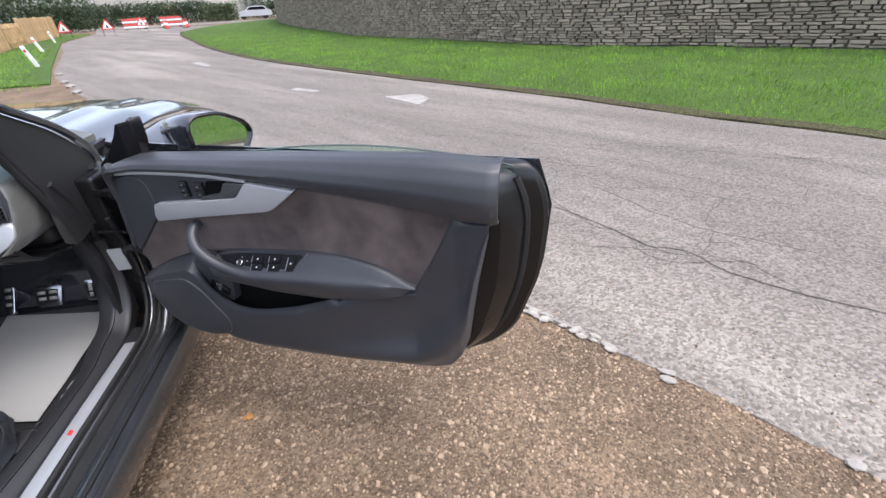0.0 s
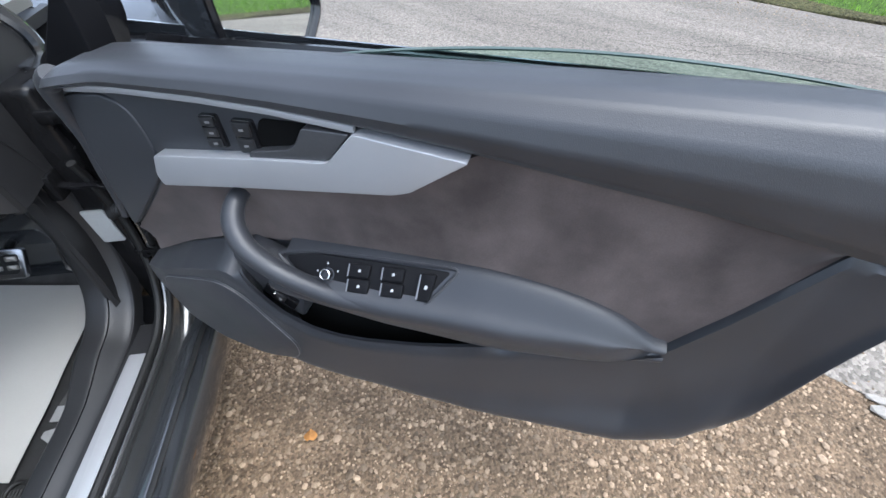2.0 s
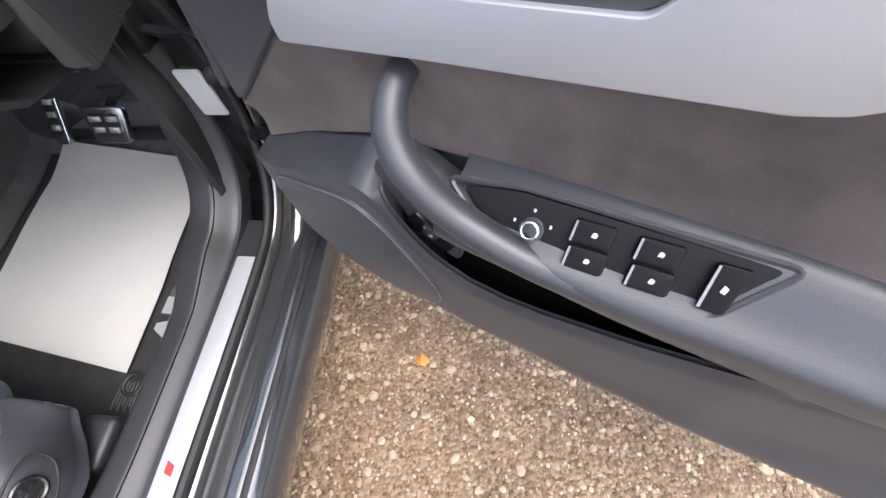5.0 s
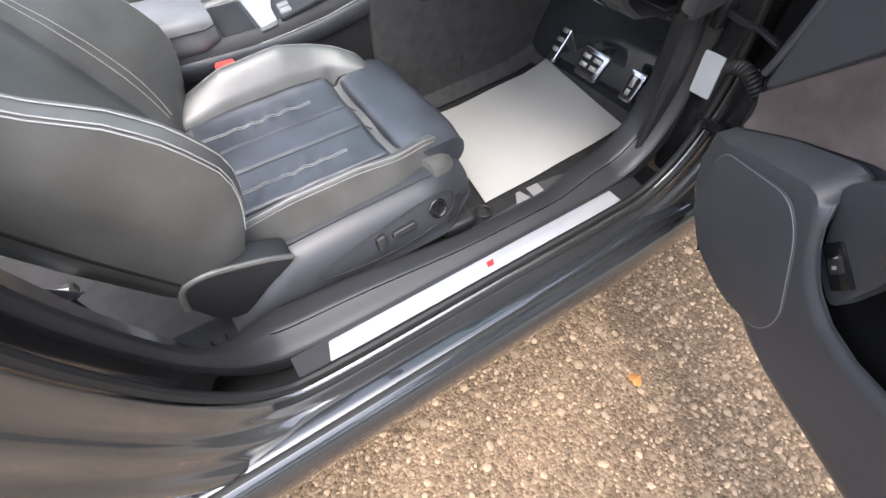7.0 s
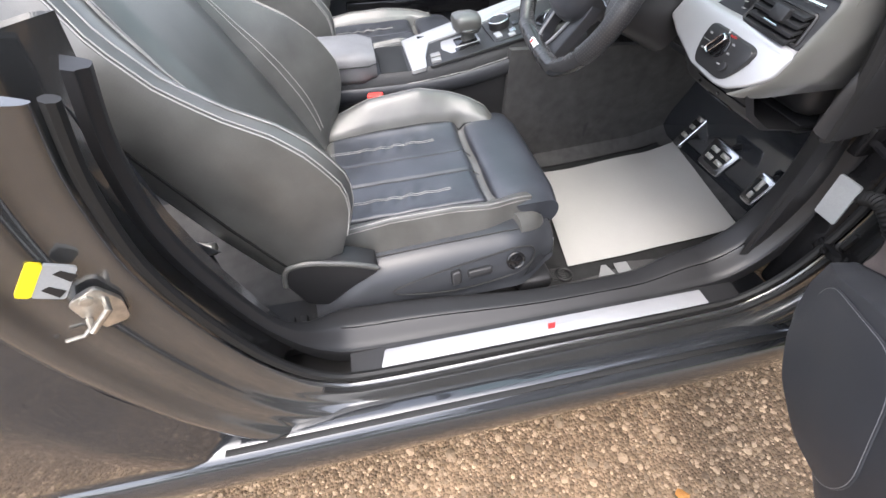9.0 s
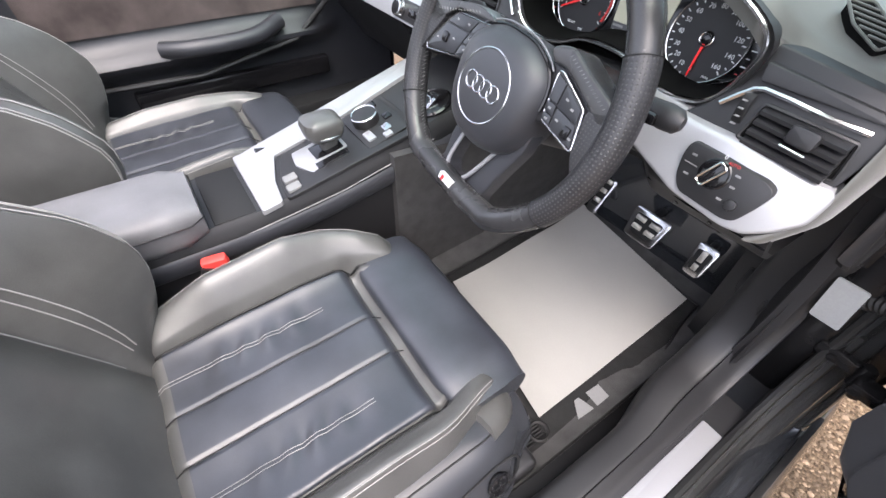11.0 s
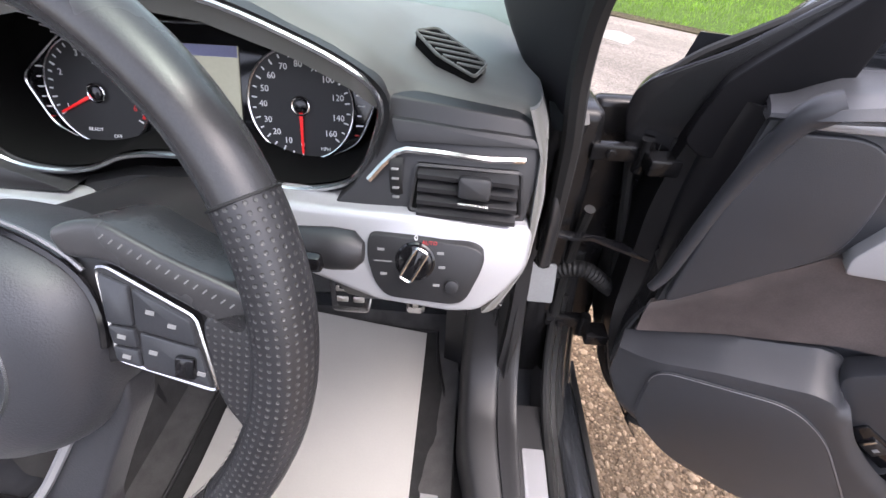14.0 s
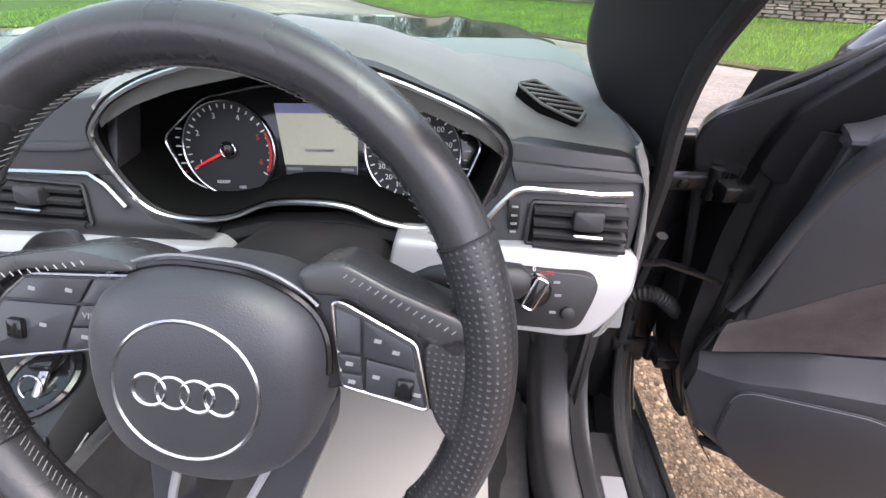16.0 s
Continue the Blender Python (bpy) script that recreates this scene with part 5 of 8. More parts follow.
def build_seat(name, cx, label, side):
    """A sports seat: cushion, thigh pad, backrest and base. side is +1 for the seat on the car's right."""
    def cushion_at(u, v):
        s = 2 * u - 1
        a, ds = abs(s) * 0.262, s * 0.262
        outer = s * side > 0
        dx = s * (0.262 - (0.036 if outer else 0.050) * smooth01((v - 0.70) / 0.30) - (0.028 * smooth01((a - 0.16) / 0.08) if outer else 0))
        y = -0.43 + 0.475 * v
        arch = lerp([0, 0.10, 0.30, 0.58, 0.85, 1.0], [0.10, 0.30, 0.46, 0.46, 0.24, 0.0] if outer else [0.12, 0.42, 0.88, 1.02, 0.60, 0.12], v)
        z = 0.497 + 0.018 * (v - 0.5)
        z += 0.080 * math.exp(-((a - 0.214) / 0.044) ** 2) * arch
        z -= 0.085 * smooth01((a - 0.218) / 0.044)
        z -= 0.013 * math.exp(-((a - 0.162) / 0.006) ** 2)
        z += 0.004 * math.cos(math.pi * min(1.0, a / 0.16)) ** 2
        for seam in (-0.040, 0.040):
            z -= 0.0040 * math.exp(-((ds - seam) / 0.0030) ** 2) * smooth01((0.80 - v) / 0.1)
        if a < 0.16:
            pucker = math.exp(-((a - 0.098) / 0.022) ** 2) * math.exp(-((v - 0.40) / 0.17) ** 2)
            z += 0.0032 * pucker * math.sin(v * 62 + 2.2 * math.sin(ds * 30 + v * 9)) + 0.0022 * noise.noise(V(ds * 9 + y * 5, y * 20, cx)) * smooth01((0.75 - v) / 0.3)
        z -= 0.024 * math.exp(-((y + 0.062) / 0.012) ** 2) * smooth01((0.176 - a) / 0.014)
        z -= 0.02 * smooth01((v - 0.93) / 0.07) + 0.03 * (1 - smooth01(v / 0.08))
        return V(cx + dx, y, z)

    def cushion_on(dx, v):
        return cushion_at((dx + 0.262) / 0.524, v) + V(0, 0, 0.0042 if abs(dx) < 0.158 else 0.0012)

    seat = part(name, box(cx - 0.25, cx + 0.25, -0.45, 0.03, 0.335, 0.425, 0.02, 3), PLASTIC, car, label)
    part("cushion", sheet(cushion_at, 110, 60, 0.09, (0, 0, -1)), LEATHER, seat, "creased black leather cushion", 60)
    part("cushion_insert", sheet(lambda u, v: cushion_at(0.5 + (u - 0.5) * 0.314 / 0.524, 0.09 + 0.67 * v) + V(0, 0, 0.003), 90, 50, 0.006, (0, 0, -1)), SEAT_LEATHER, seat, "glossy black ribbed seat insert, sky reflection tinted in", 60)
    steps = [i / 24 for i in range(25)]
    for line in seat_lines(cushion_on, [[(d, 0.05 + 0.56 * s) for s in steps] for d in (-0.101, -0.095, 0.095, 0.101)] + [[(d, 0.10 + 0.84 * s) for s in steps] for d in (-0.226, -0.220, 0.220, 0.226)], 0.0006):
        part("stitching", line, STITCH, seat)
    # black cords in the panel seams darken their creases as shade would
    for line in seat_lines(cushion_on, [[(d, 0.05 + 0.73 * s) for s in steps] for d in (-0.040, 0.040)], 0.0012):
        part("panel_seam", line, RUBBER, seat)
    # added dark cord paints the shade of the groove beside each bolster
    for s_ in (-1, 1):
        part("bolster_piping", tube([cushion_on(s_ * 0.1625, 0.04 + 0.92 * i / 30) + V(0, 0, 0.001) for i in range(31)], 0.0028, 6), RUBBER, seat)
    pad = []
    for i in range(25):
        dx = -0.189 + 0.378 * i / 24
        e = smooth01(min(i, 24 - i) / 4.0)
        prof = [(-0.052, 0.440), (-0.053, 0.490), (-0.046, 0.508), (-0.01, 0.516), (0.05, 0.516), (0.078, 0.506), (0.090, 0.482), (0.086, 0.452), (0.062, 0.430), (0.0, 0.425)]
        prof = spline([(y, z, 0) for y, z in prof], 3, closed=True)
        pad.append([V(cx + dx * (1 - 0.03 * smooth01((p.x - 0.02) / 0.07)), 0.015 + (p.x - 0.015) * (0.90 + 0.10 * e), 0.470 + (p.y - 0.470) * (0.82 + 0.18 * e)) for p in prof])
    part("thigh_pad", loft(pad), SEAT_LEATHER, seat, "smooth black leather thigh support", 50)
    nose = [V(cx - 0.205, -0.03, 0.462), V(cx - 0.190, 0.010, 0.452), V(cx - 0.15, 0.026, 0.438), V(cx, 0.030, 0.432), V(cx + 0.15, 0.026, 0.438), V(cx + 0.190, 0.010, 0.452), V(cx + 0.205, -0.03, 0.462)]
    part("front_roll", tube(spline(nose, 5), 0.034, 12), LEATHER, seat, "", 60)

    # backrest: rings up its length, leaning back
    LEAN = radians(27)
    up, fwd = V(0, -math.sin(LEAN), math.cos(LEAN)), V(0, math.cos(LEAN), math.sin(LEAN))
    root = V(cx, -0.435, 0.45)

    def back_ring(s):
        wide = lerp([0, 0.08, 0.2, 0.38, 0.47, 0.55, 0.65, 0.8], [0.95, 1.0, 1.02, 1.0, 0.96, 0.86, 0.72, 0.55], s)
        crest = lerp([0, 0.03, 0.065, 0.10, 0.13, 0.16, 0.20, 0.24, 0.285, 0.34, 0.41, 0.48, 0.60, 0.80], [0.055, 0.080, 0.118, 0.150, 0.168, 0.176, 0.174, 0.166, 0.147, 0.110, 0.076, 0.060, 0.052, 0.04], s)
        front = 0.036 + 0.012 * math.sin(math.pi * s / 0.8)
        sec = [(-0.20, -0.085), (-0.248, -0.055), (-0.262, -0.018), (-0.266, crest * 0.45), (-0.250, crest * 0.93), (-0.216, crest + 0.002), (-0.180, front + (crest - front) * 0.5), (-0.150, front + 0.002), (-0.145, front - 0.006), (-0.138, front + 0.002), (-0.08, front + 0.004), (0, front)]
        sec = sec + [(-x, f) for x, f in sec[-2::-1]] + [(0.1, -0.095), (0, -0.098), (-0.1, -0.095)]
        return [root + up * s + V(x * wide, 0, 0) + fwd * f for x, f in sec]

    rings = [back_ring(0.8 * i / 40) for i in range(41)]
    top = rings[-1]
    mid = sum(top, V(0, 0, 0)) / len(top)
    rings += [[mid + (p - mid) * 0.9 + up * 0.02 for p in top], [mid + (p - mid) * 0.6 + up * 0.034 for p in top]]
    part("backrest", loft(rings), LEATHER, seat, "black leather backrest with high side bolsters", 50)

    def back_on(k, s):
        r = back_ring(s)
        i = int(k)
        return r[i].lerp(r[i + 1], k - i) + fwd * 0.002
    rows = [0.06 + 0.6 * s for s in steps]
    for line in seat_lines(back_on, [[(k, s) for s in rows] for k in (4.0, 4.2, 4.8, 6.4, 6.6, 8.4, 13.6, 15.4, 15.6, 17.2, 17.8, 18.0)], 0.0011):
        part("back_stitching", line, STITCH, seat)
    for line in seat_lines(back_on, [[(k, 0.03 + 0.7 * s) for s in steps] for k in (2.0, 20.0)], 0.003):
        part("side_seam", line, RUBBER, seat)

    # outer valance with its switches
    vx = cx + side * 0.268
    VM = basis(V(vx, 0, 0), V(0, side, 0), V(0, 0, 1), V(side, 0, 0))
    VAL_Y = [-0.460, -0.40, -0.34, -0.20, -0.05, 0.025, 0.055]
    VAL_TOP, VAL_LOW = [0.392, 0.436, 0.463, 0.474, 0.483, 0.478, 0.458], [0.346, 0.342, 0.350, 0.358, 0.364, 0.368, 0.386]
    skirt = [(0.150, 0.04), (0.279, 0.00), (0.285, 0.14), (0.284, 0.34), (0.279, 0.52), (0.267, 0.70), (0.248, 0.87), (0.224, 0.975), (0.196, 1.0), (0.150, 0.98)]

    def tuck(y):
        return 0.045 * smooth01((y + 0.035) / 0.095)

    rings_v = []
    for i in range(40):
        y = -0.460 + 0.515 * i / 39
        z0, z1 = lerp(VAL_Y, VAL_LOW, y), lerp(VAL_Y, VAL_TOP, y)
        rings_v.append([V(cx + side * (q.x - tuck(y)), y, z0 + (z1 - z0) * q.y) for q in spline([(a, b, 0) for a, b in skirt], 3)])
    tip = rings_v[-1]
    mid_v = sum(tip, V(0, 0, 0)) / len(tip)
    rings_v += [[mid_v + (p - mid_v) * k + V(0, d, 0) for p in tip] for k, d in ((0.93, 0.006), (0.78, 0.010))]
    part("valance", loft(rings_v), SATIN_TRIM, seat, "black plastic seat valance", 60)
    part("valance_seam", tube([V(cx + side * (0.2275 - tuck(y)), y, lerp(VAL_Y, VAL_LOW, y) + (lerp(VAL_Y, VAL_TOP, y) - lerp(VAL_Y, VAL_LOW, y)) * 0.965) for y in (-0.33 + 0.37 * i / 24 for i in range(25))], 0.0016, 6), RUBBER, seat)
    SM = basis(V(cx + side * 0.272, 0, 0.432), V(0, side, 0), V(-side * 0.40, 0, 1).normalized(), V(side, 0, 0.40).normalized())
    field = [V(side * y, z, 0) for y, z in ((-0.30, -0.030), (-0.24, -0.006), (-0.10, 0.020), (-0.03, 0.030), (0.000, 0.022), (-0.008, -0.012), (-0.06, -0.034), (-0.18, -0.046))]
    part("field_groove", moved(tube(spline(field, 5, closed=True), 0.0018, 6, closed=True), SM), RUBBER, seat)
    part("lumbar_knob", moved(joined(ring(0.0175, 0.003, None, 24, 0.006), disc(0.016, -0.006, 0.006, None, 20), slab([(-0.010, -0.002), (0.010, -0.002), (0.010, 0.002), (-0.010, 0.002)], 0.005, 0.010, None, 0.001), slab([(-0.002, -0.010), (0.002, -0.010), (0.002, 0.010), (-0.002, 0.010)], 0.005, 0.010, None, 0.001)), SM @ Matrix.Translation((side * -0.042, 0.004, 0.001))), GLOSS, seat, "round lumbar switch")
    for y0, y1, z0, z1 in ((-0.146, -0.094, -0.018, -0.002), (-0.180, -0.160, -0.030, 0.000)):
        part("seat_switch", slab(rounded([V(side * y0, z0, 0), V(side * y1, z0 + 0.004, 0), V(side * y1, z1 + 0.004, 0), V(side * y0, z1, 0)], 0.006), -0.010, 0.013, SM, 0.004, 3), PLASTIC, seat)
    part("rail_foot", box(cx + side * 0.245 - 0.030, cx + side * 0.245 + 0.030, -0.02, 0.062, 0.315, 0.350, 0.012, 3), PLASTIC, seat)
    cap = [V(side * y, z, 0) for y, z in ((-0.498, 0.465), (-0.492, 0.498), (-0.477, 0.515), (-0.445, 0.519), (-0.408, 0.511), (-0.36, 0.496), (-0.323, 0.478), (-0.325, 0.462), (-0.38, 0.428), (-0.432, 0.384), (-0.472, 0.40))]
    part("recliner_cover", slab(rounded(cap, 0.012), -0.045, 0.002, VM, 0.006, 3), PLASTIC, seat, "grey-black recliner cover")
    part("cover_rim", moved(tube(spline([V(p.x, p.y - 0.003, 0.000) for p in cap[:7]], 4), 0.0055, 8), VM), LEATHER, seat)
    return seat


driver_seat = build_seat("driver_seat", 0.385, "black leather sports seat with pale stitching", 1)
passenger_seat = build_seat("passenger_seat", -0.385, "black leather passenger sports seat", -1)

# rear bench and side behind the front seats
part("rear_bench", sheet(lambda u, v: (-0.66 + 1.32 * u, -1.02 - 0.34 * v + 0.1 * math.sin(math.pi * u) ** 2 * 0, 0.46 + 0.04 * math.sin(6.28 * u) ** 2 - 0.03 * v), 24, 10, 0.16, (0, 0, -1)), LEATHER, car, "black leather rear bench")
part("rear_backrest", sheet(lambda u, v: (-0.66 + 1.32 * u, -1.34 - 0.16 * v, 0.44 + 0.5 * v), 20, 10, 0.1, (0, -1, 0)), LEATHER, car)
part("rear_side_trim", sheet(lambda u, v: (0.70 - 0.03 * math.sin(math.pi * v), -0.60 - 0.85 * u, 0.28 + 0.64 * v), 12, 12, 0.03, (1, 0, 0)), SATIN_TRIM, car)
part("rear_side_trim", sheet(lambda u, v: (-0.70 + 0.03 * math.sin(math.pi * v), -0.60 - 0.85 * u, 0.28 + 0.64 * v), 12, 12, 0.03, (-1, 0, 0)), SATIN_TRIM, car)
part("belt_strap", sheet(lambda u, v: (0.676 - 0.004 * v, -0.560 - 0.045 * u - 0.28 * v, 0.60 + 0.30 * v), 2, 8, 0.0015, (1, 0, 0)), mat("grey_webbing", (0.05, 0.05, 0.052), 0.7, vary=0.1, fine_scale=900, bump=0.4), car, "grey seat belt webbing")
part("belt_guide", joined(tube([V(0.648, -0.585, 0.585), V(0.645, -0.61, 0.596), V(0.640, -0.635, 0.593), V(0.64, -0.63, 0.585)], 0.006, 8), box(0.632, 0.652, -0.622, -0.58, 0.571, 0.585, 0.003)), STEEL, car, "bright metal seat belt tongue")
# belt reel cover, sized and blackened to give the gap behind the seat its shade
part("belt_cover", box(0.600, 0.705, -0.84, -0.605, 0.27, 0.555, 0.02, 3), RUBBER, car, "black belt reel cover, standing in for the shaded gap")
part("step_base", box(0.60, 0.72, -0.64, -0.42, 0.325, 0.349, 0.004), RUBBER, car)
for y in (-0.44, -0.465, -0.49, -0.515, -0.54):
    part("step_rib", box(0.648, 0.70, y - 0.007, y + 0.007, 0.348, 0.360, 0.002), RUBBER, car)
part("buckle_stalk", tube([V(0.150, -0.325, 0.40), V(0.140, -0.30, 0.47), V(0.126, -0.268, 0.54)], [0.017, 0.018, 0.022], 10, flat=0.6, up=(1, 0, 0)), PLASTIC, car, "black seat belt buckle stalk")
BU = basis(V(0.124, -0.264, 0.552), V(0.25, 0.95, 0.1).normalized(), V(-0.95, 0.25, 0.15).normalized(), V(0, -0.15, 1).normalized())
part("buckle_button", slab(rounded([V(-0.021, -0.009, 0), V(0.021, -0.009, 0), V(0.021, 0.009, 0), V(-0.021, 0.009, 0)], 0.005), -0.012, 0.006, BU, 0.003), RED_PLASTIC, car, "red seat belt release button")

# ---- centre console ----
CON_Y = [-0.62, -0.30, -0.16, 0.0, 0.14, 0.26, 0.38]
CON_Z = [0.590, 0.590, 0.592, 0.618, 0.655, 0.690, 0.74]


def console_ring(y):
    z = lerp(CON_Y, CON_Z, y)
    w = lerp([-0.6, 0.0, 0.25, 0.4], [0.096, 0.100, 0.116, 0.135], y)
    sec = [(-w + 0.01, 0.27), (-w - 0.004, 0.45), (-w - 0.004, z - 0.05), (-w, z - 0.02), (-w + 0.014, z), (w - 0.014, z), (w, z - 0.02), (w + 0.004, z - 0.05), (w + 0.004, 0.45), (w - 0.01, 0.27)]
    return [V(x + 0.002, y, zz) for x, zz in sec]


console = part("centre_console", loft([console_ring(-0.62 + 1.0 * i / 24) for i in range(25)]), PLASTIC, car, "black centre console between the seats")
part("console_pad", tube(spline([V(0.106, -0.50, 0.548), V(0.108, -0.2, 0.548), V(0.110, -0.05, 0.560), V(0.122, 0.12, 0.600), V(0.146, 0.30, 0.66)], 5), 0.020, 8, flat=0.35, up=(1, 0, 0)), PANEL_LEATHER, console)
part("console_seam", tube([V(0.104 + 0.05 * max(0, y + 0.1), y, lerp(CON_Y, CON_Z, y) - 0.028) for y in (-0.55, -0.4, -0.2, -0.1, 0, 0.1, 0.2)], 0.0011, 5), STITCH, console)
ARMR = []
for i in range(17):
    y = -0.545 + 0.295 * i / 16
    e = smooth01(min(i, 16 - i) / 2.2)
    w, h = 0.072 + 0.012 * e, 0.036 + 0.012 * e
    ARMR.append([V(0.024 + w * 1.0 * (abs(c) ** 0.45) * (1 if c > 0 else -1), y, 0.612 + h * 0.9 * (abs(s) ** 0.5) * (1 if s > 0 else -1)) for c, s in ((math.cos(a), math.sin(a)) for a in (2 * math.pi * (k + 0.5) / 28 for k in range(28)))])
part("armrest", loft(ARMR), ARM_LEATHER, console, "black leather centre armrest", 60)
part("armrest_seam", tube([V(0.024 + 0.0865 * s, y, 0.625) for s, y in ((1, -0.53), (1, -0.4), (1, -0.27), (0.8, -0.247), (-0.8, -0.247), (-1, -0.27), (-1, -0.4))], 0.0014, 5), RUBBER, console)
part("tray", box(-0.085, 0.085, -0.24, -0.165, 0.586, 0.5935, 0.003), RUBBER, console, "dark recess ahead of the armrest")


def on_console(x, y, lift=0.0):
    return V(x, y, lerp(CON_Y, CON_Z, y) + lift)


def console_plate(name, pts, t0, t1, material, label="", bevel=0.002):
    """A plate that follows the console's rising top."""
    b = slab(pts, t0, t1, None, bevel)
    for v in b.verts:
        v.co = on_console(v.co.x, v.co.y, v.co.z)
    return part(name, b, material, console, label)


console_plate("silver_surround", rounded([V(-0.108, -0.158, 0), V(0.100, -0.158, 0), V(0.098, -0.118, 0), V(0.03, -0.110, 0), V(-0.050, -0.085, 0), V(-0.062, 0.02, 0), V(-0.082, 0.30, 0), V(-0.124, 0.34, 0), V(-0.112, 0.0, 0)], 0.006), -0.004, 0.006, SILVER, "satin silver console surround")
console_plate("shift_panel", rounded([V(-0.045, -0.075, 0), V(0.035, -0.102, 0), V(0.096, -0.108, 0), V(0.106, 0.18, 0), V(-0.066, 0.18, 0), V(-0.058, 0.0, 0)], 0.01), -0.003, 0.004, PLASTIC, "black shift panel")
console_plate("shift_plate", rounded([V(-0.030, -0.055, 0), V(0.015, -0.062, 0), V(0.068, -0.04, 0), V(0.070, 0.045, 0), V(-0.030, 0.045, 0)], 0.008), 0.003, 0.007, SILVER, "bright shift plate")
console_plate("shift_slot", rounded([V(-0.020, -0.024, 0), V(0.034, -0.024, 0), V(0.034, 0.038, 0), V(-0.020, 0.038, 0)], 0.006), 0.006, 0.0085, GLOSS)
console_plate("gear_display", rounded([V(0.040, -0.030, 0), V(0.062, -0.030, 0), V(0.062, 0.038, 0), V(0.040, 0.038, 0)], 0.003), 0.006, 0.009, GLOSS)
console_plate("gear_light", [(0.046, -0.018), (0.056, -0.018), (0.056, -0.006), (0.046, -0.006)], 0.0088, 0.0094, TELLTALE)
for x, y in ((0.045, -0.085), (0.075, -0.088), (-0.095, -0.10), (-0.095, -0.06), (-0.095, -0.02)):
    console_plate("console_button", rounded([V(x - 0.011, y - 0.013, 0), V(x + 0.011, y - 0.013, 0), V(x + 0.011, y + 0.013, 0), V(x - 0.011, y + 0.013, 0)], 0.003), 0.003, 0.0095, GREY_INK if x > 0 else GLOSS, "", 0.0015)
lever = part("gear_lever", loft([[V(0.004 + a * k, 0.012 + b * k * 1.15 + dy, z) for a, b in ((0.5 * abs(math.cos(q)) ** 0.55 * (1 if math.cos(q) > 0 else -1), 0.5 * abs(math.sin(q)) ** 0.55 * (1 if math.sin(q) > 0 else -1)) for q in (2 * math.pi * (j + 0.5) / 24 for j in range(24)))] for k, z, dy in ((0.030, 0.62, 0.004), (0.032, 0.648, 0.004), (0.054, 0.652, 0.0), (0.066, 0.664, -0.002), (0.070, 0.680, -0.003), (0.064, 0.692, -0.004), (0.042, 0.698, -0.004), (0.01, 0.699, -0.004))]), LEATHER, console, "black leather gear lever knob", 50)
part("lever_band", moved(ring(0.0335, 0.003, None, 28), Matrix.Translation((0.004, 0.012, 0.662)) @ Matrix.Diagonal((1.0, 1.12, 1, 1))), CHROME, console)
part("dial_panel", slab(rounded([V(-0.055, -0.048, 0), V(0.085, -0.048, 0), V(0.085, 0.052, 0), V(-0.058, 0.052, 0)], 0.012), 0.004, 0.009, basis(on_console(0.0, 0.118), V(1, 0, 0), V(0, 0.965, 0.26), V(0, -0.26, 0.965)), 0.002), PLASTIC, console)
KN = basis(on_console(0.0, 0.108, 0.006), V(1, 0, 0), V(0, 0.965, 0.26), V(0, -0.26, 0.965))
part("control_dial", joined(disc(0.029, 0.0, 0.022, KN, 36, 0.003)), PLASTIC, console, "round control dial with bright rim")
part("dial_rim", ring(0.027, 0.0022, KN, 36, 0.0215), CHROME, console)
for x, y, w, m_ in ((0.052, -0.02, 0.016, SILVER), (0.052, 0.02, 0.012, CHROME), (-0.04, 0.034, 0.010, GLOSS), (0.02, 0.04, 0.010, GLOSS), (0.075, 0.012, 0.008, SILVER)):
    part("dial_button", slab(rounded([V(x - w, y - 0.009, 0), V(x + w, y - 0.009, 0), V(x + w, y + 0.009, 0), V(x - w, y + 0.009, 0)], 0.003), 0.0, 0.007, KN, 0.0015), m_, console)
# cup holder with a bunch of keys ahead of the dial
CUP = basis(on_console(0.055, 0.235, 0.004), V(1, 0, 0), V(0, 0.94, 0.34), V(0, -0.34, 0.94))
part("cup_holder", joined(ring(0.040, 0.005, CUP, 32, 0.0)), GLOSS, console, "gloss black cup holder rim")
part("cup_well", disc(0.037, -0.004, 0.001, CUP, 28, 0), GLOSS, console)


# ---- dashboard ----
HOOD_X = [-0.06, 0.02, 0.165, 0.185, 0.234, 0.279, 0.355, 0.439, 0.505, 0.554, 0.575, 0.60, 0.69, 0.712]
HOOD_Z = [0.935, 0.966, 0.974, 0.980, 1.004, 1.018, 1.032, 1.022, 1.000, 0.976, 0.955, 0.942, 0.931, 0.918]


def dash_at(u, v):
    """The padded top: from the windscreen to the front lip, rising over the instruments."""
    x = -0.72 + 1.435 * u
    lip = lerp(HOOD_X, HOOD_Z, x) if x > -0.06 else 0.935
    y = lerp([0, 0.5, 0.75, 0.92, 1.0], [0.78, 0.50, 0.385, 0.325, 0.318], v)
    base = lerp([0.318, 0.34, 0.42, 0.5, 0.6, 0.78], [0.928, 0.940, 0.953, 0.962, 0.970, 0.972], y)
    rise = (lip - 0.935) * smooth01((0.66 - y) / 0.30)
    end = -0.03 * smooth01((x - 0.64) / 0.08) * smooth01((y - 0.30) / 0.25)
    back = 0.026 * (smooth01((x - 0.560) / 0.03) + smooth01((x + 0.02) / 0.05) * smooth01((0.195 - x) / 0.02)) * smooth01((v - 0.70) / 0.25)
    return V(x, y + 0.05 * (1 - (x / 0.72) ** 2) * (1 - v) + back, base + rise + end * 0.6)


dash = part("dashboard", sheet(dash_at, 120, 44, 0.02, (0, 0, -1)), DASH_PAD, car, "dark padded dashboard with silver trim", 50)
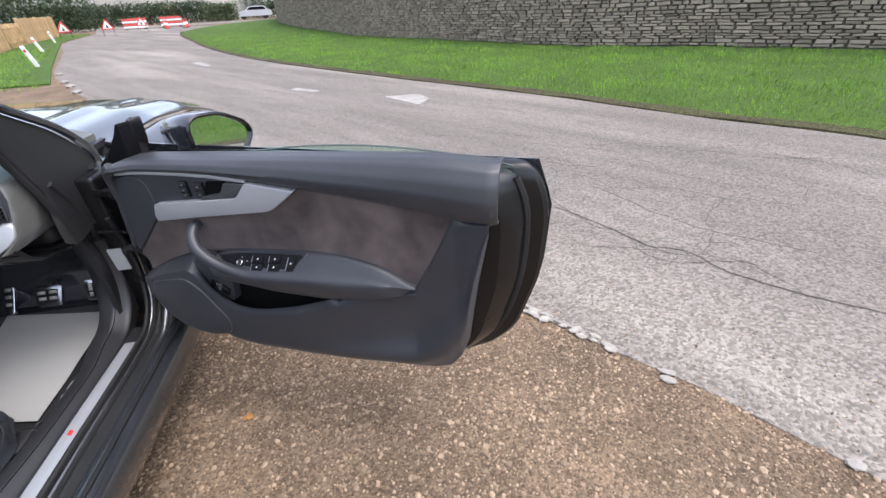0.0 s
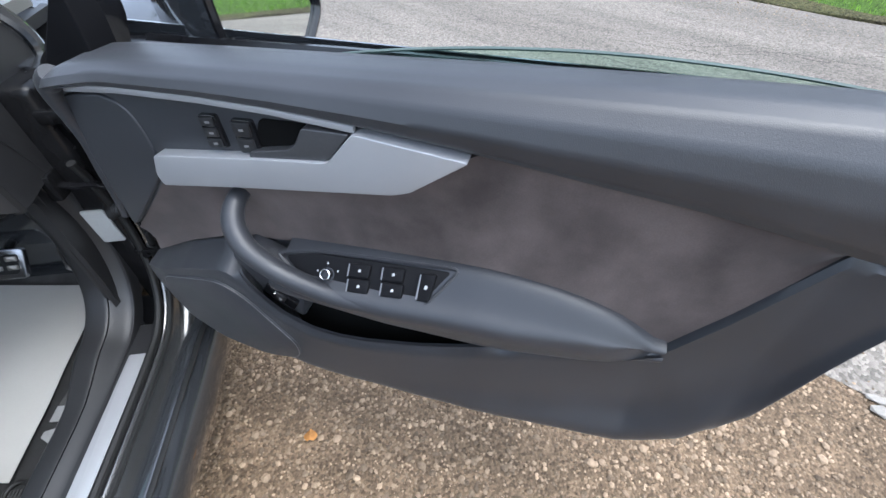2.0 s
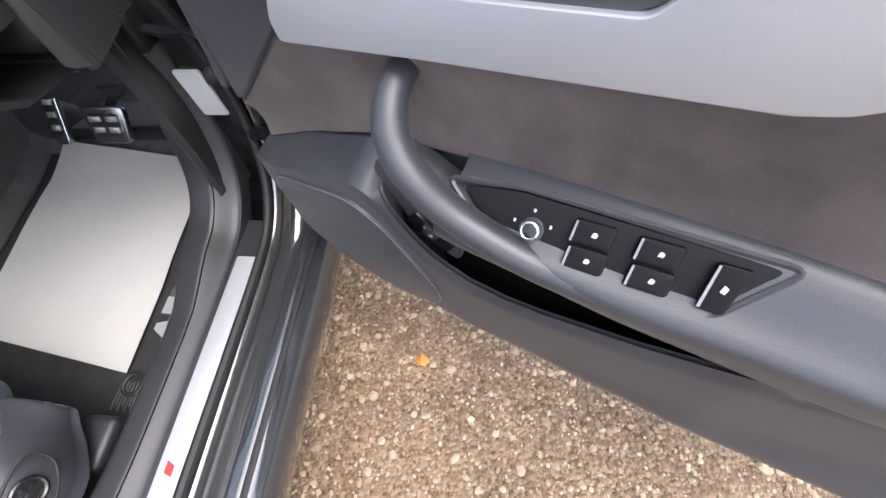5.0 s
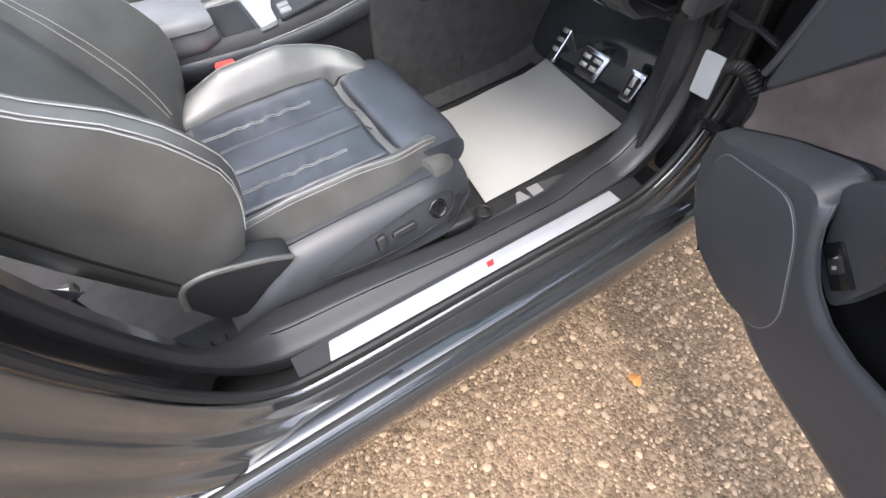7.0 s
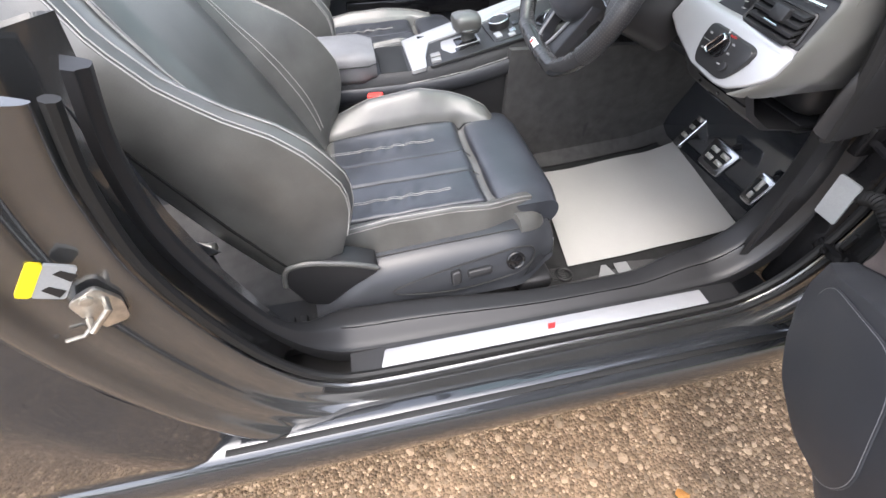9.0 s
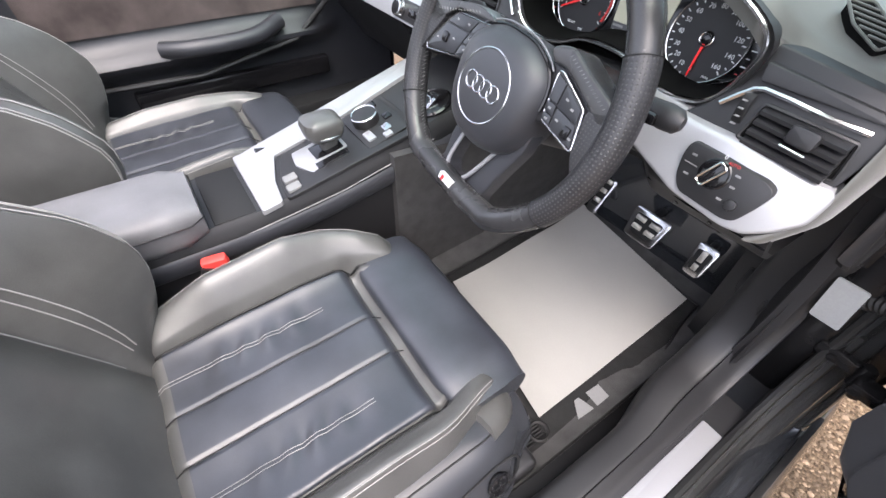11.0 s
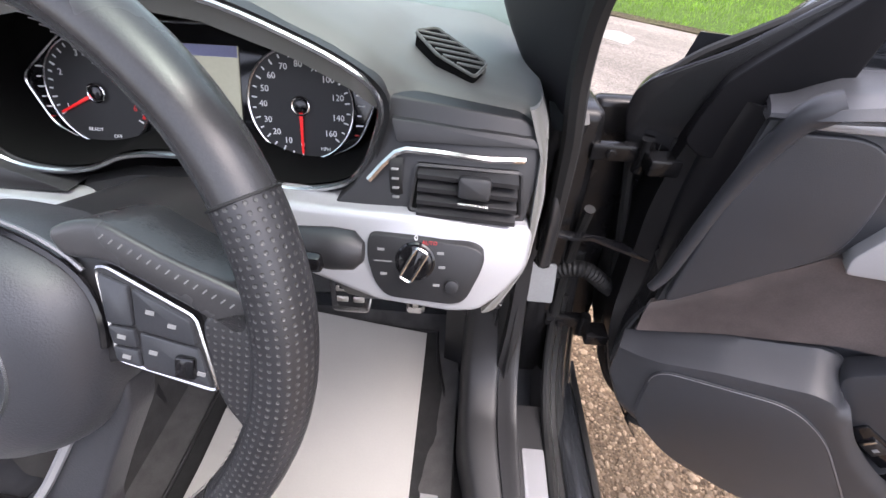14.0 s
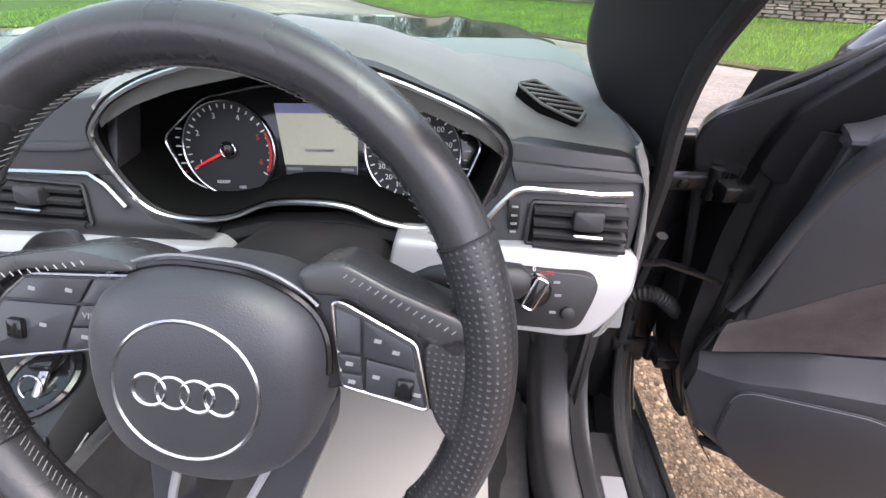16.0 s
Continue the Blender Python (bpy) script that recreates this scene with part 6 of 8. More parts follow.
part("dash_core", box(-0.71, 0.69, 0.42, 0.80, 0.71, 0.90, 0.03, 3), PLASTIC, dash)

# instrument hood: outline, bright line, tunnel to the gauges
HOOD = [(0.185, 0.945), (0.205, 0.972), (0.234, 0.990), (0.279, 1.006), (0.355, 1.021), (0.439, 1.012), (0.505, 0.990), (0.554, 0.966), (0.572, 0.944), (0.566, 0.915), (0.553, 0.886), (0.532, 0.868), (0.490, 0.860), (0.455, 0.866), (0.420, 0.882), (0.375, 0.886), (0.335, 0.882), (0.300, 0.868), (0.262, 0.862), (0.222, 0.868), (0.200, 0.890)]
hood = spline([(x, 0.32, z) for x, z in HOOD], 4, closed=True)
mid = V(0.378, 0.385, 0.915)
rings = [[V(p.x, p.y, p.z) for p in hood], [V(mid.x + (p.x - mid.x) * 1.035, 0.314, 0.935 + (p.z - 0.935) * 1.06) for p in hood], [V(mid.x + (p.x - mid.x) * 1.02, 0.335, 0.935 + (p.z - 0.935) * 1.09) for p in hood]]
part("hood_lip", loft(rings, caps=False), PLASTIC, dash, "black lip of the instrument hood")
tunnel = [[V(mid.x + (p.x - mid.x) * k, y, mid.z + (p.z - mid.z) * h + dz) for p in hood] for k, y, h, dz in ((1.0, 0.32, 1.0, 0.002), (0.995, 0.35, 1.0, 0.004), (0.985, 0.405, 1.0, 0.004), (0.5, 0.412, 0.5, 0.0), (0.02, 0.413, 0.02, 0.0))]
# tunnel walls coloured near black for the shade under the hood
part("hood_tunnel", loft(tunnel, caps=False), MATTE, dash, "instrument tunnel blackened for its shade")
part("hood_chrome", tube([p + V(0, -0.008, 0) for p in hood], 0.0026, 6, closed=True), CHROME, dash, "bright line round the instruments")

GT = radians(14)
G = basis(V(0.3745, 0.386, 0.911), V(1, 0, 0), V(0, math.sin(GT), math.cos(GT)), V(0, -math.cos(GT), math.sin(GT)))
cover = [V(x, y, 0) for x, y in ((-0.180, 0.012), (-0.125, 0.055), (-0.055, 0.068), (0.055, 0.068), (0.125, 0.055), (0.180, 0.012), (0.160, -0.034), (0.115, -0.056), (0.075, -0.056), (-0.075, -0.056), (-0.115, -0.056), (-0.160, -0.034))]
cluster = part("instrument_panel", slab(rounded(cover, 0.012, 4), -0.012, -0.001, G, 0.002), GLOSS, dash, "black instrument panel with two round dials")
part("cluster_line", moved(tube(rounded(cover, 0.012, 4), 0.0014, 5, closed=True), G), CHROME, dash)


def dial(cx, first, last, marks, needle, names, small):
    m = G @ Matrix.Translation((cx, 0.0, 0))
    part("dial_face", disc(0.0515, -0.001, 0.0015, m, 48, 0), mat("dial_black", (0.012, 0.012, 0.013), 0.55, vary=0.05, bump=0), dash, "black round dial")
    part("dial_ring", ring(0.0525, 0.0014, m, 56, 0.002), CHROME, dash)
    part("dial_hub_ring", ring(0.0085, 0.0011, m, 24, 0.004), CHROME, dash)
    part("dial_hub", disc(0.0065, 0.0015, 0.005, m, 20), GLOSS, dash)
    ticks = []
    for i in range(marks + 1):
        a = radians(first + (last - first) * i / marks)
        long = i % 2 == 0
        q = m @ Matrix.Rotation(a, 4, "Z") @ Matrix.Translation((0.0475, 0, 0.0018))
        ticks.append(slab([(-0.0035 if long else -0.002, -0.0007), (0.0015, -0.0007), (0.0015, 0.0007), (-0.0035 if long else -0.002, 0.0007)], 0, 0.0004, q, 0))
    part("dial_ticks", joined(*ticks), WHITE_INK, dash)
    for text, a, red in names:
        letters(text, 0.0084, m @ Matrix.Translation((0.0378 * math.cos(radians(a)), 0.0378 * math.sin(radians(a)), 0.0018)), RED_INK if red else WHITE_INK, dash, "dial_number")
    for text, x, y, s in small:
        letters(text, s, m @ Matrix.Translation((x, y, 0.0018)), WHITE_INK, dash, "dial_word")
    q = m @ Matrix.Rotation(radians(needle), 4, "Z")
    part("needle", slab([(0.006, -0.0016), (0.046, -0.0009), (0.046, 0.0009), (0.006, 0.0016)], 0.003, 0.0045, q, 0), NEEDLE, dash, "red needle")


dial(-0.1035, 207, -33, 24, 206, [("1", 203, 0), ("2", 152, 0), ("3", 108, 0), ("4", 66, 0), ("5", 22, 1), ("6", -20, 1)], [("READY", -0.012, -0.036, 0.0050), ("OFF", 0.010, -0.042, 0.0050)])
part("red_band", moved(tube([V(0.048 * math.cos(radians(a)), 0.048 * math.sin(radians(a)), 0.002) for a in range(-28, 26, 4)], 0.0016, 5), G @ Matrix.Translation((-0.1035, 0, 0))), RED_INK, dash)
speeds = ["0", "10", "20", "30", "40", "50", "60", "70", "80", "90", "100", "120", "140", "160"]
angles = [268, 245, 224, 203, 180, 158, 136, 113, 90, 66, 42, 14, -15, -42]
dial(0.1035, 268, -42, 26, 269, [(s, a, 0) for s, a in zip(speeds, angles)], [("MPH", 0.022, -0.041, 0.0050)])
for sx in (-1, 1):
    for i in range(6):
        y = -0.026 + 0.0095 * i
        part("scale_tick", slab([(0, 0), (0.007 if i % 2 else 0.004, 0), (0.007 if i % 2 else 0.004, 0.0012), (0, 0.0012)], 0.0, 0.0005, G @ Matrix.Translation((sx * (0.163 - 0.0016 * abs(y) * 100) - 0.003, y, 0)), 0), WHITE_INK if i else RED_INK, dash)
letters("1/1", 0.006, G @ Matrix.Translation((0.150, 0.026, 0.0004)), WHITE_INK, dash, "scale_word")
letters("1/2", 0.006, G @ Matrix.Translation((0.150, 0.002, 0.0004)), WHITE_INK, dash, "scale_word")
screen = part("display", slab([(-0.046, 0.050), (0.046, 0.050), (0.040, -0.030), (-0.040, -0.030)], -0.001, 0.0008, G, 0), SCREEN, dash, "pale lit display between the dials")
part("display_strip", slab([(-0.041, -0.015), (0.041, -0.015), (0.040, -0.030), (-0.040, -0.030)], 0.0006, 0.0011, G, 0), mat("display_dark", (0.05, 0.05, 0.055), 0.3, vary=0.02, bump=0), dash)
part("display_band", slab([(-0.0458, 0.050), (0.0458, 0.050), (0.045, 0.040), (-0.045, 0.040)], 0.0006, 0.0011, G, 0), mat("display_blue", (0.16, 0.17, 0.32), 0.3, vary=0.02, bump=0), dash)
for x, y, w in ((-0.030, -0.0195, 0.009), (0.030, -0.0195, 0.007), (-0.030, -0.0265, 0.007), (0.0, -0.0265, 0.003), (0.028, -0.0265, 0.009), (0.0, 0.001, 0.016)):
    part("display_text_bar", slab([(x - w, y - 0.0016), (x + w, y - 0.0016), (x + w, y + 0.0016), (x - w, y + 0.0016)], 0.001, 0.0014, G, 0), GREY_INK, dash)
part("telltale", slab([(-0.003, -0.043), (0.003, -0.043), (0.003, -0.038), (-0.003, -0.038)], 0.0, 0.0006, G, 0), TELLTALE, dash)

# bands, vents and silver trim to the right of the instruments
def face(x, z):
    """Depth of the dash face: it leans away upwards and curves away at its right end."""
    return 0.268 + 0.40 * (z - 0.78) + 0.03 * smooth01((x - 0.66) / 0.05) * 0.5


def face_plate(name, pts, t0, t1, material, label="", bevel=0.003, seg=2):
    b = slab(pts, t0, t1, None, bevel, seg)
    for v in b.verts:
        x, z, w = v.co
        v.co = V(x, face(x, z) - w, z)
    return part(name, b, material, dash, label)


face_plate("upper_band", rounded([V(0.572, 0.946, 0), V(0.690, 0.930, 0), V(0.708, 0.917, 0), V(0.711, 0.890, 0), V(0.700, 0.842, 0), V(0.52, 0.850, 0), V(0.545, 0.872, 0), V(0.565, 0.900, 0)], 0.008), -0.04, 0.0, PLASTIC, "black dash band")
face_plate("band_lip", rounded([V(0.578, 0.930, 0), V(0.700, 0.916, 0), V(0.706, 0.908, 0), V(0.60, 0.913, 0), V(0.584, 0.912, 0)], 0.003), -0.02, 0.007, PLASTIC)
face_plate("upper_band", rounded([V(0.0, 0.964, 0), V(0.10, 0.972, 0), V(0.172, 0.978, 0), V(0.200, 0.985, 0), V(0.196, 0.945, 0), V(0.190, 0.908, 0), V(0.0, 0.916, 0)], 0.008), -0.03, 0.004, PLASTIC, "black dash band")
face_plate("band_lip", rounded([V(0.0, 0.938, 0), V(0.15, 0.940, 0), V(0.184, 0.944, 0), V(0.184, 0.936, 0), V(0.15, 0.931, 0), V(0.0, 0.929, 0)], 0.003), -0.01, 0.009, PLASTIC)
part("chrome_line", tube([V(x, face(x, z) - 0.004, z) for x, z in ((0.560, 0.880), (0.572, 0.893), (0.583, 0.903), (0.592, 0.906), (0.62, 0.905), (0.66, 0.902), (0.694, 0.8985))], 0.0030, 6), CHROME, dash, "bright line above the vent")


def vent(x0, x1, z0, z1, tab):
    frame_ = [V(x0, z1, 0), V(x1, z1 - 0.006, 0), V(x1 + 0.004, z0 - 0.002, 0), V(x0 - 0.005, z0 + 0.004, 0)]
    # black plate behind the slats paints the shade of the duct
    face_plate("vent_opening", rounded(frame_, 0.004), -0.02, 0.001, MATTE, "vent opening, shade painted black", 0)
    part("vent_rim", tube([V(p.x, face(p.x, p.y) - 0.002, p.y) for p in rounded(frame_, 0.004)], 0.0022, 5, closed=True), PLASTIC, dash)
    for i in range(4):
        z = z0 + (z1 - z0) * (i + 0.45) / 4
        y = face(x0, z)
        part("vent_slat", loft([[V(x, y + a, z - (x - x0) * 0.05 + b) for a, b in ((-0.008, -0.003), (-0.008, 0.001), (0.012, 0.006), (0.012, 0.003))] for x in (x0 + 0.002, x1 - 0.002)]), PLASTIC, dash)
    tx, tz = tab, (z0 + z1) / 2 + 0.006
    part("vent_tab", slab(rounded([V(-0.014, -0.008, 0), V(0.014, -0.010, 0), V(0.015, 0.010, 0), V(-0.014, 0.011, 0)], 0.005), -0.004, 0.008, basis(V(tx, face(tx, tz) - 0.006, tz), V(1, 0, 0), V(0, 0.3, 0.95), V(0, -0.95, 0.3)), 0.003), PLASTIC, dash)
    part("tab_line", tube([V(tx - 0.013, face(tx, tz) - 0.018, tz - 0.009), V(tx + 0.013, face(tx, tz) - 0.018, tz - 0.011)], 0.0014, 5), CHROME, dash)


vent(0.601, 0.692, 0.853, 0.894, 0.652)
WHEEL_X = 0.584
part("vent_wheel", loft([[V(WHEEL_X + dx, face(0.58, 0.882) + 0.004 - r * math.cos(a), 0.880 + 0.020 * math.sin(a)) for a in (radians(-80 + 160 * i / 12) for i in range(13))] for dx, r in ((-0.0055, 0.009), (0.0, 0.010), (0.0055, 0.009))], caps=False, closed=False), RUBBER, dash, "ribbed vent wheel")
for i in range(4):
    part("wheel_rib", box(WHEEL_X - 0.003, WHEEL_X + 0.003, face(0.58, 0.88) - 0.0085, face(0.58, 0.88) - 0.005, 0.866 + 0.009 * i, 0.8672 + 0.009 * i, 0.0004), GREY_INK, dash)
TRIMR = rounded([V(0.47, 0.862, 0), V(0.557, 0.857, 0), V(0.600, 0.856, 0), V(0.702, 0.846, 0), V(0.709, 0.838, 0), V(0.706, 0.808, 0), V(0.688, 0.790, 0), V(0.664, 0.777, 0), V(0.640, 0.774, 0), V(0.57, 0.780, 0), V(0.50, 0.802, 0), V(0.46, 0.82, 0)], 0.008)
face_plate("silver_trim", TRIMR, -0.02, 0.012, SILVER, "satin silver dash trim", 0.006, 3)
PANEL = rounded([V(0.562, 0.841, 0), V(0.600, 0.840, 0), V(0.655, 0.836, 0), V(0.667, 0.829, 0), V(0.664, 0.815, 0), V(0.652, 0.788, 0), V(0.640, 0.784, 0), V(0.580, 0.787, 0), V(0.568, 0.800, 0), V(0.561, 0.822, 0)], 0.008)
lamp = face_plate("lamp_switch_panel", PANEL, 0.0, 0.0145, PLASTIC, "black lamp switch panel", 0.001)


def on_face(x, z, lift):
    return basis(V(x, face(x, z) - lift, z), V(1, 0, 0), V(0, 0.37, 0.93), V(0, -0.93, 0.37))


LK = on_face(0.605, 0.8205, 0.0140)
part("lamp_knob_ring", ring(0.0160, 0.0022, LK, 32, 0.001), GLOSS, dash)
part("lamp_knob", joined(disc(0.0150, 0.0, 0.004, LK, 30), slab(rounded([V(-0.0055, -0.0155, 0), V(0.0055, -0.0155, 0), V(0.0055, 0.0155, 0), V(-0.0055, 0.0155, 0)], 0.003), 0.003, 0.014, LK @ Matrix.Rotation(radians(-28), 4, "Z"), 0.002)), GLOSS, dash, "rotary lamp switch")
part("knob_edge", moved(tube(rounded([V(-0.0055, -0.0155, 0.0135), V(0.0055, -0.0155, 0.0135), V(0.0055, 0.0155, 0.0135), V(-0.0055, 0.0155, 0.0135)], 0.003), 0.0013, 5, closed=True), LK @ Matrix.Rotation(radians(-28), 4, "Z")), CHROME, dash)
letters("0", 0.007, on_face(0.605, 0.8405, 0.0150), WHITE_INK, dash, "switch_word")
letters("AUTO", 0.0050, on_face(0.617, 0.8370, 0.0150), RED_INK, dash, "switch_word")
for x, z in ((0.627, 0.829), (0.629, 0.817), (0.625, 0.801), (0.574, 0.829), (0.577, 0.808)):
    part("switch_symbol", slab([(-0.003, -0.0012), (0.003, -0.0012), (0.003, 0.0012), (-0.003, 0.0012)], 0, 0.0006, on_face(x, z, 0.0148), 0), GREY_INK, dash)
part("panel_line", slab([(-0.008, -0.0005), (0.008, -0.0005), (0.008, 0.0005), (-0.008, 0.0005)], 0, 0.0006, on_face(0.576, 0.819, 0.0148), 0), GREY_INK, dash)
part("dimmer", disc(0.0065, 0.0, 0.005, on_face(0.639, 0.801, 0.0142), 20), PLASTIC, dash)

# right end cap, knee panel
def end_at(u, v):
    """Soft end of the dash beside the door, rolling from the vent round to the side."""
    z = 0.938 - 0.166 * v
    x0 = lerp([0.772, 0.79, 0.81, 0.84, 0.90, 0.938], [0.668, 0.688, 0.702, 0.706, 0.708, 0.694], z)
    x1 = lerp([0.772, 0.80, 0.86, 0.92, 0.938], [0.694, 0.714, 0.722, 0.717, 0.708], z)
    a = min(1.0, u / 0.55) * math.pi / 2
    y = face(x0, z) - 0.006 + 0.055 * (1 - math.cos(a)) + 0.20 * max(0.0, (u - 0.55) / 0.45)
    return V(x0 + (x1 - x0) * math.sin(a), y, z)


part("end_cap", sheet(end_at, 22, 26, 0.008, (0, 1, 0)), DASH_PAD, dash, "soft grey-black dash end")


def knee_at(u, v):
    x = 0.20 + 0.49 * u
    y = lerp([0, 0.12, 0.5, 0.85, 1.0], [0.285, 0.276, 0.300, 0.345, 0.47], v)
    z = lerp([0, 0.12, 0.5, 0.85, 1.0], [0.80, 0.775, 0.738, 0.708, 0.690], v)
    k = smooth01((0.54 - x) / 0.08)
    return V(x, y + 0.05 * k, z + 0.012 * k)


part("knee_panel", sheet(knee_at, 24, 20, 0.015, (0, 1, 0)), PLASTIC, dash, "black knee panel")
part("panel_gap", tube([knee_at(u, 0.30) + V(0, -0.001, 0) for u in (0.66, 0.8, 0.9, 1.0)], 0.0013, 5), GLOSS, dash)
part("panel_notch", tube(rounded([V(0.572, 0.322, 0.7235), V(0.628, 0.324, 0.7205), V(0.628, 0.338, 0.7100), V(0.572, 0.336, 0.7130)], 0.003), 0.0014, 5, closed=True), GLOSS, dash)
for u in (0.76, 0.86):
    part("panel_screw", disc(0.003, 0, 0.002, basis(knee_at(u, 0.42), V(1, 0, 0), V(0, -0.4, 0.9), V(0, -0.9, -0.4)), 10, 0), GLOSS, dash)

# side-window vent in the dash top
v_long, v_up = (V(0.654, 0.375, 0.948) - V(0.591, 0.43, 0.978)).normalized(), V(0.12, -0.30, 0.95)
v_side = v_up.cross(v_long).normalized()
VT = basis(V(0.6225, 0.4025, 0.9655), v_long, v_side, v_long.cross(v_side)) @ Matrix.Diagonal((0.80, 0.80, 1, 1))
OUT = rounded([V(-0.048, -0.016, 0), V(-0.040, 0.012, 0), V(0.040, 0.020, 0), V(0.050, -0.010, 0), V(0.0, -0.022, 0)], 0.006)
# black plate in place of the shaded duct below the slats
part("corner_vent", slab(OUT, -0.02, 0.0005, VT, 0), MATTE, dash, "corner vent, shade painted black")
part("corner_vent_rim", moved(tube([p + V(0, 0, 0.001) for p in OUT], 0.0018, 6, closed=True), VT), DASH_PAD, dash)
for i in range(6):
    x = -0.034 + 0.0136 * i
    h = 0.017 if i in (0, 5) else 0.024
    part("corner_vent_slat", slab([(-0.0014, -h), (0.0014, -h), (0.0014, h), (-0.0014, h)], -0.004, 0.0020, VT @ Matrix.Translation((x, 0, 0)) @ Matrix.Rotation(radians(-46), 4, "Z"), 0.0005), DASH_PAD, dash)

# left of the instruments: centre vents, silver trim and heater controls
face_plate("centre_band", rounded([V(-0.70, 0.925, 0), V(0.17, 0.930, 0), V(0.19, 0.90, 0), V(0.215, 0.868, 0), V(0.28, 0.850, 0), V(-0.70, 0.83, 0)], 0.006), -0.05, 0.0, PLASTIC, "black dash band")
part("chrome_line", tube([V(x, face(x, z) - 0.004, z) for x, z in ((0.195, 0.880), (0.176, 0.900), (0.160, 0.910), (0.10, 0.911), (-0.20, 0.912), (-0.68, 0.912))], 0.0030, 6), CHROME, dash)
for x0, x1 in ((0.045, 0.150), (-0.085, 0.030)):
    vent(x0, x1, 0.862, 0.905, (x0 + x1) / 2)
face_plate("dash_vent_bar", rounded([V(-0.68, 0.900, 0), V(-0.10, 0.902, 0), V(-0.10, 0.862, 0), V(-0.68, 0.862, 0)], 0.006), -0.01, 0.002, GLOSS, "", 0)
for i in range(3):
    part("vent_slat", box(-0.66, -0.12, face(0, 0.87) - 0.005, face(0, 0.87) + 0.01, 0.868 + 0.012 * i, 0.871 + 0.012 * i, 0.001), PLASTIC, dash)
face_plate("silver_trim", rounded([V(-0.70, 0.850, 0), V(0.10, 0.852, 0), V(0.285, 0.846, 0), V(0.30, 0.832, 0), V(0.22, 0.805, 0), V(0.05, 0.795, 0), V(-0.70, 0.790, 0)], 0.008), -0.02, 0.010, SILVER, "satin silver dash trim", 0.006, 3)
heater = face_plate("heater_panel", rounded([V(-0.16, 0.836, 0), V(0.14, 0.836, 0), V(0.12, 0.800, 0), V(-0.14, 0.800, 0)], 0.008), 0.0, 0.0125, PLASTIC, "black heater controls", 0.002)
for x in (-0.12, 0.10):
    k = on_face(x, 0.818, 0.0115)
    part("heater_knob", disc(0.017, 0, 0.016, k, 28, 0.002), CHROME, dash, "chrome heater knob")
    part("heater_knob_face", disc(0.013, 0.014, 0.0168, k, 24, 0), GLOSS, dash)
for i in range(6):
    part("heater_button", slab(rounded([V(-0.011, -0.007, 0), V(0.011, -0.007, 0), V(0.011, 0.007, 0), V(-0.011, 0.007, 0)], 0.002), 0, 0.004, on_face(-0.075 + 0.026 * i, 0.818, 0.012), 0.001), GLOSS, dash)
part("centre_stack", sheet(lambda u, v: (-0.16 + 0.32 * u, 0.285 + 0.13 * v, 0.80 - 0.10 * v), 8, 8, 0.02, (0, 1, 0)), PLASTIC, dash)
part("dash_lower", sheet(lambda u, v: (-0.70 + 0.52 * u, 0.285 + 0.16 * v, 0.795 - 0.22 * v), 8, 8, 0.02, (0, 1, 0)), PLASTIC, dash, "black glovebox face")


# ---- steering wheel and column: local x right, y up in the wheel's plane, z towards the driver ----
WT = radians(21.5)
W0 = basis(V(0.385, 0.120, 0.885), V(1, 0, 0), V(0, math.sin(WT), math.cos(WT)), V(0, -math.cos(WT), math.sin(WT)))
W = W0 @ Matrix.Rotation(radians(-6), 4, "Z")


def rim_point(a):
    """The rim's centre line, flattened at the bottom."""
    r = 0.172
    x, y = r * math.cos(a), r * math.sin(a) * (1 + 0.045 * smooth01(math.sin(a)))
    low = -0.148
    if y < low:
        y = low + (y - low) * 0.15
    return V(x, y, 0)


def rim_piece(name, a0, a1, material, r, label="", uv=False):
    n = max(6, int(abs(a1 - a0) / 3))
    pts = [rim_point(radians(a0 + (a1 - a0) * i / n)) for i in range(n + 1)]
    b = moved(tube(pts, r, 18, flat=1.12, up=(0, 0, 1)), W)
    ob = part(name, b, material, wheel_, label, 70)
    if uv:
        me = ob.data
        lay = me.uv_layers.new(name="holes")
        for p in me.polygons:
            idx = [(me.loops[i].vertex_index) for i in p.loop_indices]
            ks = [v % 18 for v in idx]
            wrap = max(ks) - min(ks) > 9
            for i, v, k in zip(p.loop_indices, idx, ks):
                lay.data[i].uv = (v // 18 * (170 * math.radians(abs(a1 - a0)) / n) / 4.3, (k + (18 if wrap and k < 9 else 0)) * (2 * math.pi * 16.5 / 18) / 4.3)
    return ob


hub_out = spline([(-0.078, 0.022, 0), (-0.066, 0.050, 0), (-0.034, 0.066, 0), (0.0, 0.069, 0), (0.034, 0.066, 0), (0.066, 0.050, 0), (0.078, 0.022, 0), (0.074, -0.022, 0), (0.058, -0.054, 0), (0.030, -0.070, 0), (0, -0.074, 0), (-0.030, -0.070, 0), (-0.058, -0.054, 0), (-0.074, -0.022, 0)], 4, closed=True)
hub_out = [V(p.x * 0.93 + 0.0045, p.y * 0.97 - 0.012, 0) for p in hub_out]
HUB = V(0.0045, -0.012, 0)
hub_rings = [[V(HUB.x + (p.x - HUB.x) * k, HUB.y + (p.y - HUB.y) * k, w) for p in hub_out] for k, w in ((0.99, -0.045), (1.03, -0.02), (1.03, -0.006), (0.99, 0.006), (0.92, 0.015), (0.80, 0.0225), (0.62, 0.0265), (0.40, 0.0285), (0.20, 0.0292), (0.03, 0.0295))]
wheel_ = part("steering_wheel", moved(loft(hub_rings), W), PANEL_LEATHER, car, "black leather steering wheel with silver details", 60)
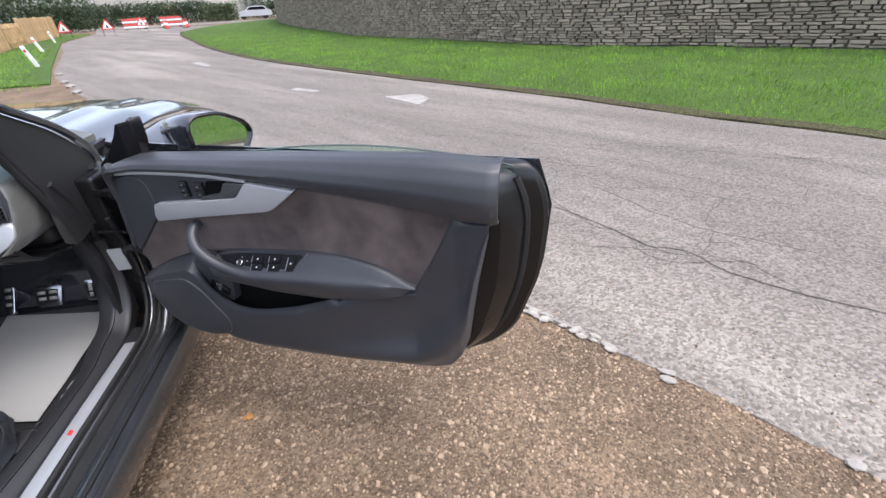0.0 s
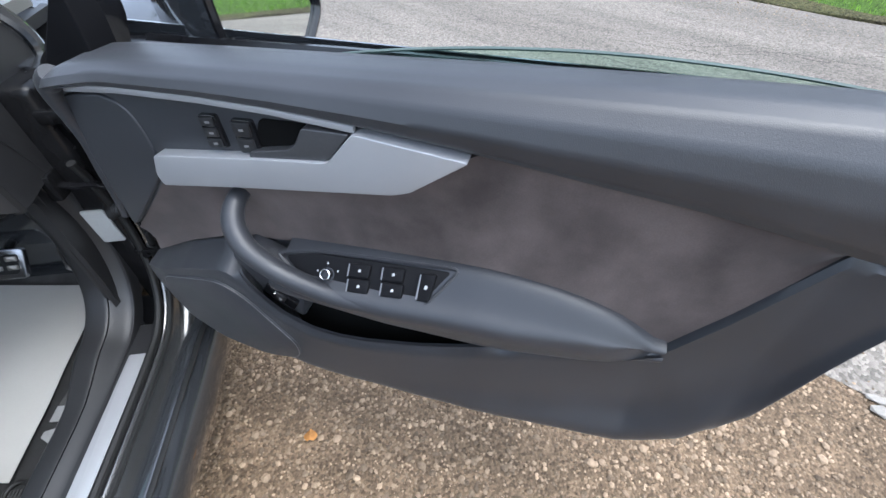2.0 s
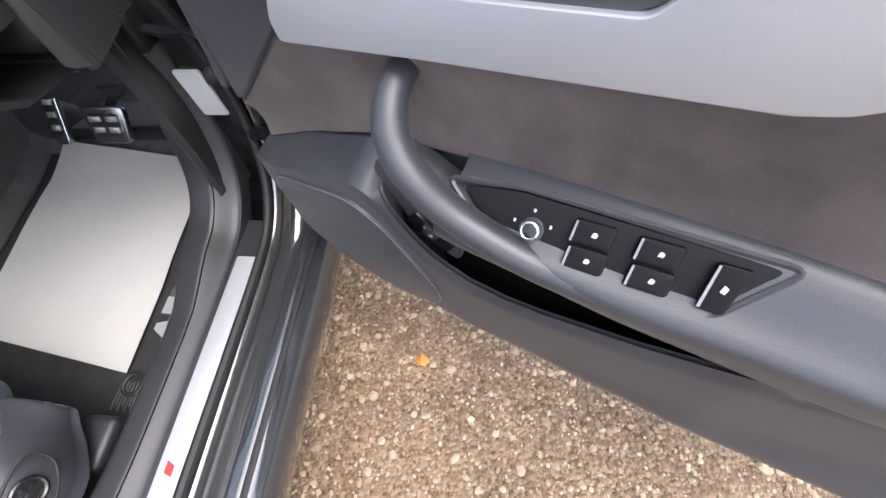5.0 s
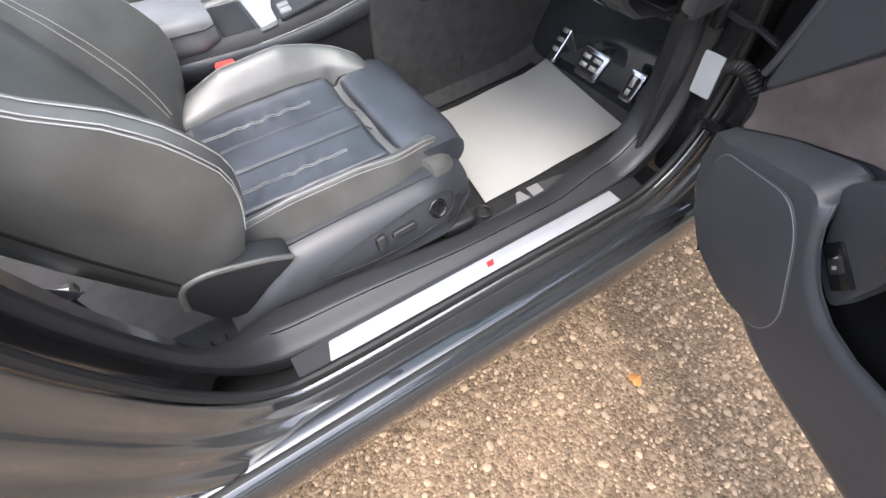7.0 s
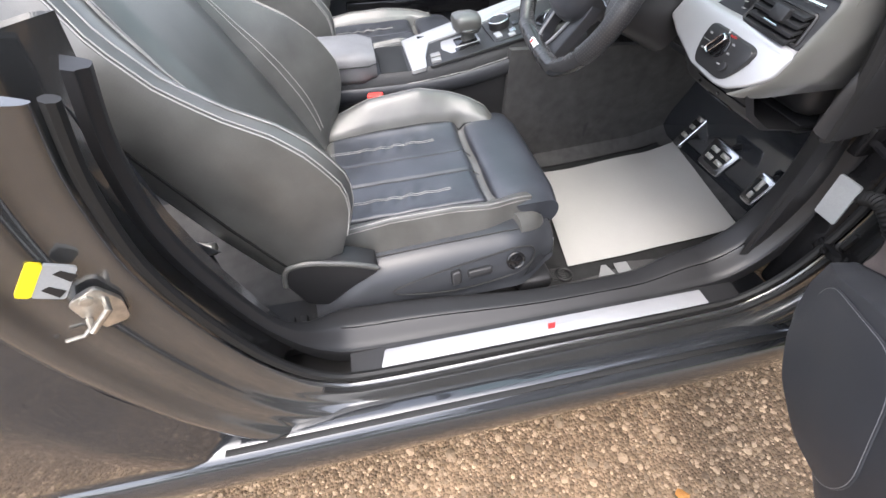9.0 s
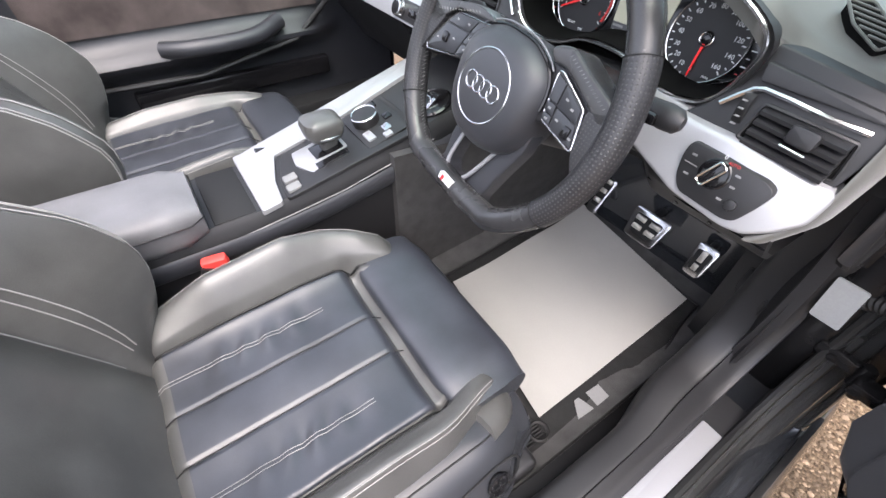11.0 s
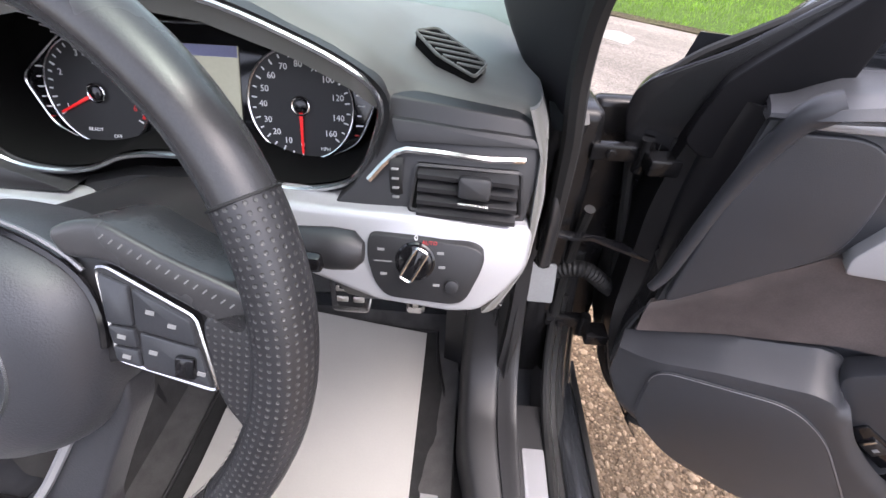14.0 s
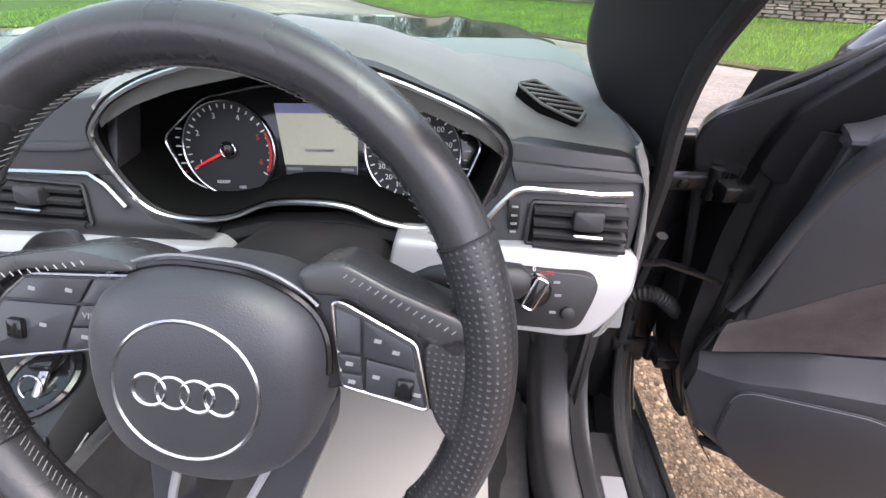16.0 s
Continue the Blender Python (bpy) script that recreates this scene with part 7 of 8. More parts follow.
rim_piece("rim_top", 31, 149, RIM_LEATHER, 0.0160, "smooth worn black leather rim")
rim_piece("rim_grip", 149, 212, PERFORATED, 0.0168, "perforated black leather grip", True)
rim_piece("rim_grip", -32, 31, PERFORATED, 0.0168, "perforated black leather grip", True)
rim_piece("rim_bottom", 212, 328, RIM_LEATHER, 0.0158, "smooth black leather lower rim")
for a in (31, 149, 212, 328):
    p, q = rim_point(radians(a)), rim_point(radians(a + 1))
    t = (q - p).normalized()
    e = t.cross(V(0, 0, 1))
    part("rim_seam", moved(tube([p + e * (0.0168 * math.cos(k)) + V(0, 0, 1) * (0.0190 * math.sin(k)) for k in (2 * math.pi * j / 20 for j in range(20))], 0.0008, 5, closed=True), W), RUBBER, wheel_)
stitches = []
for i in range(64):
    a = radians(33 + 114 * i / 63)
    p, t = rim_point(a), V(-math.sin(a), math.cos(a), 0)
    c = -p.normalized() * 0.0165
    stitches.append(tube([p + c + t * -0.0016 + V(0, 0, -0.003), p + c * 1.03 + t * 0.0016 + V(0, 0, 0.003)], 0.00035, 4))
for a0, a1 in ((-30, 30), (151, 211), (214, 262), (278, 326)):
    for i in range(30):
        a = radians(a0 + (a1 - a0) * i / 29)
        p, t = rim_point(a), V(-math.sin(a), math.cos(a), 0)
        c = -p.normalized() * 0.0170
        stitches.append(tube([p + c + t * -0.0016 + V(0, 0, -0.003), p + c * 1.03 + t * 0.0016 + V(0, 0, 0.003)], 0.00035, 4))
part("rim_stitching", moved(joined(*stitches), W), GREY_INK, wheel_, "grey cross stitching inside the rim")

def pts3(rows, w=0.0):
    return [V(x, y, w) for x, y in rows]


def with_holes(ob):
    """Lays the pin-hole pattern over a flat piece of the wheel."""
    me, back = ob.data, W.inverted()
    lay = me.uv_layers.new(name="holes")
    for p in me.polygons:
        for i in p.loop_indices:
            q = back @ me.vertices[me.loops[i].vertex_index].co
            lay.data[i].uv = (q.x / 0.0040, (q.y + 0.6 * q.z) / 0.0040)


SPOKES = {
    "spoke": ([(0.055, 0.050), (0.10, 0.052), (0.160, 0.036), (0.168, 0.0), (0.160, -0.034), (0.142, -0.0165), (0.088, -0.0095), (0.060, -0.020)],
              [(-0.030, 0.050), (-0.09, 0.050), (-0.160, 0.030), (-0.168, 0.0), (-0.162, -0.040), (-0.150, -0.0290), (-0.062, -0.0075), (-0.040, -0.015)]),
    "cuff": ([(0.056, 0.060), (0.064, 0.066), (0.082, 0.071), (0.112, 0.059), (0.157, 0.046), (0.160, 0.026), (0.150, 0.020), (0.132, 0.031), (0.084, 0.0505), (0.064, 0.048)],
             [(-0.040, 0.052), (-0.060, 0.055), (-0.080, 0.055), (-0.115, 0.046), (-0.157, 0.034), (-0.160, 0.016), (-0.148, 0.006), (-0.124, 0.027), (-0.106, 0.0405), (-0.036, 0.048)]),
    "field": ([(0.0775, 0.0450), (0.083, 0.0462), (0.1275, 0.0275), (0.1395, -0.0122), (0.1365, -0.0135), (0.0870, -0.0055)],
              [(-0.039, 0.0440), (-0.062, 0.0410), (-0.106, 0.0360), (-0.121, 0.0220), (-0.150, -0.0185), (-0.146, -0.0265), (-0.058, -0.0035)]),
    "thumb": ([(0.131, 0.030), (0.160, 0.042), (0.168, 0.010), (0.162, -0.040), (0.142, -0.016)], [(-0.125, 0.026), (-0.160, 0.036), (-0.168, 0.0), (-0.164, -0.048), (-0.152, -0.026)]),
}
WHEEL_KEYS = ([[(0.0800, 0.0432), (0.0950, 0.0388), (0.0968, 0.0172), (0.0832, 0.0172)], [(0.0970, 0.0382), (0.1258, 0.0260), (0.1292, 0.0125), (0.0985, 0.0160)],
         [(0.0836, 0.0156), (0.0970, 0.0154), (0.0985, 0.0052), (0.0856, 0.0056)], [(0.0858, 0.0040), (0.0987, 0.0036), (0.1003, -0.0060), (0.0874, -0.0040)],
         [(0.1002, 0.0144), (0.1300, 0.0106), (0.1370, -0.0108), (0.1018, -0.0064)]],
        [[(-0.042, 0.0418), (-0.062, 0.0392), (-0.071, 0.0232), (-0.050, 0.0260)], [(-0.064, 0.0390), (-0.105, 0.0342), (-0.119, 0.0200), (-0.073, 0.0230)],
         [(-0.0505, 0.0245), (-0.071, 0.0216), (-0.078, 0.0080), (-0.056, 0.0110)], [(-0.0565, 0.0095), (-0.0785, 0.0065), (-0.083, -0.0090), (-0.060, -0.0025)],
         [(-0.0735, 0.0212), (-0.120, 0.0180), (-0.147, -0.0230), (-0.086, -0.0090)]])
MARKS = ([(0.106, 0.0270), (0.117, 0.0215), (0.0908, 0.0105), (0.0930, -0.0006), (0.1070, 0.0045), (0.1320, -0.0030)], [(-0.078, 0.0305), (-0.101, 0.0285), (-0.070, 0.0020), (-0.096, 0.0060), (-0.128, -0.0040)])
for k, sx in ((0, 1), (1, -1)):
    part("spoke", slab(rounded(pts3(SPOKES["spoke"][k]), 0.010), -0.030, 0.002, W, 0.004, 3), PLASTIC, wheel_, "black spoke behind the buttons")
    with_holes(part("spoke_cuff", slab(rounded(pts3(SPOKES["cuff"][k]), 0.008), -0.032, 0.0105, W, 0.007, 4), RIM_LEATHER, wheel_, "black leather spoke cover"))
    with_holes(part("thumb_rest", slab(rounded(pts3(SPOKES["thumb"][k]), 0.010), -0.024, 0.0105, W, 0.008, 4), PERFORATED, wheel_, "perforated thumb rest"))
    cs = []
    for i in range(15):
        x, y = (0.084 + 0.0045 * i, 0.0630 - 0.0017 * i) if sx > 0 else (-0.066 - 0.0055 * i, 0.0490 - 0.0016 * i)
        cs.append(tube([V(x, y - 0.0012, 0.0106), V(x + 0.0022 * sx, y + 0.0012, 0.0106)], 0.0004, 4))
    part("cuff_stitching", moved(joined(*cs), W), GREY_INK, wheel_)
    pad = rounded(pts3(SPOKES["field"][k]), 0.004)
    part("button_field", slab(pad, 0.0, 0.007, W, 0.0015), PLASTIC, wheel_, "black button field with silver edge")
    part("field_edge", moved(tube([p + V(0, 0, 0.0065) for p in pad], 0.0012, 6, closed=True), W), CHROME, wheel_)
    for kp in WHEEL_KEYS[k]:
        part("wheel_button", slab(rounded(pts3(kp), 0.0015), 0.004, 0.0092, W, 0.0010), SATIN_TRIM, wheel_)
    rx, ry = (0.1245, 0.0000) if sx > 0 else (-0.112, 0.0020)
    part("roller", moved(box(rx - 0.0052, rx + 0.0052, ry - 0.0065, ry + 0.0065, 0.006, 0.0125, 0.002), W @ Matrix.Translation((0, 0, 0))), GLOSS, wheel_)
    for x, y in MARKS[k]:
        part("button_symbol", slab([(x - 0.0022, y - 0.0010), (x + 0.0020, y - 0.0013), (x + 0.0024, y + 0.0009), (x - 0.0018, y + 0.0013)], 0.0091, 0.0096, W, 0), GREY_INK, wheel_)
LOWER = ([(0.038, -0.045), (0.046, -0.062), (0.022, -0.118), (0.008, -0.141), (-0.006, -0.145), (-0.006, -0.158), (0.052, -0.158), (0.050, -0.140), (0.060, -0.104), (0.076, -0.055), (0.076, -0.030)],
         [(-0.044, -0.050), (-0.020, -0.064), (-0.0245, -0.088), (-0.0300, -0.133), (-0.020, -0.146), (-0.006, -0.145), (-0.006, -0.158), (-0.068, -0.158), (-0.046, -0.134), (-0.048, -0.100)])
for low in LOWER:
    part("lower_spoke", slab(rounded(pts3(low), 0.006), -0.032, -0.010, W, 0.004, 3), PANEL_LEATHER, wheel_, "black lower spoke")
u_line = spline([V(-0.018, -0.058, -0.009), V(-0.0245, -0.088, -0.008), V(-0.0305, -0.131, -0.007), V(-0.020, -0.1455, -0.006), V(-0.004, -0.1450, -0.006), V(0.009, -0.1390, -0.006), V(0.023, -0.117, -0.007), V(0.049, -0.056, -0.009)], 5)
part("lower_bezel", moved(tube(u_line, 0.0030, 6), W), SILVER, wheel_, "silver lower spoke trim")
paddle = [V(0.095, 0.030, 0), V(0.112, 0.056, 0), V(0.138, 0.050, 0), V(0.152, 0.034, 0), V(0.150, 0.018, 0), V(0.110, 0.018, 0)]
part("shift_paddle", slab(rounded(paddle, 0.008), -0.034, -0.028, W, 0.002), PLASTIC, wheel_, "black shift paddle")
part("shift_paddle", slab(rounded([V(-p.x, p.y, 0) for p in paddle], 0.008), -0.034, -0.028, W, 0.002), PLASTIC, wheel_, "black shift paddle")
letters("+", 0.010, W @ Matrix.Translation((0.141, 0.038, -0.0277)), GREY_INK, wheel_, "paddle_sign")
part("trim_badge", slab(rounded([V(-0.014, -0.005, 0), V(0.014, -0.005, 0), V(0.014, 0.005, 0), V(-0.014, 0.005, 0)], 0.001), 0.012, 0.0185, W @ Matrix.Translation((0.004, -0.145, 0)), 0.001), WHITE_INK, wheel_, "small white and red badge")
part("badge_red", slab([(-0.009, -0.004), (-0.004, -0.004), (-0.002, 0.004), (-0.007, 0.004)], 0.018, 0.0192, W @ Matrix.Translation((0.004, -0.145, 0)), 0), RED_INK, wheel_)
part("badge_ring", ring(0.0425, 0.0014, W @ Matrix.Translation(HUB), 48, 0.0265), CHROME, wheel_, "silver ring on the hub")
part("badge_disc", disc(0.0415, 0.020, 0.0272, W @ Matrix.Translation(HUB), 48, 0.002), PANEL_LEATHER, wheel_)
for i in range(4):
    part("badge_loop", ring(0.0096, 0.0014, W @ Matrix.Translation((HUB.x - 0.0195 + 0.0138 * i, HUB.y, 0)), 32, 0.0285), CHROME, wheel_)
part("hub_gap", moved(tube([V(HUB.x + (p.x - HUB.x) * 1.01, HUB.y + (p.y - HUB.y) * 1.01, 0.005) for p in hub_out[2:26]], 0.0022, 6), W), GLOSS, wheel_)
part("hub_arc", moved(tube([V(HUB.x + (p.x - HUB.x) * 1.045, HUB.y + (p.y - HUB.y) * 1.045 + 0.002, 0.004) for p in hub_out[4:21]], 0.0013, 6), W), DULL_SILVER, wheel_)

# column shroud and stalks
shroud = []
for i in range(12):
    t = i / 11
    w, h = 0.058 + 0.022 * t, 0.050 + 0.014 * t
    shroud.append([W0 @ V(w * (abs(c) ** 0.6) * (1 if c > 0 else -1), -0.012 + h * (abs(s) ** 0.6) * (1 if s > 0 else -1), -0.045 - 0.16 * t) for c, s in ((math.cos(a), math.sin(a)) for a in (2 * math.pi * k / 24 for k in range(24)))])
part("column_shroud", loft(shroud), PLASTIC, car, "black steering column shroud")
part("shroud_gaiter", tube([V(0.28, 0.325, 0.838), V(0.33, 0.328, 0.850), V(0.40, 0.328, 0.853), V(0.46, 0.326, 0.846), V(0.50, 0.322, 0.836)], 0.014, 8), RUBBER, car)
stalk_r = part("wiper_stalk", loft([[W0 @ V(x, yy + b, zz + a) for a, b in ((0.5 * hh * math.cos(q), 0.5 * hh * math.sin(q) * 1.3) for q in (2 * math.pi * j / 14 for j in range(14)))] for x, yy, zz, hh in ((0.05, 0.000, -0.080, 0.009), (0.10, 0.020, -0.070, 0.010), (0.130, 0.034, -0.060, 0.013), (0.150, 0.036, -0.057, 0.018), (0.180, 0.036, -0.054, 0.021), (0.194, 0.036, -0.053, 0.019), (0.200, 0.036, -0.052, 0.010))]), PLASTIC, car, "black wiper stalk")
part("stalk_slider", box(0.540, 0.562, 0.168, 0.180, 0.890, 0.902, 0.003), GLOSS, stalk_r)
stalk_l = part("indicator_stalk", loft([[W0 @ V(x, yy + b, zz + a) for a, b in ((0.5 * hh * math.cos(q), 0.5 * hh * math.sin(q) * 1.2) for q in (2 * math.pi * j / 14 for j in range(14)))] for x, yy, zz, hh in ((-0.07, 0.004, -0.08, 0.024), (-0.11, 0.012, -0.082, 0.030), (-0.15, 0.016, -0.080, 0.034), (-0.185, 0.014, -0.076, 0.030), (-0.20, 0.012, -0.074, 0.018))]), PLASTIC, car, "black indicator stalk")
for x in (-0.178, -0.155):
    part("stalk_symbol", slab([(-0.006, -0.002), (0.006, -0.002), (0.006, 0.002), (-0.006, 0.002)], 0.0, 0.0008, W0 @ Matrix.Translation((x, 0.016, -0.0595)), 0), GREY_INK, stalk_l)
letters("VIEW", 0.0055, W @ Matrix.Translation((-0.0640, 0.0160, 0.0095)), GREY_INK, wheel_, "button_word")


# ---- footwell, pedals, mats, far door ----
def floor_at(u, v):
    x, y = 0.13 + 0.53 * u, -1.05 + 1.87 * v
    z = lerp([-1.05, 0.1, 0.55, 0.66, 0.72, 0.82], [0.275, 0.275, 0.305, 0.33, 0.40, 0.62], y)
    return V(x, y, z + 0.02 * smooth01((u - 0.92) / 0.08) + 0.02 * smooth01((0.05 - u) / 0.05))


part("carpet", sheet(floor_at, 16, 48, 0.02, (0, 0, -1)), CARPET, car, "black carpet")
part("carpet", sheet(lambda u, v: (lambda p: V(-p.x, p.y, p.z))(floor_at(u, v)), 16, 40, 0.02, (0, 0, -1)), CARPET, car, "black carpet")
part("tunnel_carpet", sheet(lambda u, v: (0.130 + 0.075 * smooth01((v - 0.2) / 0.6) * u, 0.10 + 0.70 * u, 0.28 + 0.36 * v), 14, 10, 0.02, (-1, 0, 0)), CARPET, car)
part("bulkhead", box(-0.70, 0.72, 0.80, 0.84, 0.30, 0.92, 0.01), CARPET, car)
part("footwell_shade", box(0.15, 0.68, 0.44, 0.80, 0.68, 0.70, 0.006), PLASTIC, car)


def pedal(name, cx, cy, cz, w, h, tilt, bars, label):
    m = basis(V(cx, cy, cz), V(1, 0, 0), V(0, math.sin(tilt), math.cos(tilt)), V(0, -math.cos(tilt), math.sin(tilt)))
    ob = part(name, slab(rounded([V(-w / 2, h / 2, 0), V(w / 2, h / 2, 0), V(w * 0.40, -h / 2, 0), V(-w * 0.40, -h / 2, 0)], 0.012), -0.008, 0.004, m, 0.003), CHROME, car, label)
    part("pedal_pad", slab(rounded([V(-w * 0.36, h * 0.32, 0), V(w * 0.36, h * 0.32, 0), V(w * 0.28, -h * 0.32, 0), V(-w * 0.28, -h * 0.32, 0)], 0.008), 0.002, 0.0055, m, 0.001), RUBBER, ob)
    for x, y, bw, bh in bars:
        part("pedal_stud", slab(rounded([V(x - bw, y - bh, 0), V(x + bw, y - bh, 0), V(x + bw, y + bh, 0), V(x - bw, y + bh, 0)], 0.002), 0.004, 0.009, m, 0.0015), STEEL, ob)
    part("pedal_arm", tube([m @ V(0, h * 0.3, -0.008), m @ V(0, h * 0.9, -0.06), m @ V(0, h * 2.2, -0.10)], 0.010, 8), PLASTIC, ob)


pedal("brake_pedal", 0.425, 0.605, 0.432, 0.098, 0.076, radians(28), [(-0.019, 0.014, 0.013, 0.006), (0.019, 0.014, 0.013, 0.006), (-0.017, -0.008, 0.012, 0.006), (0.017, -0.008, 0.012, 0.006)], "bright steel brake pedal with rubber pads")
pedal("accelerator_pedal", 0.560, 0.620, 0.428, 0.050, 0.078, radians(24), [(0, 0.012, 0.006, 0.014), (0, -0.016, 0.006, 0.008)], "bright steel accelerator pedal")
pedal("foot_rest", 0.268, 0.640, 0.418, 0.040, 0.115, radians(34), [(0, 0.034, 0.010, 0.006), (0, 0.008, 0.010, 0.006), (0, -0.020, 0.010, 0.006)], "bright steel foot rest")

# driver's mat with a pale mark, and the paper sheet on it
def mat_at(u, v):
    x, y = 0.185 + 0.475 * u, 0.055 + 0.56 * v
    return V(x - 0.05 * smooth01((v - 0.5) / 0.5) * smooth01((u - 0.7) / 0.3), y, lerp([0.05, 0.3, 0.55, 0.62], [0.279, 0.289, 0.310, 0.325], y) + 0.001 * noise.noise(V(x * 20, y * 20, 1)))


floor_mat = part("floor_mat", sheet(mat_at, 24, 28, 0.006, (0, 0, -1)), MAT_BLACK)
tagged(floor_mat, "black carpet driver mat with a pale printed mark", "floor mat")
part("mat_binding", tube([mat_at(u, v) + V(0, 0, 0.001) for u, v in [(0.01 * i * 100 / 24, 0) for i in range(25)] + [(1, i / 24) for i in range(1, 25)] + [(1 - i / 24, 1) for i in range(1, 25)] + [(0, 1 - i / 24) for i in range(1, 24)]], 0.0035, 6, closed=True), RUBBER, floor_mat)
MM = basis(V(0.623, 0.245, 0.2925), V(0.05, 0.995, 0.05).normalized(), V(-0.99, 0.05, 0).normalized(), V(0, -0.05, 0.99))
for shape in ([(-0.045, -0.016), (-0.004, -0.016), (-0.014, 0.016), (-0.026, 0.016)], [(0.006, -0.016), (0.040, -0.016), (0.040, 0.016), (0.006, 0.016)]):
    part("pale_mark", slab(shape, 0.0, 0.0015, MM, 0), GREY_INK, floor_mat)
for i in range(7):
    part("mat_rib", tube([V(0.585 + 0.006 * i, 0.075 + 0.008 * (i % 2), 0.284), V(0.587 + 0.006 * i, 0.125, 0.287)], 0.0022, 5), RUBBER, floor_mat)
part("mat_stud", moved(ring(0.018, 0.004, None, 24), Matrix.Translation((0.610, 0.120, 0.288))), RUBBER, floor_mat)


def paper_at(u, v):
    a = V(0.222, 0.192, 0).lerp(V(0.221, 0.642, 0), v)
    b = V(0.592, 0.137, 0).lerp(V(0.586, 0.602, 0), v)
    p = a.lerp(b, u)
    z = lerp([0.05, 0.3, 0.55, 0.62, 0.66], [0.290, 0.2975, 0.3185, 0.3335, 0.345], p.y)
    return V(p.x, p.y, z + 0.004 * noise.noise(V(p.x * 6, p.y * 6, 3)) + 0.006 * max(0, v - 0.8) * 5 * (1 - u) + 0.003)


paper = part("paper_mat", sheet(paper_at, 24, 28, 0.0008, (0, 0, -1)), PAPER)
tagged(paper, "plain off-white paper sheet protecting the driver mat", "paper sheet")
keys = thing("key_bunch", "silver car key with metal ring in the cup holder", "keys")
part("key_blade", slab(rounded([V(-0.006, -0.03, 0), V(0.006, -0.03, 0), V(0.006, 0.012, 0), V(-0.006, 0.012, 0)], 0.002), 0, 0.004, basis(V(0.06, 0.235, 0.690), V(1, 0, 0.1).normalized(), V(0, 0.8, 0.6), V(0, -0.6, 0.8)), 0.001), CHROME, keys)
part("key_ring", ring(0.014, 0.0014, basis(V(0.055, 0.222, 0.690), V(1, 0, 0), V(0, 0.5, 0.86), V(0, -0.86, 0.5)), 24), CHROME, keys)
part("key_fob", box(0.04, 0.072, 0.238, 0.27, 0.694, 0.708, 0.006), GLOSS, keys)

# passenger door, closed
def far_door(u, v):
    y, z = -0.66 + 1.22 * u, 0.30 + 0.64 * v
    arm = 0.055 * math.exp(-((z - (0.60 + 0.02 * u)) / 0.035) ** 2) * smooth01((0.86 - u) / 0.12)
    return V(-0.735 + arm - 0.02 * v, y, z)


fd = part("passenger_door", sheet(far_door, 40, 50, 0.05, (-1, 0, 0)), PANEL_LEATHER, car, "closed passenger door with black panel")
part("door_suede", sheet(lambda u, v: (-0.742 + 0.004, -0.45 + 0.75 * u, 0.68 + 0.16 * v), 10, 6, 0.004, (-1, 0, 0)), SUEDE, fd)
part("door_pocket", box(-0.735, -0.700, -0.30, 0.30, 0.47, 0.53, 0.01), GLOSS, fd)
part("door_trim", tube([V(-0.700, -0.55, 0.560), V(-0.695, -0.1, 0.548), V(-0.70, 0.20, 0.60), V(-0.71, 0.36, 0.72)], 0.008, 8), PLASTIC, fd)
part("door_grip", tube(spline([V(-0.71, -0.18, 0.63), V(-0.665, -0.10, 0.635), V(-0.66, 0.06, 0.64), V(-0.705, 0.16, 0.66)], 5), 0.024, 10), PANEL_LEATHER, fd)
part("left_sill_trim", box(-0.80, -0.66, -0.6, 0.5, 0.26, 0.40, 0.02), PLASTIC, car)
part("left_flank", sheet(lambda u, v: (-0.88 - 0.03 * math.sin(math.pi * v), -2.2 + 2.85 * u, 0.20 + 0.74 * v), 30, 14, 0.02, (1, 0, 0)), PAINT, car)


# ---- things beyond the lane ----
WOOD = mat("new_fence_timber", (0.42, 0.27, 0.13), 0.8, vary=0.25, scale=4, fine=0.15, fine_scale=60, bump=0.2, depth=0.002, per_object=0.18)
SIGN_RED, SIGN_WHITE = mat("sign_red", (0.6, 0.05, 0.04), 0.5, vary=0.05, bump=0), mat("sign_white", (0.75, 0.75, 0.72), 0.5, vary=0.05, bump=0)
BARRIER = mat("barrier_red_plastic", (0.6, 0.07, 0.06), 0.5, vary=0.1, bump=0)
BARK = mat("bark", (0.09, 0.075, 0.06), 0.9, vary=0.3, scale=6, fine_scale=40, bump=0.5, depth=0.01)
LEAF = mat("dark_leaves", (0.035, 0.055, 0.022), 0.6, vary=0.3, scale=2, fine=0.2, fine_scale=30, bump=0, per_object=0.45, specular=0.3)
LIGHT_LEAF = mat("grey_green_leaves", (0.075, 0.095, 0.045), 0.6, vary=0.3, scale=2, fine=0.2, fine_scale=30, bump=0, per_object=0.45, specular=0.3)


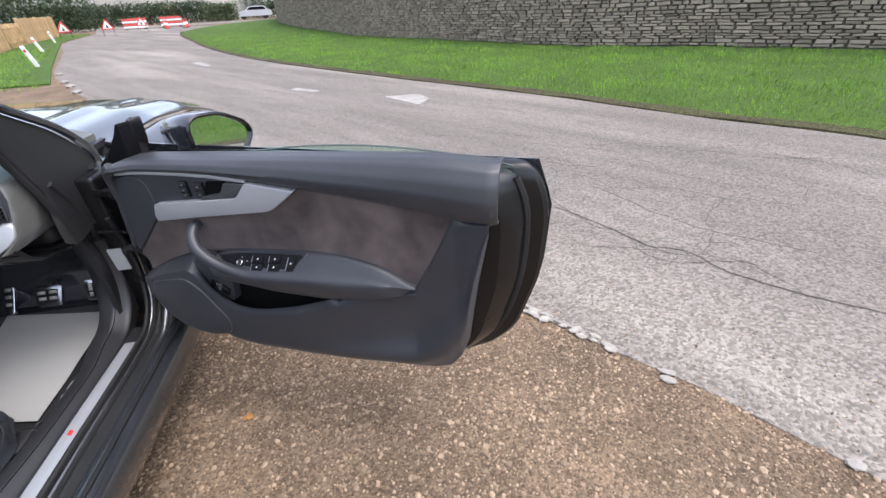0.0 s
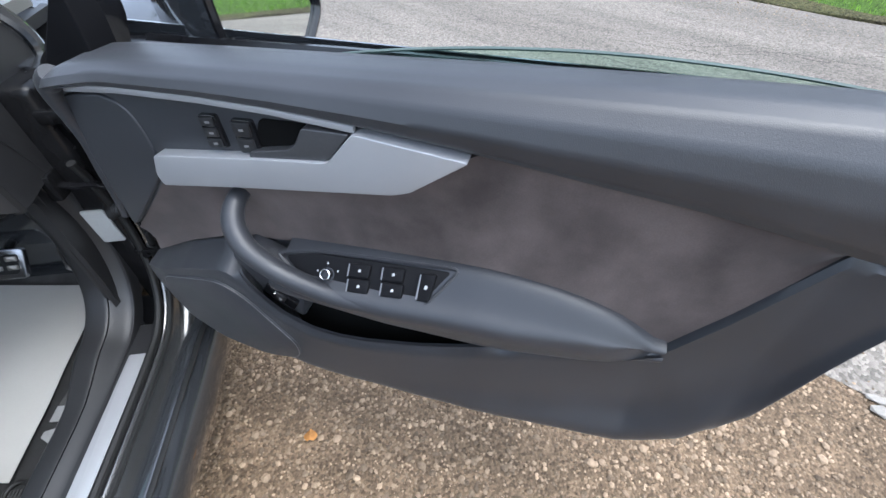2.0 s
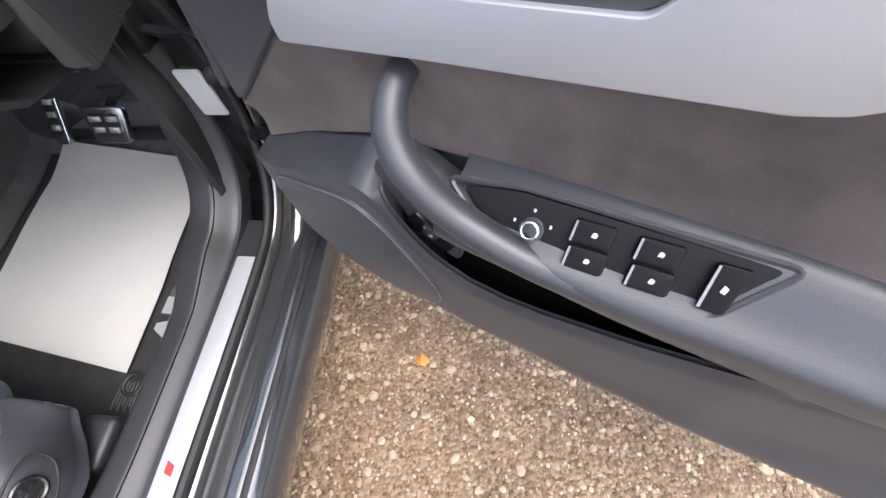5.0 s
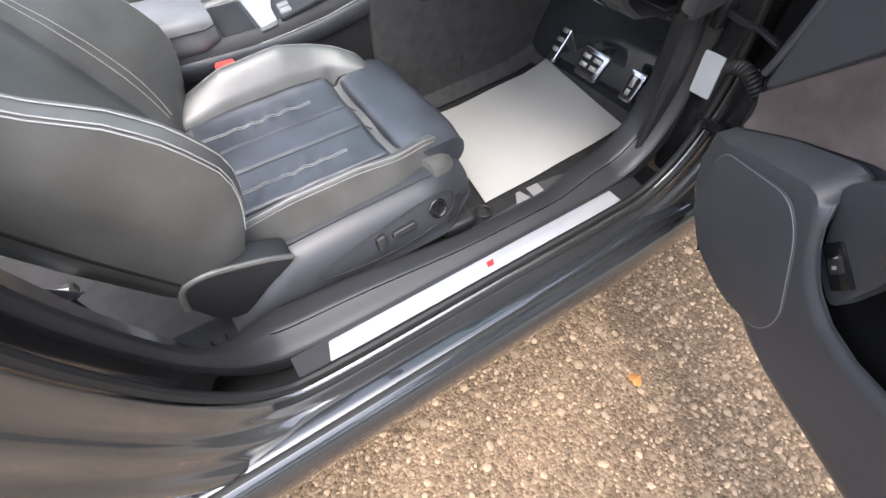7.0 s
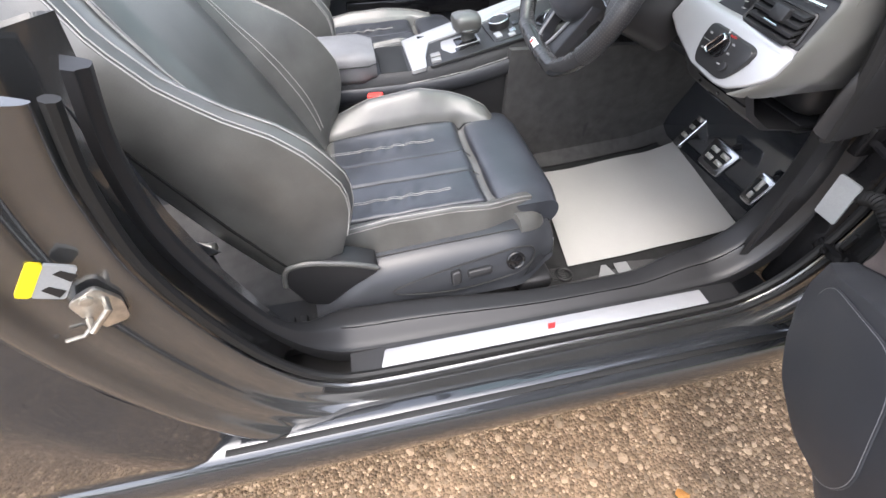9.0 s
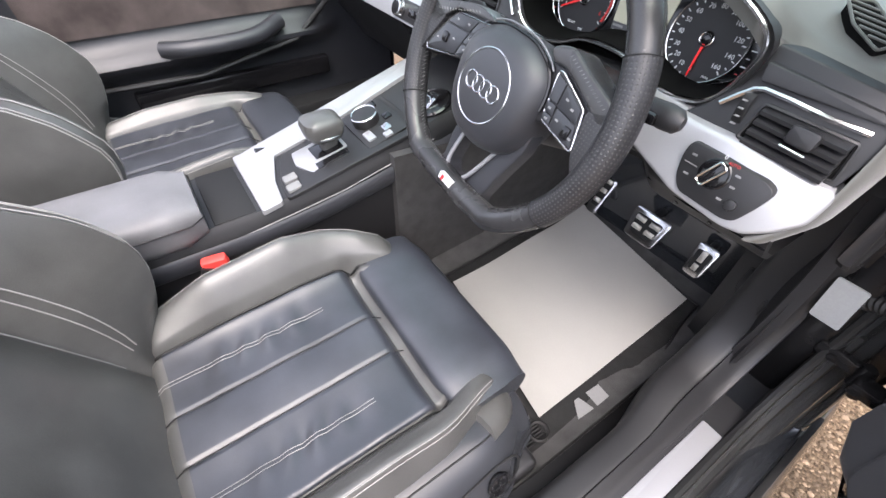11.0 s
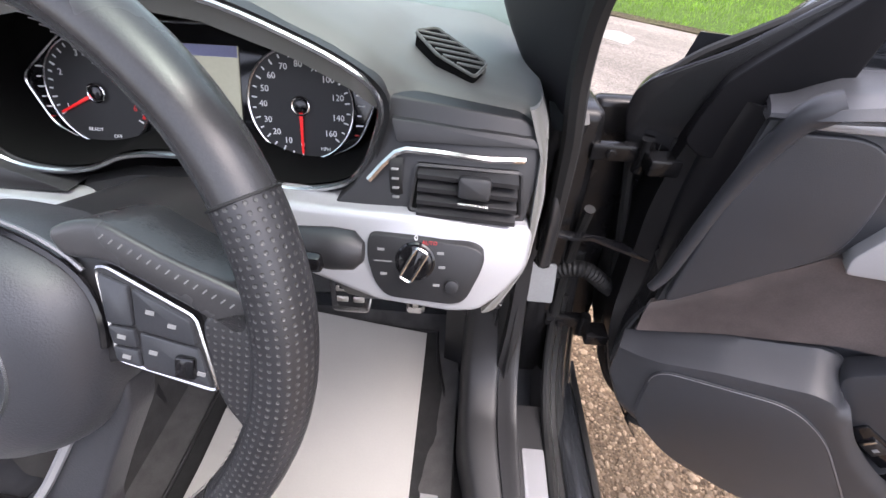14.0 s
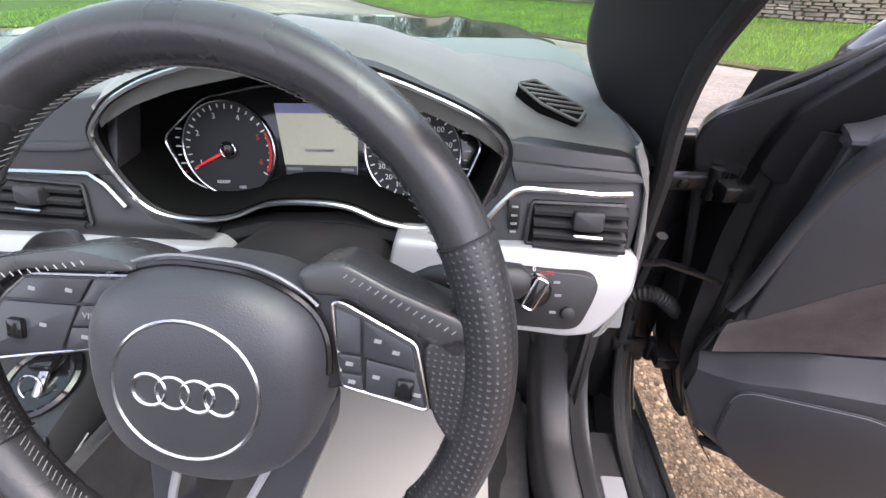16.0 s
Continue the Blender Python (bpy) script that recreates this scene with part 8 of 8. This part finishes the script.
def fence(x0, y0, x1, y1, n, h):
    f = thing("wooden_fence", "new pale timber board fence on the grass", "fence")
    a, b = V(x0, y0, 0), V(x1, y1, 0)
    t = (b - a).normalized()
    m = basis(V(0, 0, 0), t, V(0, 0, 1), V(t.y, -t.x, 0))
    wide = (b - a).length / n
    board = slab([(0.004, 0.03), (wide - 0.006, 0.03), (wide - 0.006, h), (wide / 2, h + 0.02), (0.004, h)], 0, 0.02, None, 0.003)
    me = bpy.data.meshes.new("board")
    board.to_mesh(me)
    board.free()
    me.materials.append(WOOD)
    for i in range(n):
        ob = new("board", me)
        ob.parent = f
        ob.matrix_world = Matrix.Translation(a + t * (wide * i) + V(0, 0, 0.02 * noise.noise(V(i * 0.7, 0, 0)))) @ m
    for i in range(0, n + 1, 10):
        p = a + t * (wide * i)
        part("post", moved(box(-0.05, 0.05, -0.12, -0.02, 0, h + 0.06, 0.006), Matrix.Translation(p)), WOOD, f)
    return f


fence(-13.4, 20.5, -15.6, 25.6, 34, 1.35)
fence(-17.6, 30.2, -21.8, 41.0, 44, 1.35)
gate = thing("timber_gate", "low open-slatted timber gate between fence runs", "gate")
for i in range(9):
    part("slat", moved(box(-0.045, 0.045, -0.015, 0.015, 0.05, 1.15, 0.004), Matrix.Translation((-15.7 - 0.21 * i, 25.9 + 0.48 * i, 0))), WOOD, gate)
for z in (0.3, 0.95):
    part("rail", tube([V(-15.6, 25.7, z), V(-17.5, 30.0, z)], 0.03, 6), WOOD, gate)

post = thing("marker_post", "white plastic verge marker post, leaning", "marker post", "marker posts along the lane")
part("post_body", slab(rounded([V(-0.06, 0, 0), V(0.06, 0, 0), V(0.05, 0.62, 0), V(-0.05, 0.62, 0)], 0.02), -0.03, 0.03, basis(V(0, 0, 0), V(1, 0, 0), V(0.0, 0, 1), V(0, -1, 0)), 0.01), SIGN_WHITE, post)
part("reflector", box(-0.03, 0.03, -0.034, -0.028, 0.44, 0.52, 0.003), RED_INK, post)
post.matrix_basis = pose(-8.2, 15.0, 0.03, 4, -14, 20)
for x, y, l in ((-12.2, 22.2, -16), (-16.2, 30.3, -10)):
    copy_thing(post, pose(x, y, 0.03, 3, l, 20))

sign = thing("roadworks_sign", "red and white triangular roadworks sign on a low frame", "road sign", "roadworks signs along the lane")
TRIA = [V(0.46 * math.cos(radians(a)), 0.46 * math.sin(radians(a)), 0) for a in (90, 210, 330)]
SM = basis(V(0, 0, 0.62), V(1, 0, 0), V(0, 0, 1), V(0, -1, 0))
part("sign_back", slab(rounded(TRIA, 0.06), -0.01, 0.01, SM, 0.004), SIGN_RED, sign)
part("sign_face", slab([p * 0.70 for p in rounded(TRIA, 0.06)], 0.009, 0.014, SM, 0), SIGN_WHITE, sign)
part("sign_symbol", slab([(-0.12, -0.11), (0.1, -0.11), (0.04, -0.02), (0.02, 0.09), (-0.04, 0.06), (-0.02, -0.03)], 0.013, 0.017, SM, 0), GLOSS, sign)
part("sign_leg", joined(tube([V(-0.3, 0, 0.4), V(-0.34, 0.05, 0)], 0.015, 6), tube([V(0.3, 0, 0.4), V(0.34, 0.05, 0)], 0.015, 6)), GLOSS, sign)
sign.matrix_basis = pose(-18.0, 34.9, 0.03, 0, 0, 24)
for x, y in ((-15.8, 36.0), (-15.6, 41.0)):
    copy_thing(sign, pose(x, y, 0.03, 0, 0, 24))
cone = thing("traffic_cone", "red and white traffic cone", "traffic cone", "cones by the roadworks")
part("cone_body", loft([[V(r * math.cos(a), r * math.sin(a), z) for a in (2 * math.pi * j / 14 for j in range(14))] for r, z in ((0.15, 0.03), (0.12, 0.2), (0.08, 0.45), (0.04, 0.68), (0.03, 0.7))]), BARRIER, cone)
part("cone_band", loft([[V(r * math.cos(a), r * math.sin(a), z) for a in (2 * math.pi * j / 14 for j in range(14))] for r, z in ((0.118, 0.24), (0.088, 0.44))], caps=False), SIGN_WHITE, cone)
part("cone_base", box(-0.2, 0.2, -0.2, 0.2, 0, 0.04, 0.01), GLOSS, cone)
cone.matrix_basis = pose(-15.2, 45.0, 0.03)
for x, y in ((-14.2, 47.0), (-13.6, 44.6), (-16.3, 47.5)):
    copy_thing(cone, pose(x, y, 0.03))
barrier = thing("roadworks_barrier", "red and white plastic roadworks barrier", "barrier", "barriers by the roadworks")
for i in range(4):
    part("barrier_board", box(-0.95, 0.95, -0.03, 0.03, 0.14 + 0.2 * i, 0.30 + 0.2 * i, 0.01), BARRIER if i % 2 else SIGN_WHITE, barrier)
part("barrier_foot", joined(box(-0.8, -0.65, -0.25, 0.25, 0, 0.12, 0.02), box(0.65, 0.8, -0.25, 0.25, 0, 0.12, 0.02)), GLOSS, barrier)
barrier.matrix_basis = pose(-18.4, 46.5, 0.03, 0, 0, 15)
copy_thing(barrier, pose(-16.2, 49.0, 0.03, 0, 0, 5))


def parked_car(paint, label, m):
    """A far estate car: hull, cabin, windows, lamps, wheels."""
    c = thing("parked_car", label, "car")
    side = [(-2.1, 0.35), (-2.15, 0.6), (-2.1, 0.95), (-1.7, 1.0), (-1.35, 1.42), (-0.2, 1.47), (0.45, 1.40), (1.05, 0.98), (1.9, 0.85), (2.1, 0.6), (2.1, 0.35)]
    part("hull", moved(slab(rounded([V(x, z, 0) for x, z in side], 0.12), -0.85, 0.85, None, 0.10, 3), basis(V(0, 0, 0), V(1, 0, 0), V(0, 0, 1), V(0, -1, 0))), paint, c)
    for s in (-1, 1):
        part("side_window", slab(rounded([V(-1.5, 1.02, 0), V(-1.25, 1.34, 0), V(0.35, 1.34, 0), V(0.85, 1.02, 0)], 0.06), 0, 0.012, basis(V(0, -0.852 * s, 0), V(1, 0, 0), V(0, 0, 1), V(0, -s, 0)), 0), GLOSS, c)
        for x in (-1.3, 1.3):
            part("wheel", disc(0.32, -0.1, 0.03, basis(V(x, -0.80 * s, 0.32), V(1, 0, 0), V(0, 0, 1), V(0, -s, 0)), 24, 0.02), RUBBER, c)
    part("tail_lamp", box(-2.17, -2.08, -0.75, 0.75, 0.72, 0.84, 0.02), SIGN_RED, c)
    part("windscreen", box(0.62, 0.70, -0.7, 0.7, 1.02, 1.32, 0.02, m=Matrix.Rotation(0.0, 4, "Y")), GLOSS, c)
    c.matrix_basis = m
    return c


parked_car(mat("silver_car_paint", (0.55, 0.57, 0.6), 0.3, metal=0.4, vary=0.03, bump=0, coat=1), "small silver car waiting at the junction", pose(-11.5, 64, 0.03, 0, 0, 195))
parked_car(mat("red_car_paint", (0.35, 0.03, 0.03), 0.3, vary=0.03, bump=0, coat=1), "red car parked beyond the fence", pose(-33, 62, 0.03, 0, 0, 170))


def leaf_cloud(n, centres, spread, size, seed):
    """Many small leaf clumps round the given centres."""
    g = np.random.default_rng(seed)
    quad = np.array([(-0.5, 0, 0), (0, -0.35, 0.1), (0.5, 0, 0), (0, 0.35, -0.1)])
    verts, faces = [], []
    for i in range(n):
        c = centres[g.integers(len(centres))]
        p = g.normal(size=3)
        p = p / np.linalg.norm(p) * g.uniform(0.35, 1.0) ** 0.5 * spread * g.uniform(0.6, 1.25)
        q = np.linalg.qr(g.normal(size=(3, 3)))[0]
        verts.append(quad @ q.T * size * g.uniform(0.5, 1.4) + np.array(c) + p * (1, 1, 0.8))
        faces.append(tuple(range(4 * i, 4 * i + 4)))
    bm = bmesh.new()
    me = bpy.data.meshes.new("leaves")
    me.from_pydata(np.concatenate(verts).tolist(), [], faces)
    return me


def tree(label, h, crown, seed, leaf, spread):
    g = np.random.default_rng(seed)
    tr = thing("tree", label, "tree", "trees along the skyline")
    pts = [V(0.2 * g.normal() * i / 6, 0.2 * g.normal() * i / 6, h * 0.62 * i / 6) for i in range(7)]
    part("trunk", tube(pts, [0.26 - 0.03 * i for i in range(7)], 9), BARK, tr)
    tips = []
    for i in range(9):
        a, base = 2.4 * i + g.uniform(0, 0.5), pts[2 + i % 5]
        end = base + V(math.cos(a) * crown * 0.7, math.sin(a) * crown * 0.7, h * 0.12 + 0.28 * h * g.random())
        part("limb", tube([base, base.lerp(end, 0.5) + V(0, 0, 0.2), end], [0.10, 0.06, 0.02], 6), BARK, tr)
        tips.append(tuple(end))
    tips += [(0, 0, h * 0.9), (crown * 0.3, 0, h * 0.8), (-crown * 0.3, crown * 0.2, h * 0.75)]
    me = leaf_cloud(5200, tips, spread, 0.34, seed)
    me.materials.append(leaf)
    ob = new("crown", me)
    ob.parent = tr
    return tr


oak = tree("tall dark-leaved tree beyond the junction", 13, 4.2, 3, LEAF, 2.3)
oak.matrix_basis = pose(-40, 66, 0)
ash = tree("tall grey-green tree beyond the stone wall", 12, 3.8, 9, LIGHT_LEAF, 2.2)
ash.matrix_basis = pose(9, 30, 0)
for x, y, s, r in ((-33, 72, 1.1, 40), (-26, 76, 0.95, 100), (-48, 60, 1.0, 10), (-20, 80, 1.2, 200), (-6, 84, 1.1, 60), (4, 78, 1.0, 130), (-55, 50, 1.1, 77), (-12, 86, 1.25, 20), (-62, 38, 1.1, 140)):
    copy_thing(oak, pose(x, y, 0, 0, 0, r) @ Matrix.Scale(s, 4))
for x, y, s, r in ((16, 22, 1.1, 50), (20, 14, 1.0, 120), (24, 5, 1.15, 10), (28, -4, 1.0, 210), (5, 42, 1.1, 90), (34, -14, 1.1, 15), (1, 56, 1.2, 160)):
    copy_thing(ash, pose(x, y, 0, 0, 0, r) @ Matrix.Scale(s, 4))


def hedge(label, x0, y0, x1, y1, h, n, leaf, seed):
    c = [(x0 + (x1 - x0) * t, y0 + (y1 - y0) * t, h * k) for t in np.linspace(0, 1, 26) for k in (0.3, 0.7)]
    me = leaf_cloud(int(n * 1.8), c, h * 0.42, 0.19, seed)
    me.materials.append(leaf)
    tagged(new("hedge", me), label, "hedge", kind="stuff")


hedge("clipped dark hedge behind the junction", -34, 60, -17, 63, 2.4, 9000, LEAF, 21)
hedge("dark evergreen hedge behind the fence", -30, 36, -24, 50, 3.2, 7000, LEAF, 22)
hedge("pale grey-green shrub by the junction", -16.5, 62, -13.5, 62.5, 2.0, 2600, LIGHT_LEAF, 23)
hedge("dark hedge beyond the crossing road", -13, 70, 14, 66, 2.6, 9000, LEAF, 24)


def house(label, m, wide, deep, eaves, roof_h, wall_m, roof_m):
    h = thing("house", label, "house")
    part("wall", box(-wide / 2, wide / 2, -deep / 2, deep / 2, 0, eaves, 0.02), wall_m, h)
    part("roof", loft([[V(x, -deep / 2 - 0.3, eaves - 0.1), V(x, 0, eaves + roof_h), V(x, deep / 2 + 0.3, eaves - 0.1), V(x, 0, eaves + roof_h - 0.25)] for x in (-wide / 2 - 0.2, wide / 2 + 0.2)]), roof_m, h)
    part("gable", loft([[V(x, -deep / 2, eaves), V(x, 0, eaves + roof_h - 0.3), V(x, deep / 2, eaves)] for x in (-wide / 2, wide / 2)]), wall_m, h)
    part("chimney", box(wide * 0.3, wide * 0.3 + 0.8, -0.4, 0.4, eaves + roof_h * 0.5, eaves + roof_h + 1.0, 0.03), wall_m, h)
    for i in range(4):
        for z in (0.9, 3.4):
            x = -wide / 2 + wide * (i + 0.5) / 4
            w = part("window", box(x - 0.55, x + 0.55, -deep / 2 - 0.04, -deep / 2 + 0.02, z, z + 1.2, 0.02), SIGN_WHITE, h)
            part("pane", box(x - 0.45, x + 0.45, -deep / 2 - 0.055, -deep / 2 - 0.03, z + 0.1, z + 1.1, 0.01), GLOSS, w)
    part("door", box(-0.5, 0.5, -deep / 2 - 0.05, -deep / 2 + 0.02, 0, 2.05, 0.02), WOOD, h)
    h.matrix_basis = m


house("long stone house behind the crossing road", pose(-24, 74, 0, 0, 0, 8), 17, 7, 5.2, 3.0, mat("rendered_wall", (0.42, 0.40, 0.36), 0.9, vary=0.15, scale=1, fine_scale=20, bump=0.2), mat("slate_roof", (0.10, 0.10, 0.11), 0.7, vary=0.2, scale=2, fine_scale=12, bump=0.3))
house("pale cottage beyond the trees", pose(-6, 78, 0, 0, 0, -4), 12, 7, 5.0, 3.0, mat("pale_render", (0.55, 0.54, 0.50), 0.9, vary=0.1, scale=1, fine_scale=20, bump=0.2), mat("tile_roof", (0.16, 0.11, 0.09), 0.8, vary=0.2, scale=2, fine_scale=12, bump=0.3))


# ---- stones of the wall ----
def wall_spot(s):
    """Place and heading at s metres along the wall's foot."""
    i = max(0, min(int(np.searchsorted(WALL_RUN, s)) - 1, len(wall_line) - 2))
    a, b = verge_at(i / 119, 1.0), verge_at((i + 1) / 119, 1.0)
    f = (s - WALL_RUN[i]) / (WALL_RUN[i + 1] - WALL_RUN[i])
    return a.lerp(b, f), (b - a).normalized()


WALL_RUN = [0.0]
for a, b in zip(wall_line, wall_line[1:]):
    WALL_RUN.append(WALL_RUN[-1] + (b - a).length)
CUBE_V = [(x, y, z) for z in (-0.5, 0.5) for y in (-0.5, 0.5) for x in (-0.5, 0.5)]
CUBE_V = [(x * (0.86 if y < 0 else 1), y, z * (0.8 if y < 0 else 1)) for x, y, z in CUBE_V]
CUBE_F = [(0, 1, 5, 4), (2, 6, 7, 3), (0, 4, 6, 2), (1, 3, 7, 5), (0, 2, 3, 1), (4, 5, 7, 6)]
stone_mesh = bpy.data.meshes.new("stone")
stone_mesh.from_pydata(CUBE_V, [], CUBE_F)
stone_mesh.materials.append(STONE)
first_s, last_s = WALL_RUN[22], WALL_RUN[108]
near_s = min(range(120), key=lambda i: (wall_line[i] - V(8.6, 7.9, 0)).length)
near_s = WALL_RUN[near_s]
spots, picked, z, row = [], 0, 0.02, 0
while z < WALL_H:
    hgt = rng.uniform(0.045, 0.085)
    s = first_s + rng.uniform(0, 0.2)
    while s < last_s:
        length = rng.uniform(0.11, 0.36) * (1 if abs(s - near_s) < 16 else 1.6)
        p, t = wall_spot(s + length / 2)
        nrm = V(t.y, -t.x, 0)
        if nrm.dot(V(-0.7, -0.7, 0)) < 0:
            nrm = -nrm
        deep, out, lean = rng.uniform(0.14, 0.2), rng.uniform(-0.012, 0.018), rng.normal() * 0.035
        q = p + V(0.06, 0.10, 0) + nrm * out + V(0, 0, z + hgt / 2)
        turn = Matrix((t * (length * 0.95), -nrm * deep, V(0, 0, hgt * rng.uniform(0.78, 0.98)))).transposed()
        turn = Matrix.Rotation(lean, 3, nrm) @ turn
        if abs(s - near_s) < 1.9 and z < 1.3 and picked < 300:
            ob = new("stone", stone_mesh)
            ob.parent = core
            ob.matrix_world = Matrix.Translation(q) @ turn.to_4x4()
            picked += 1
        else:
            spots.append((tuple(q), [list(r) for r in turn]))
        s += length
    z += hgt
rest = scatter("stones", spots, CUBE_V, CUBE_F, STONE, "thin uneven courses of grey-brown limestone", "stones")
rest.parent = core
del rest["category"]

# ---- lettering becomes meshes ----
bpy.context.view_layer.update()
deps = bpy.context.evaluated_depsgraph_get()
for ob, parent, label in LETTERS:
    me = bpy.data.meshes.new_from_object(ob.evaluated_get(deps))
    made = new(ob.name.split(".")[0], me)
    made.matrix_world = ob.matrix_world
    made.parent = parent
    tagged(made, label)
    cu = ob.data
    bpy.data.objects.remove(ob)
    bpy.data.curves.remove(cu)
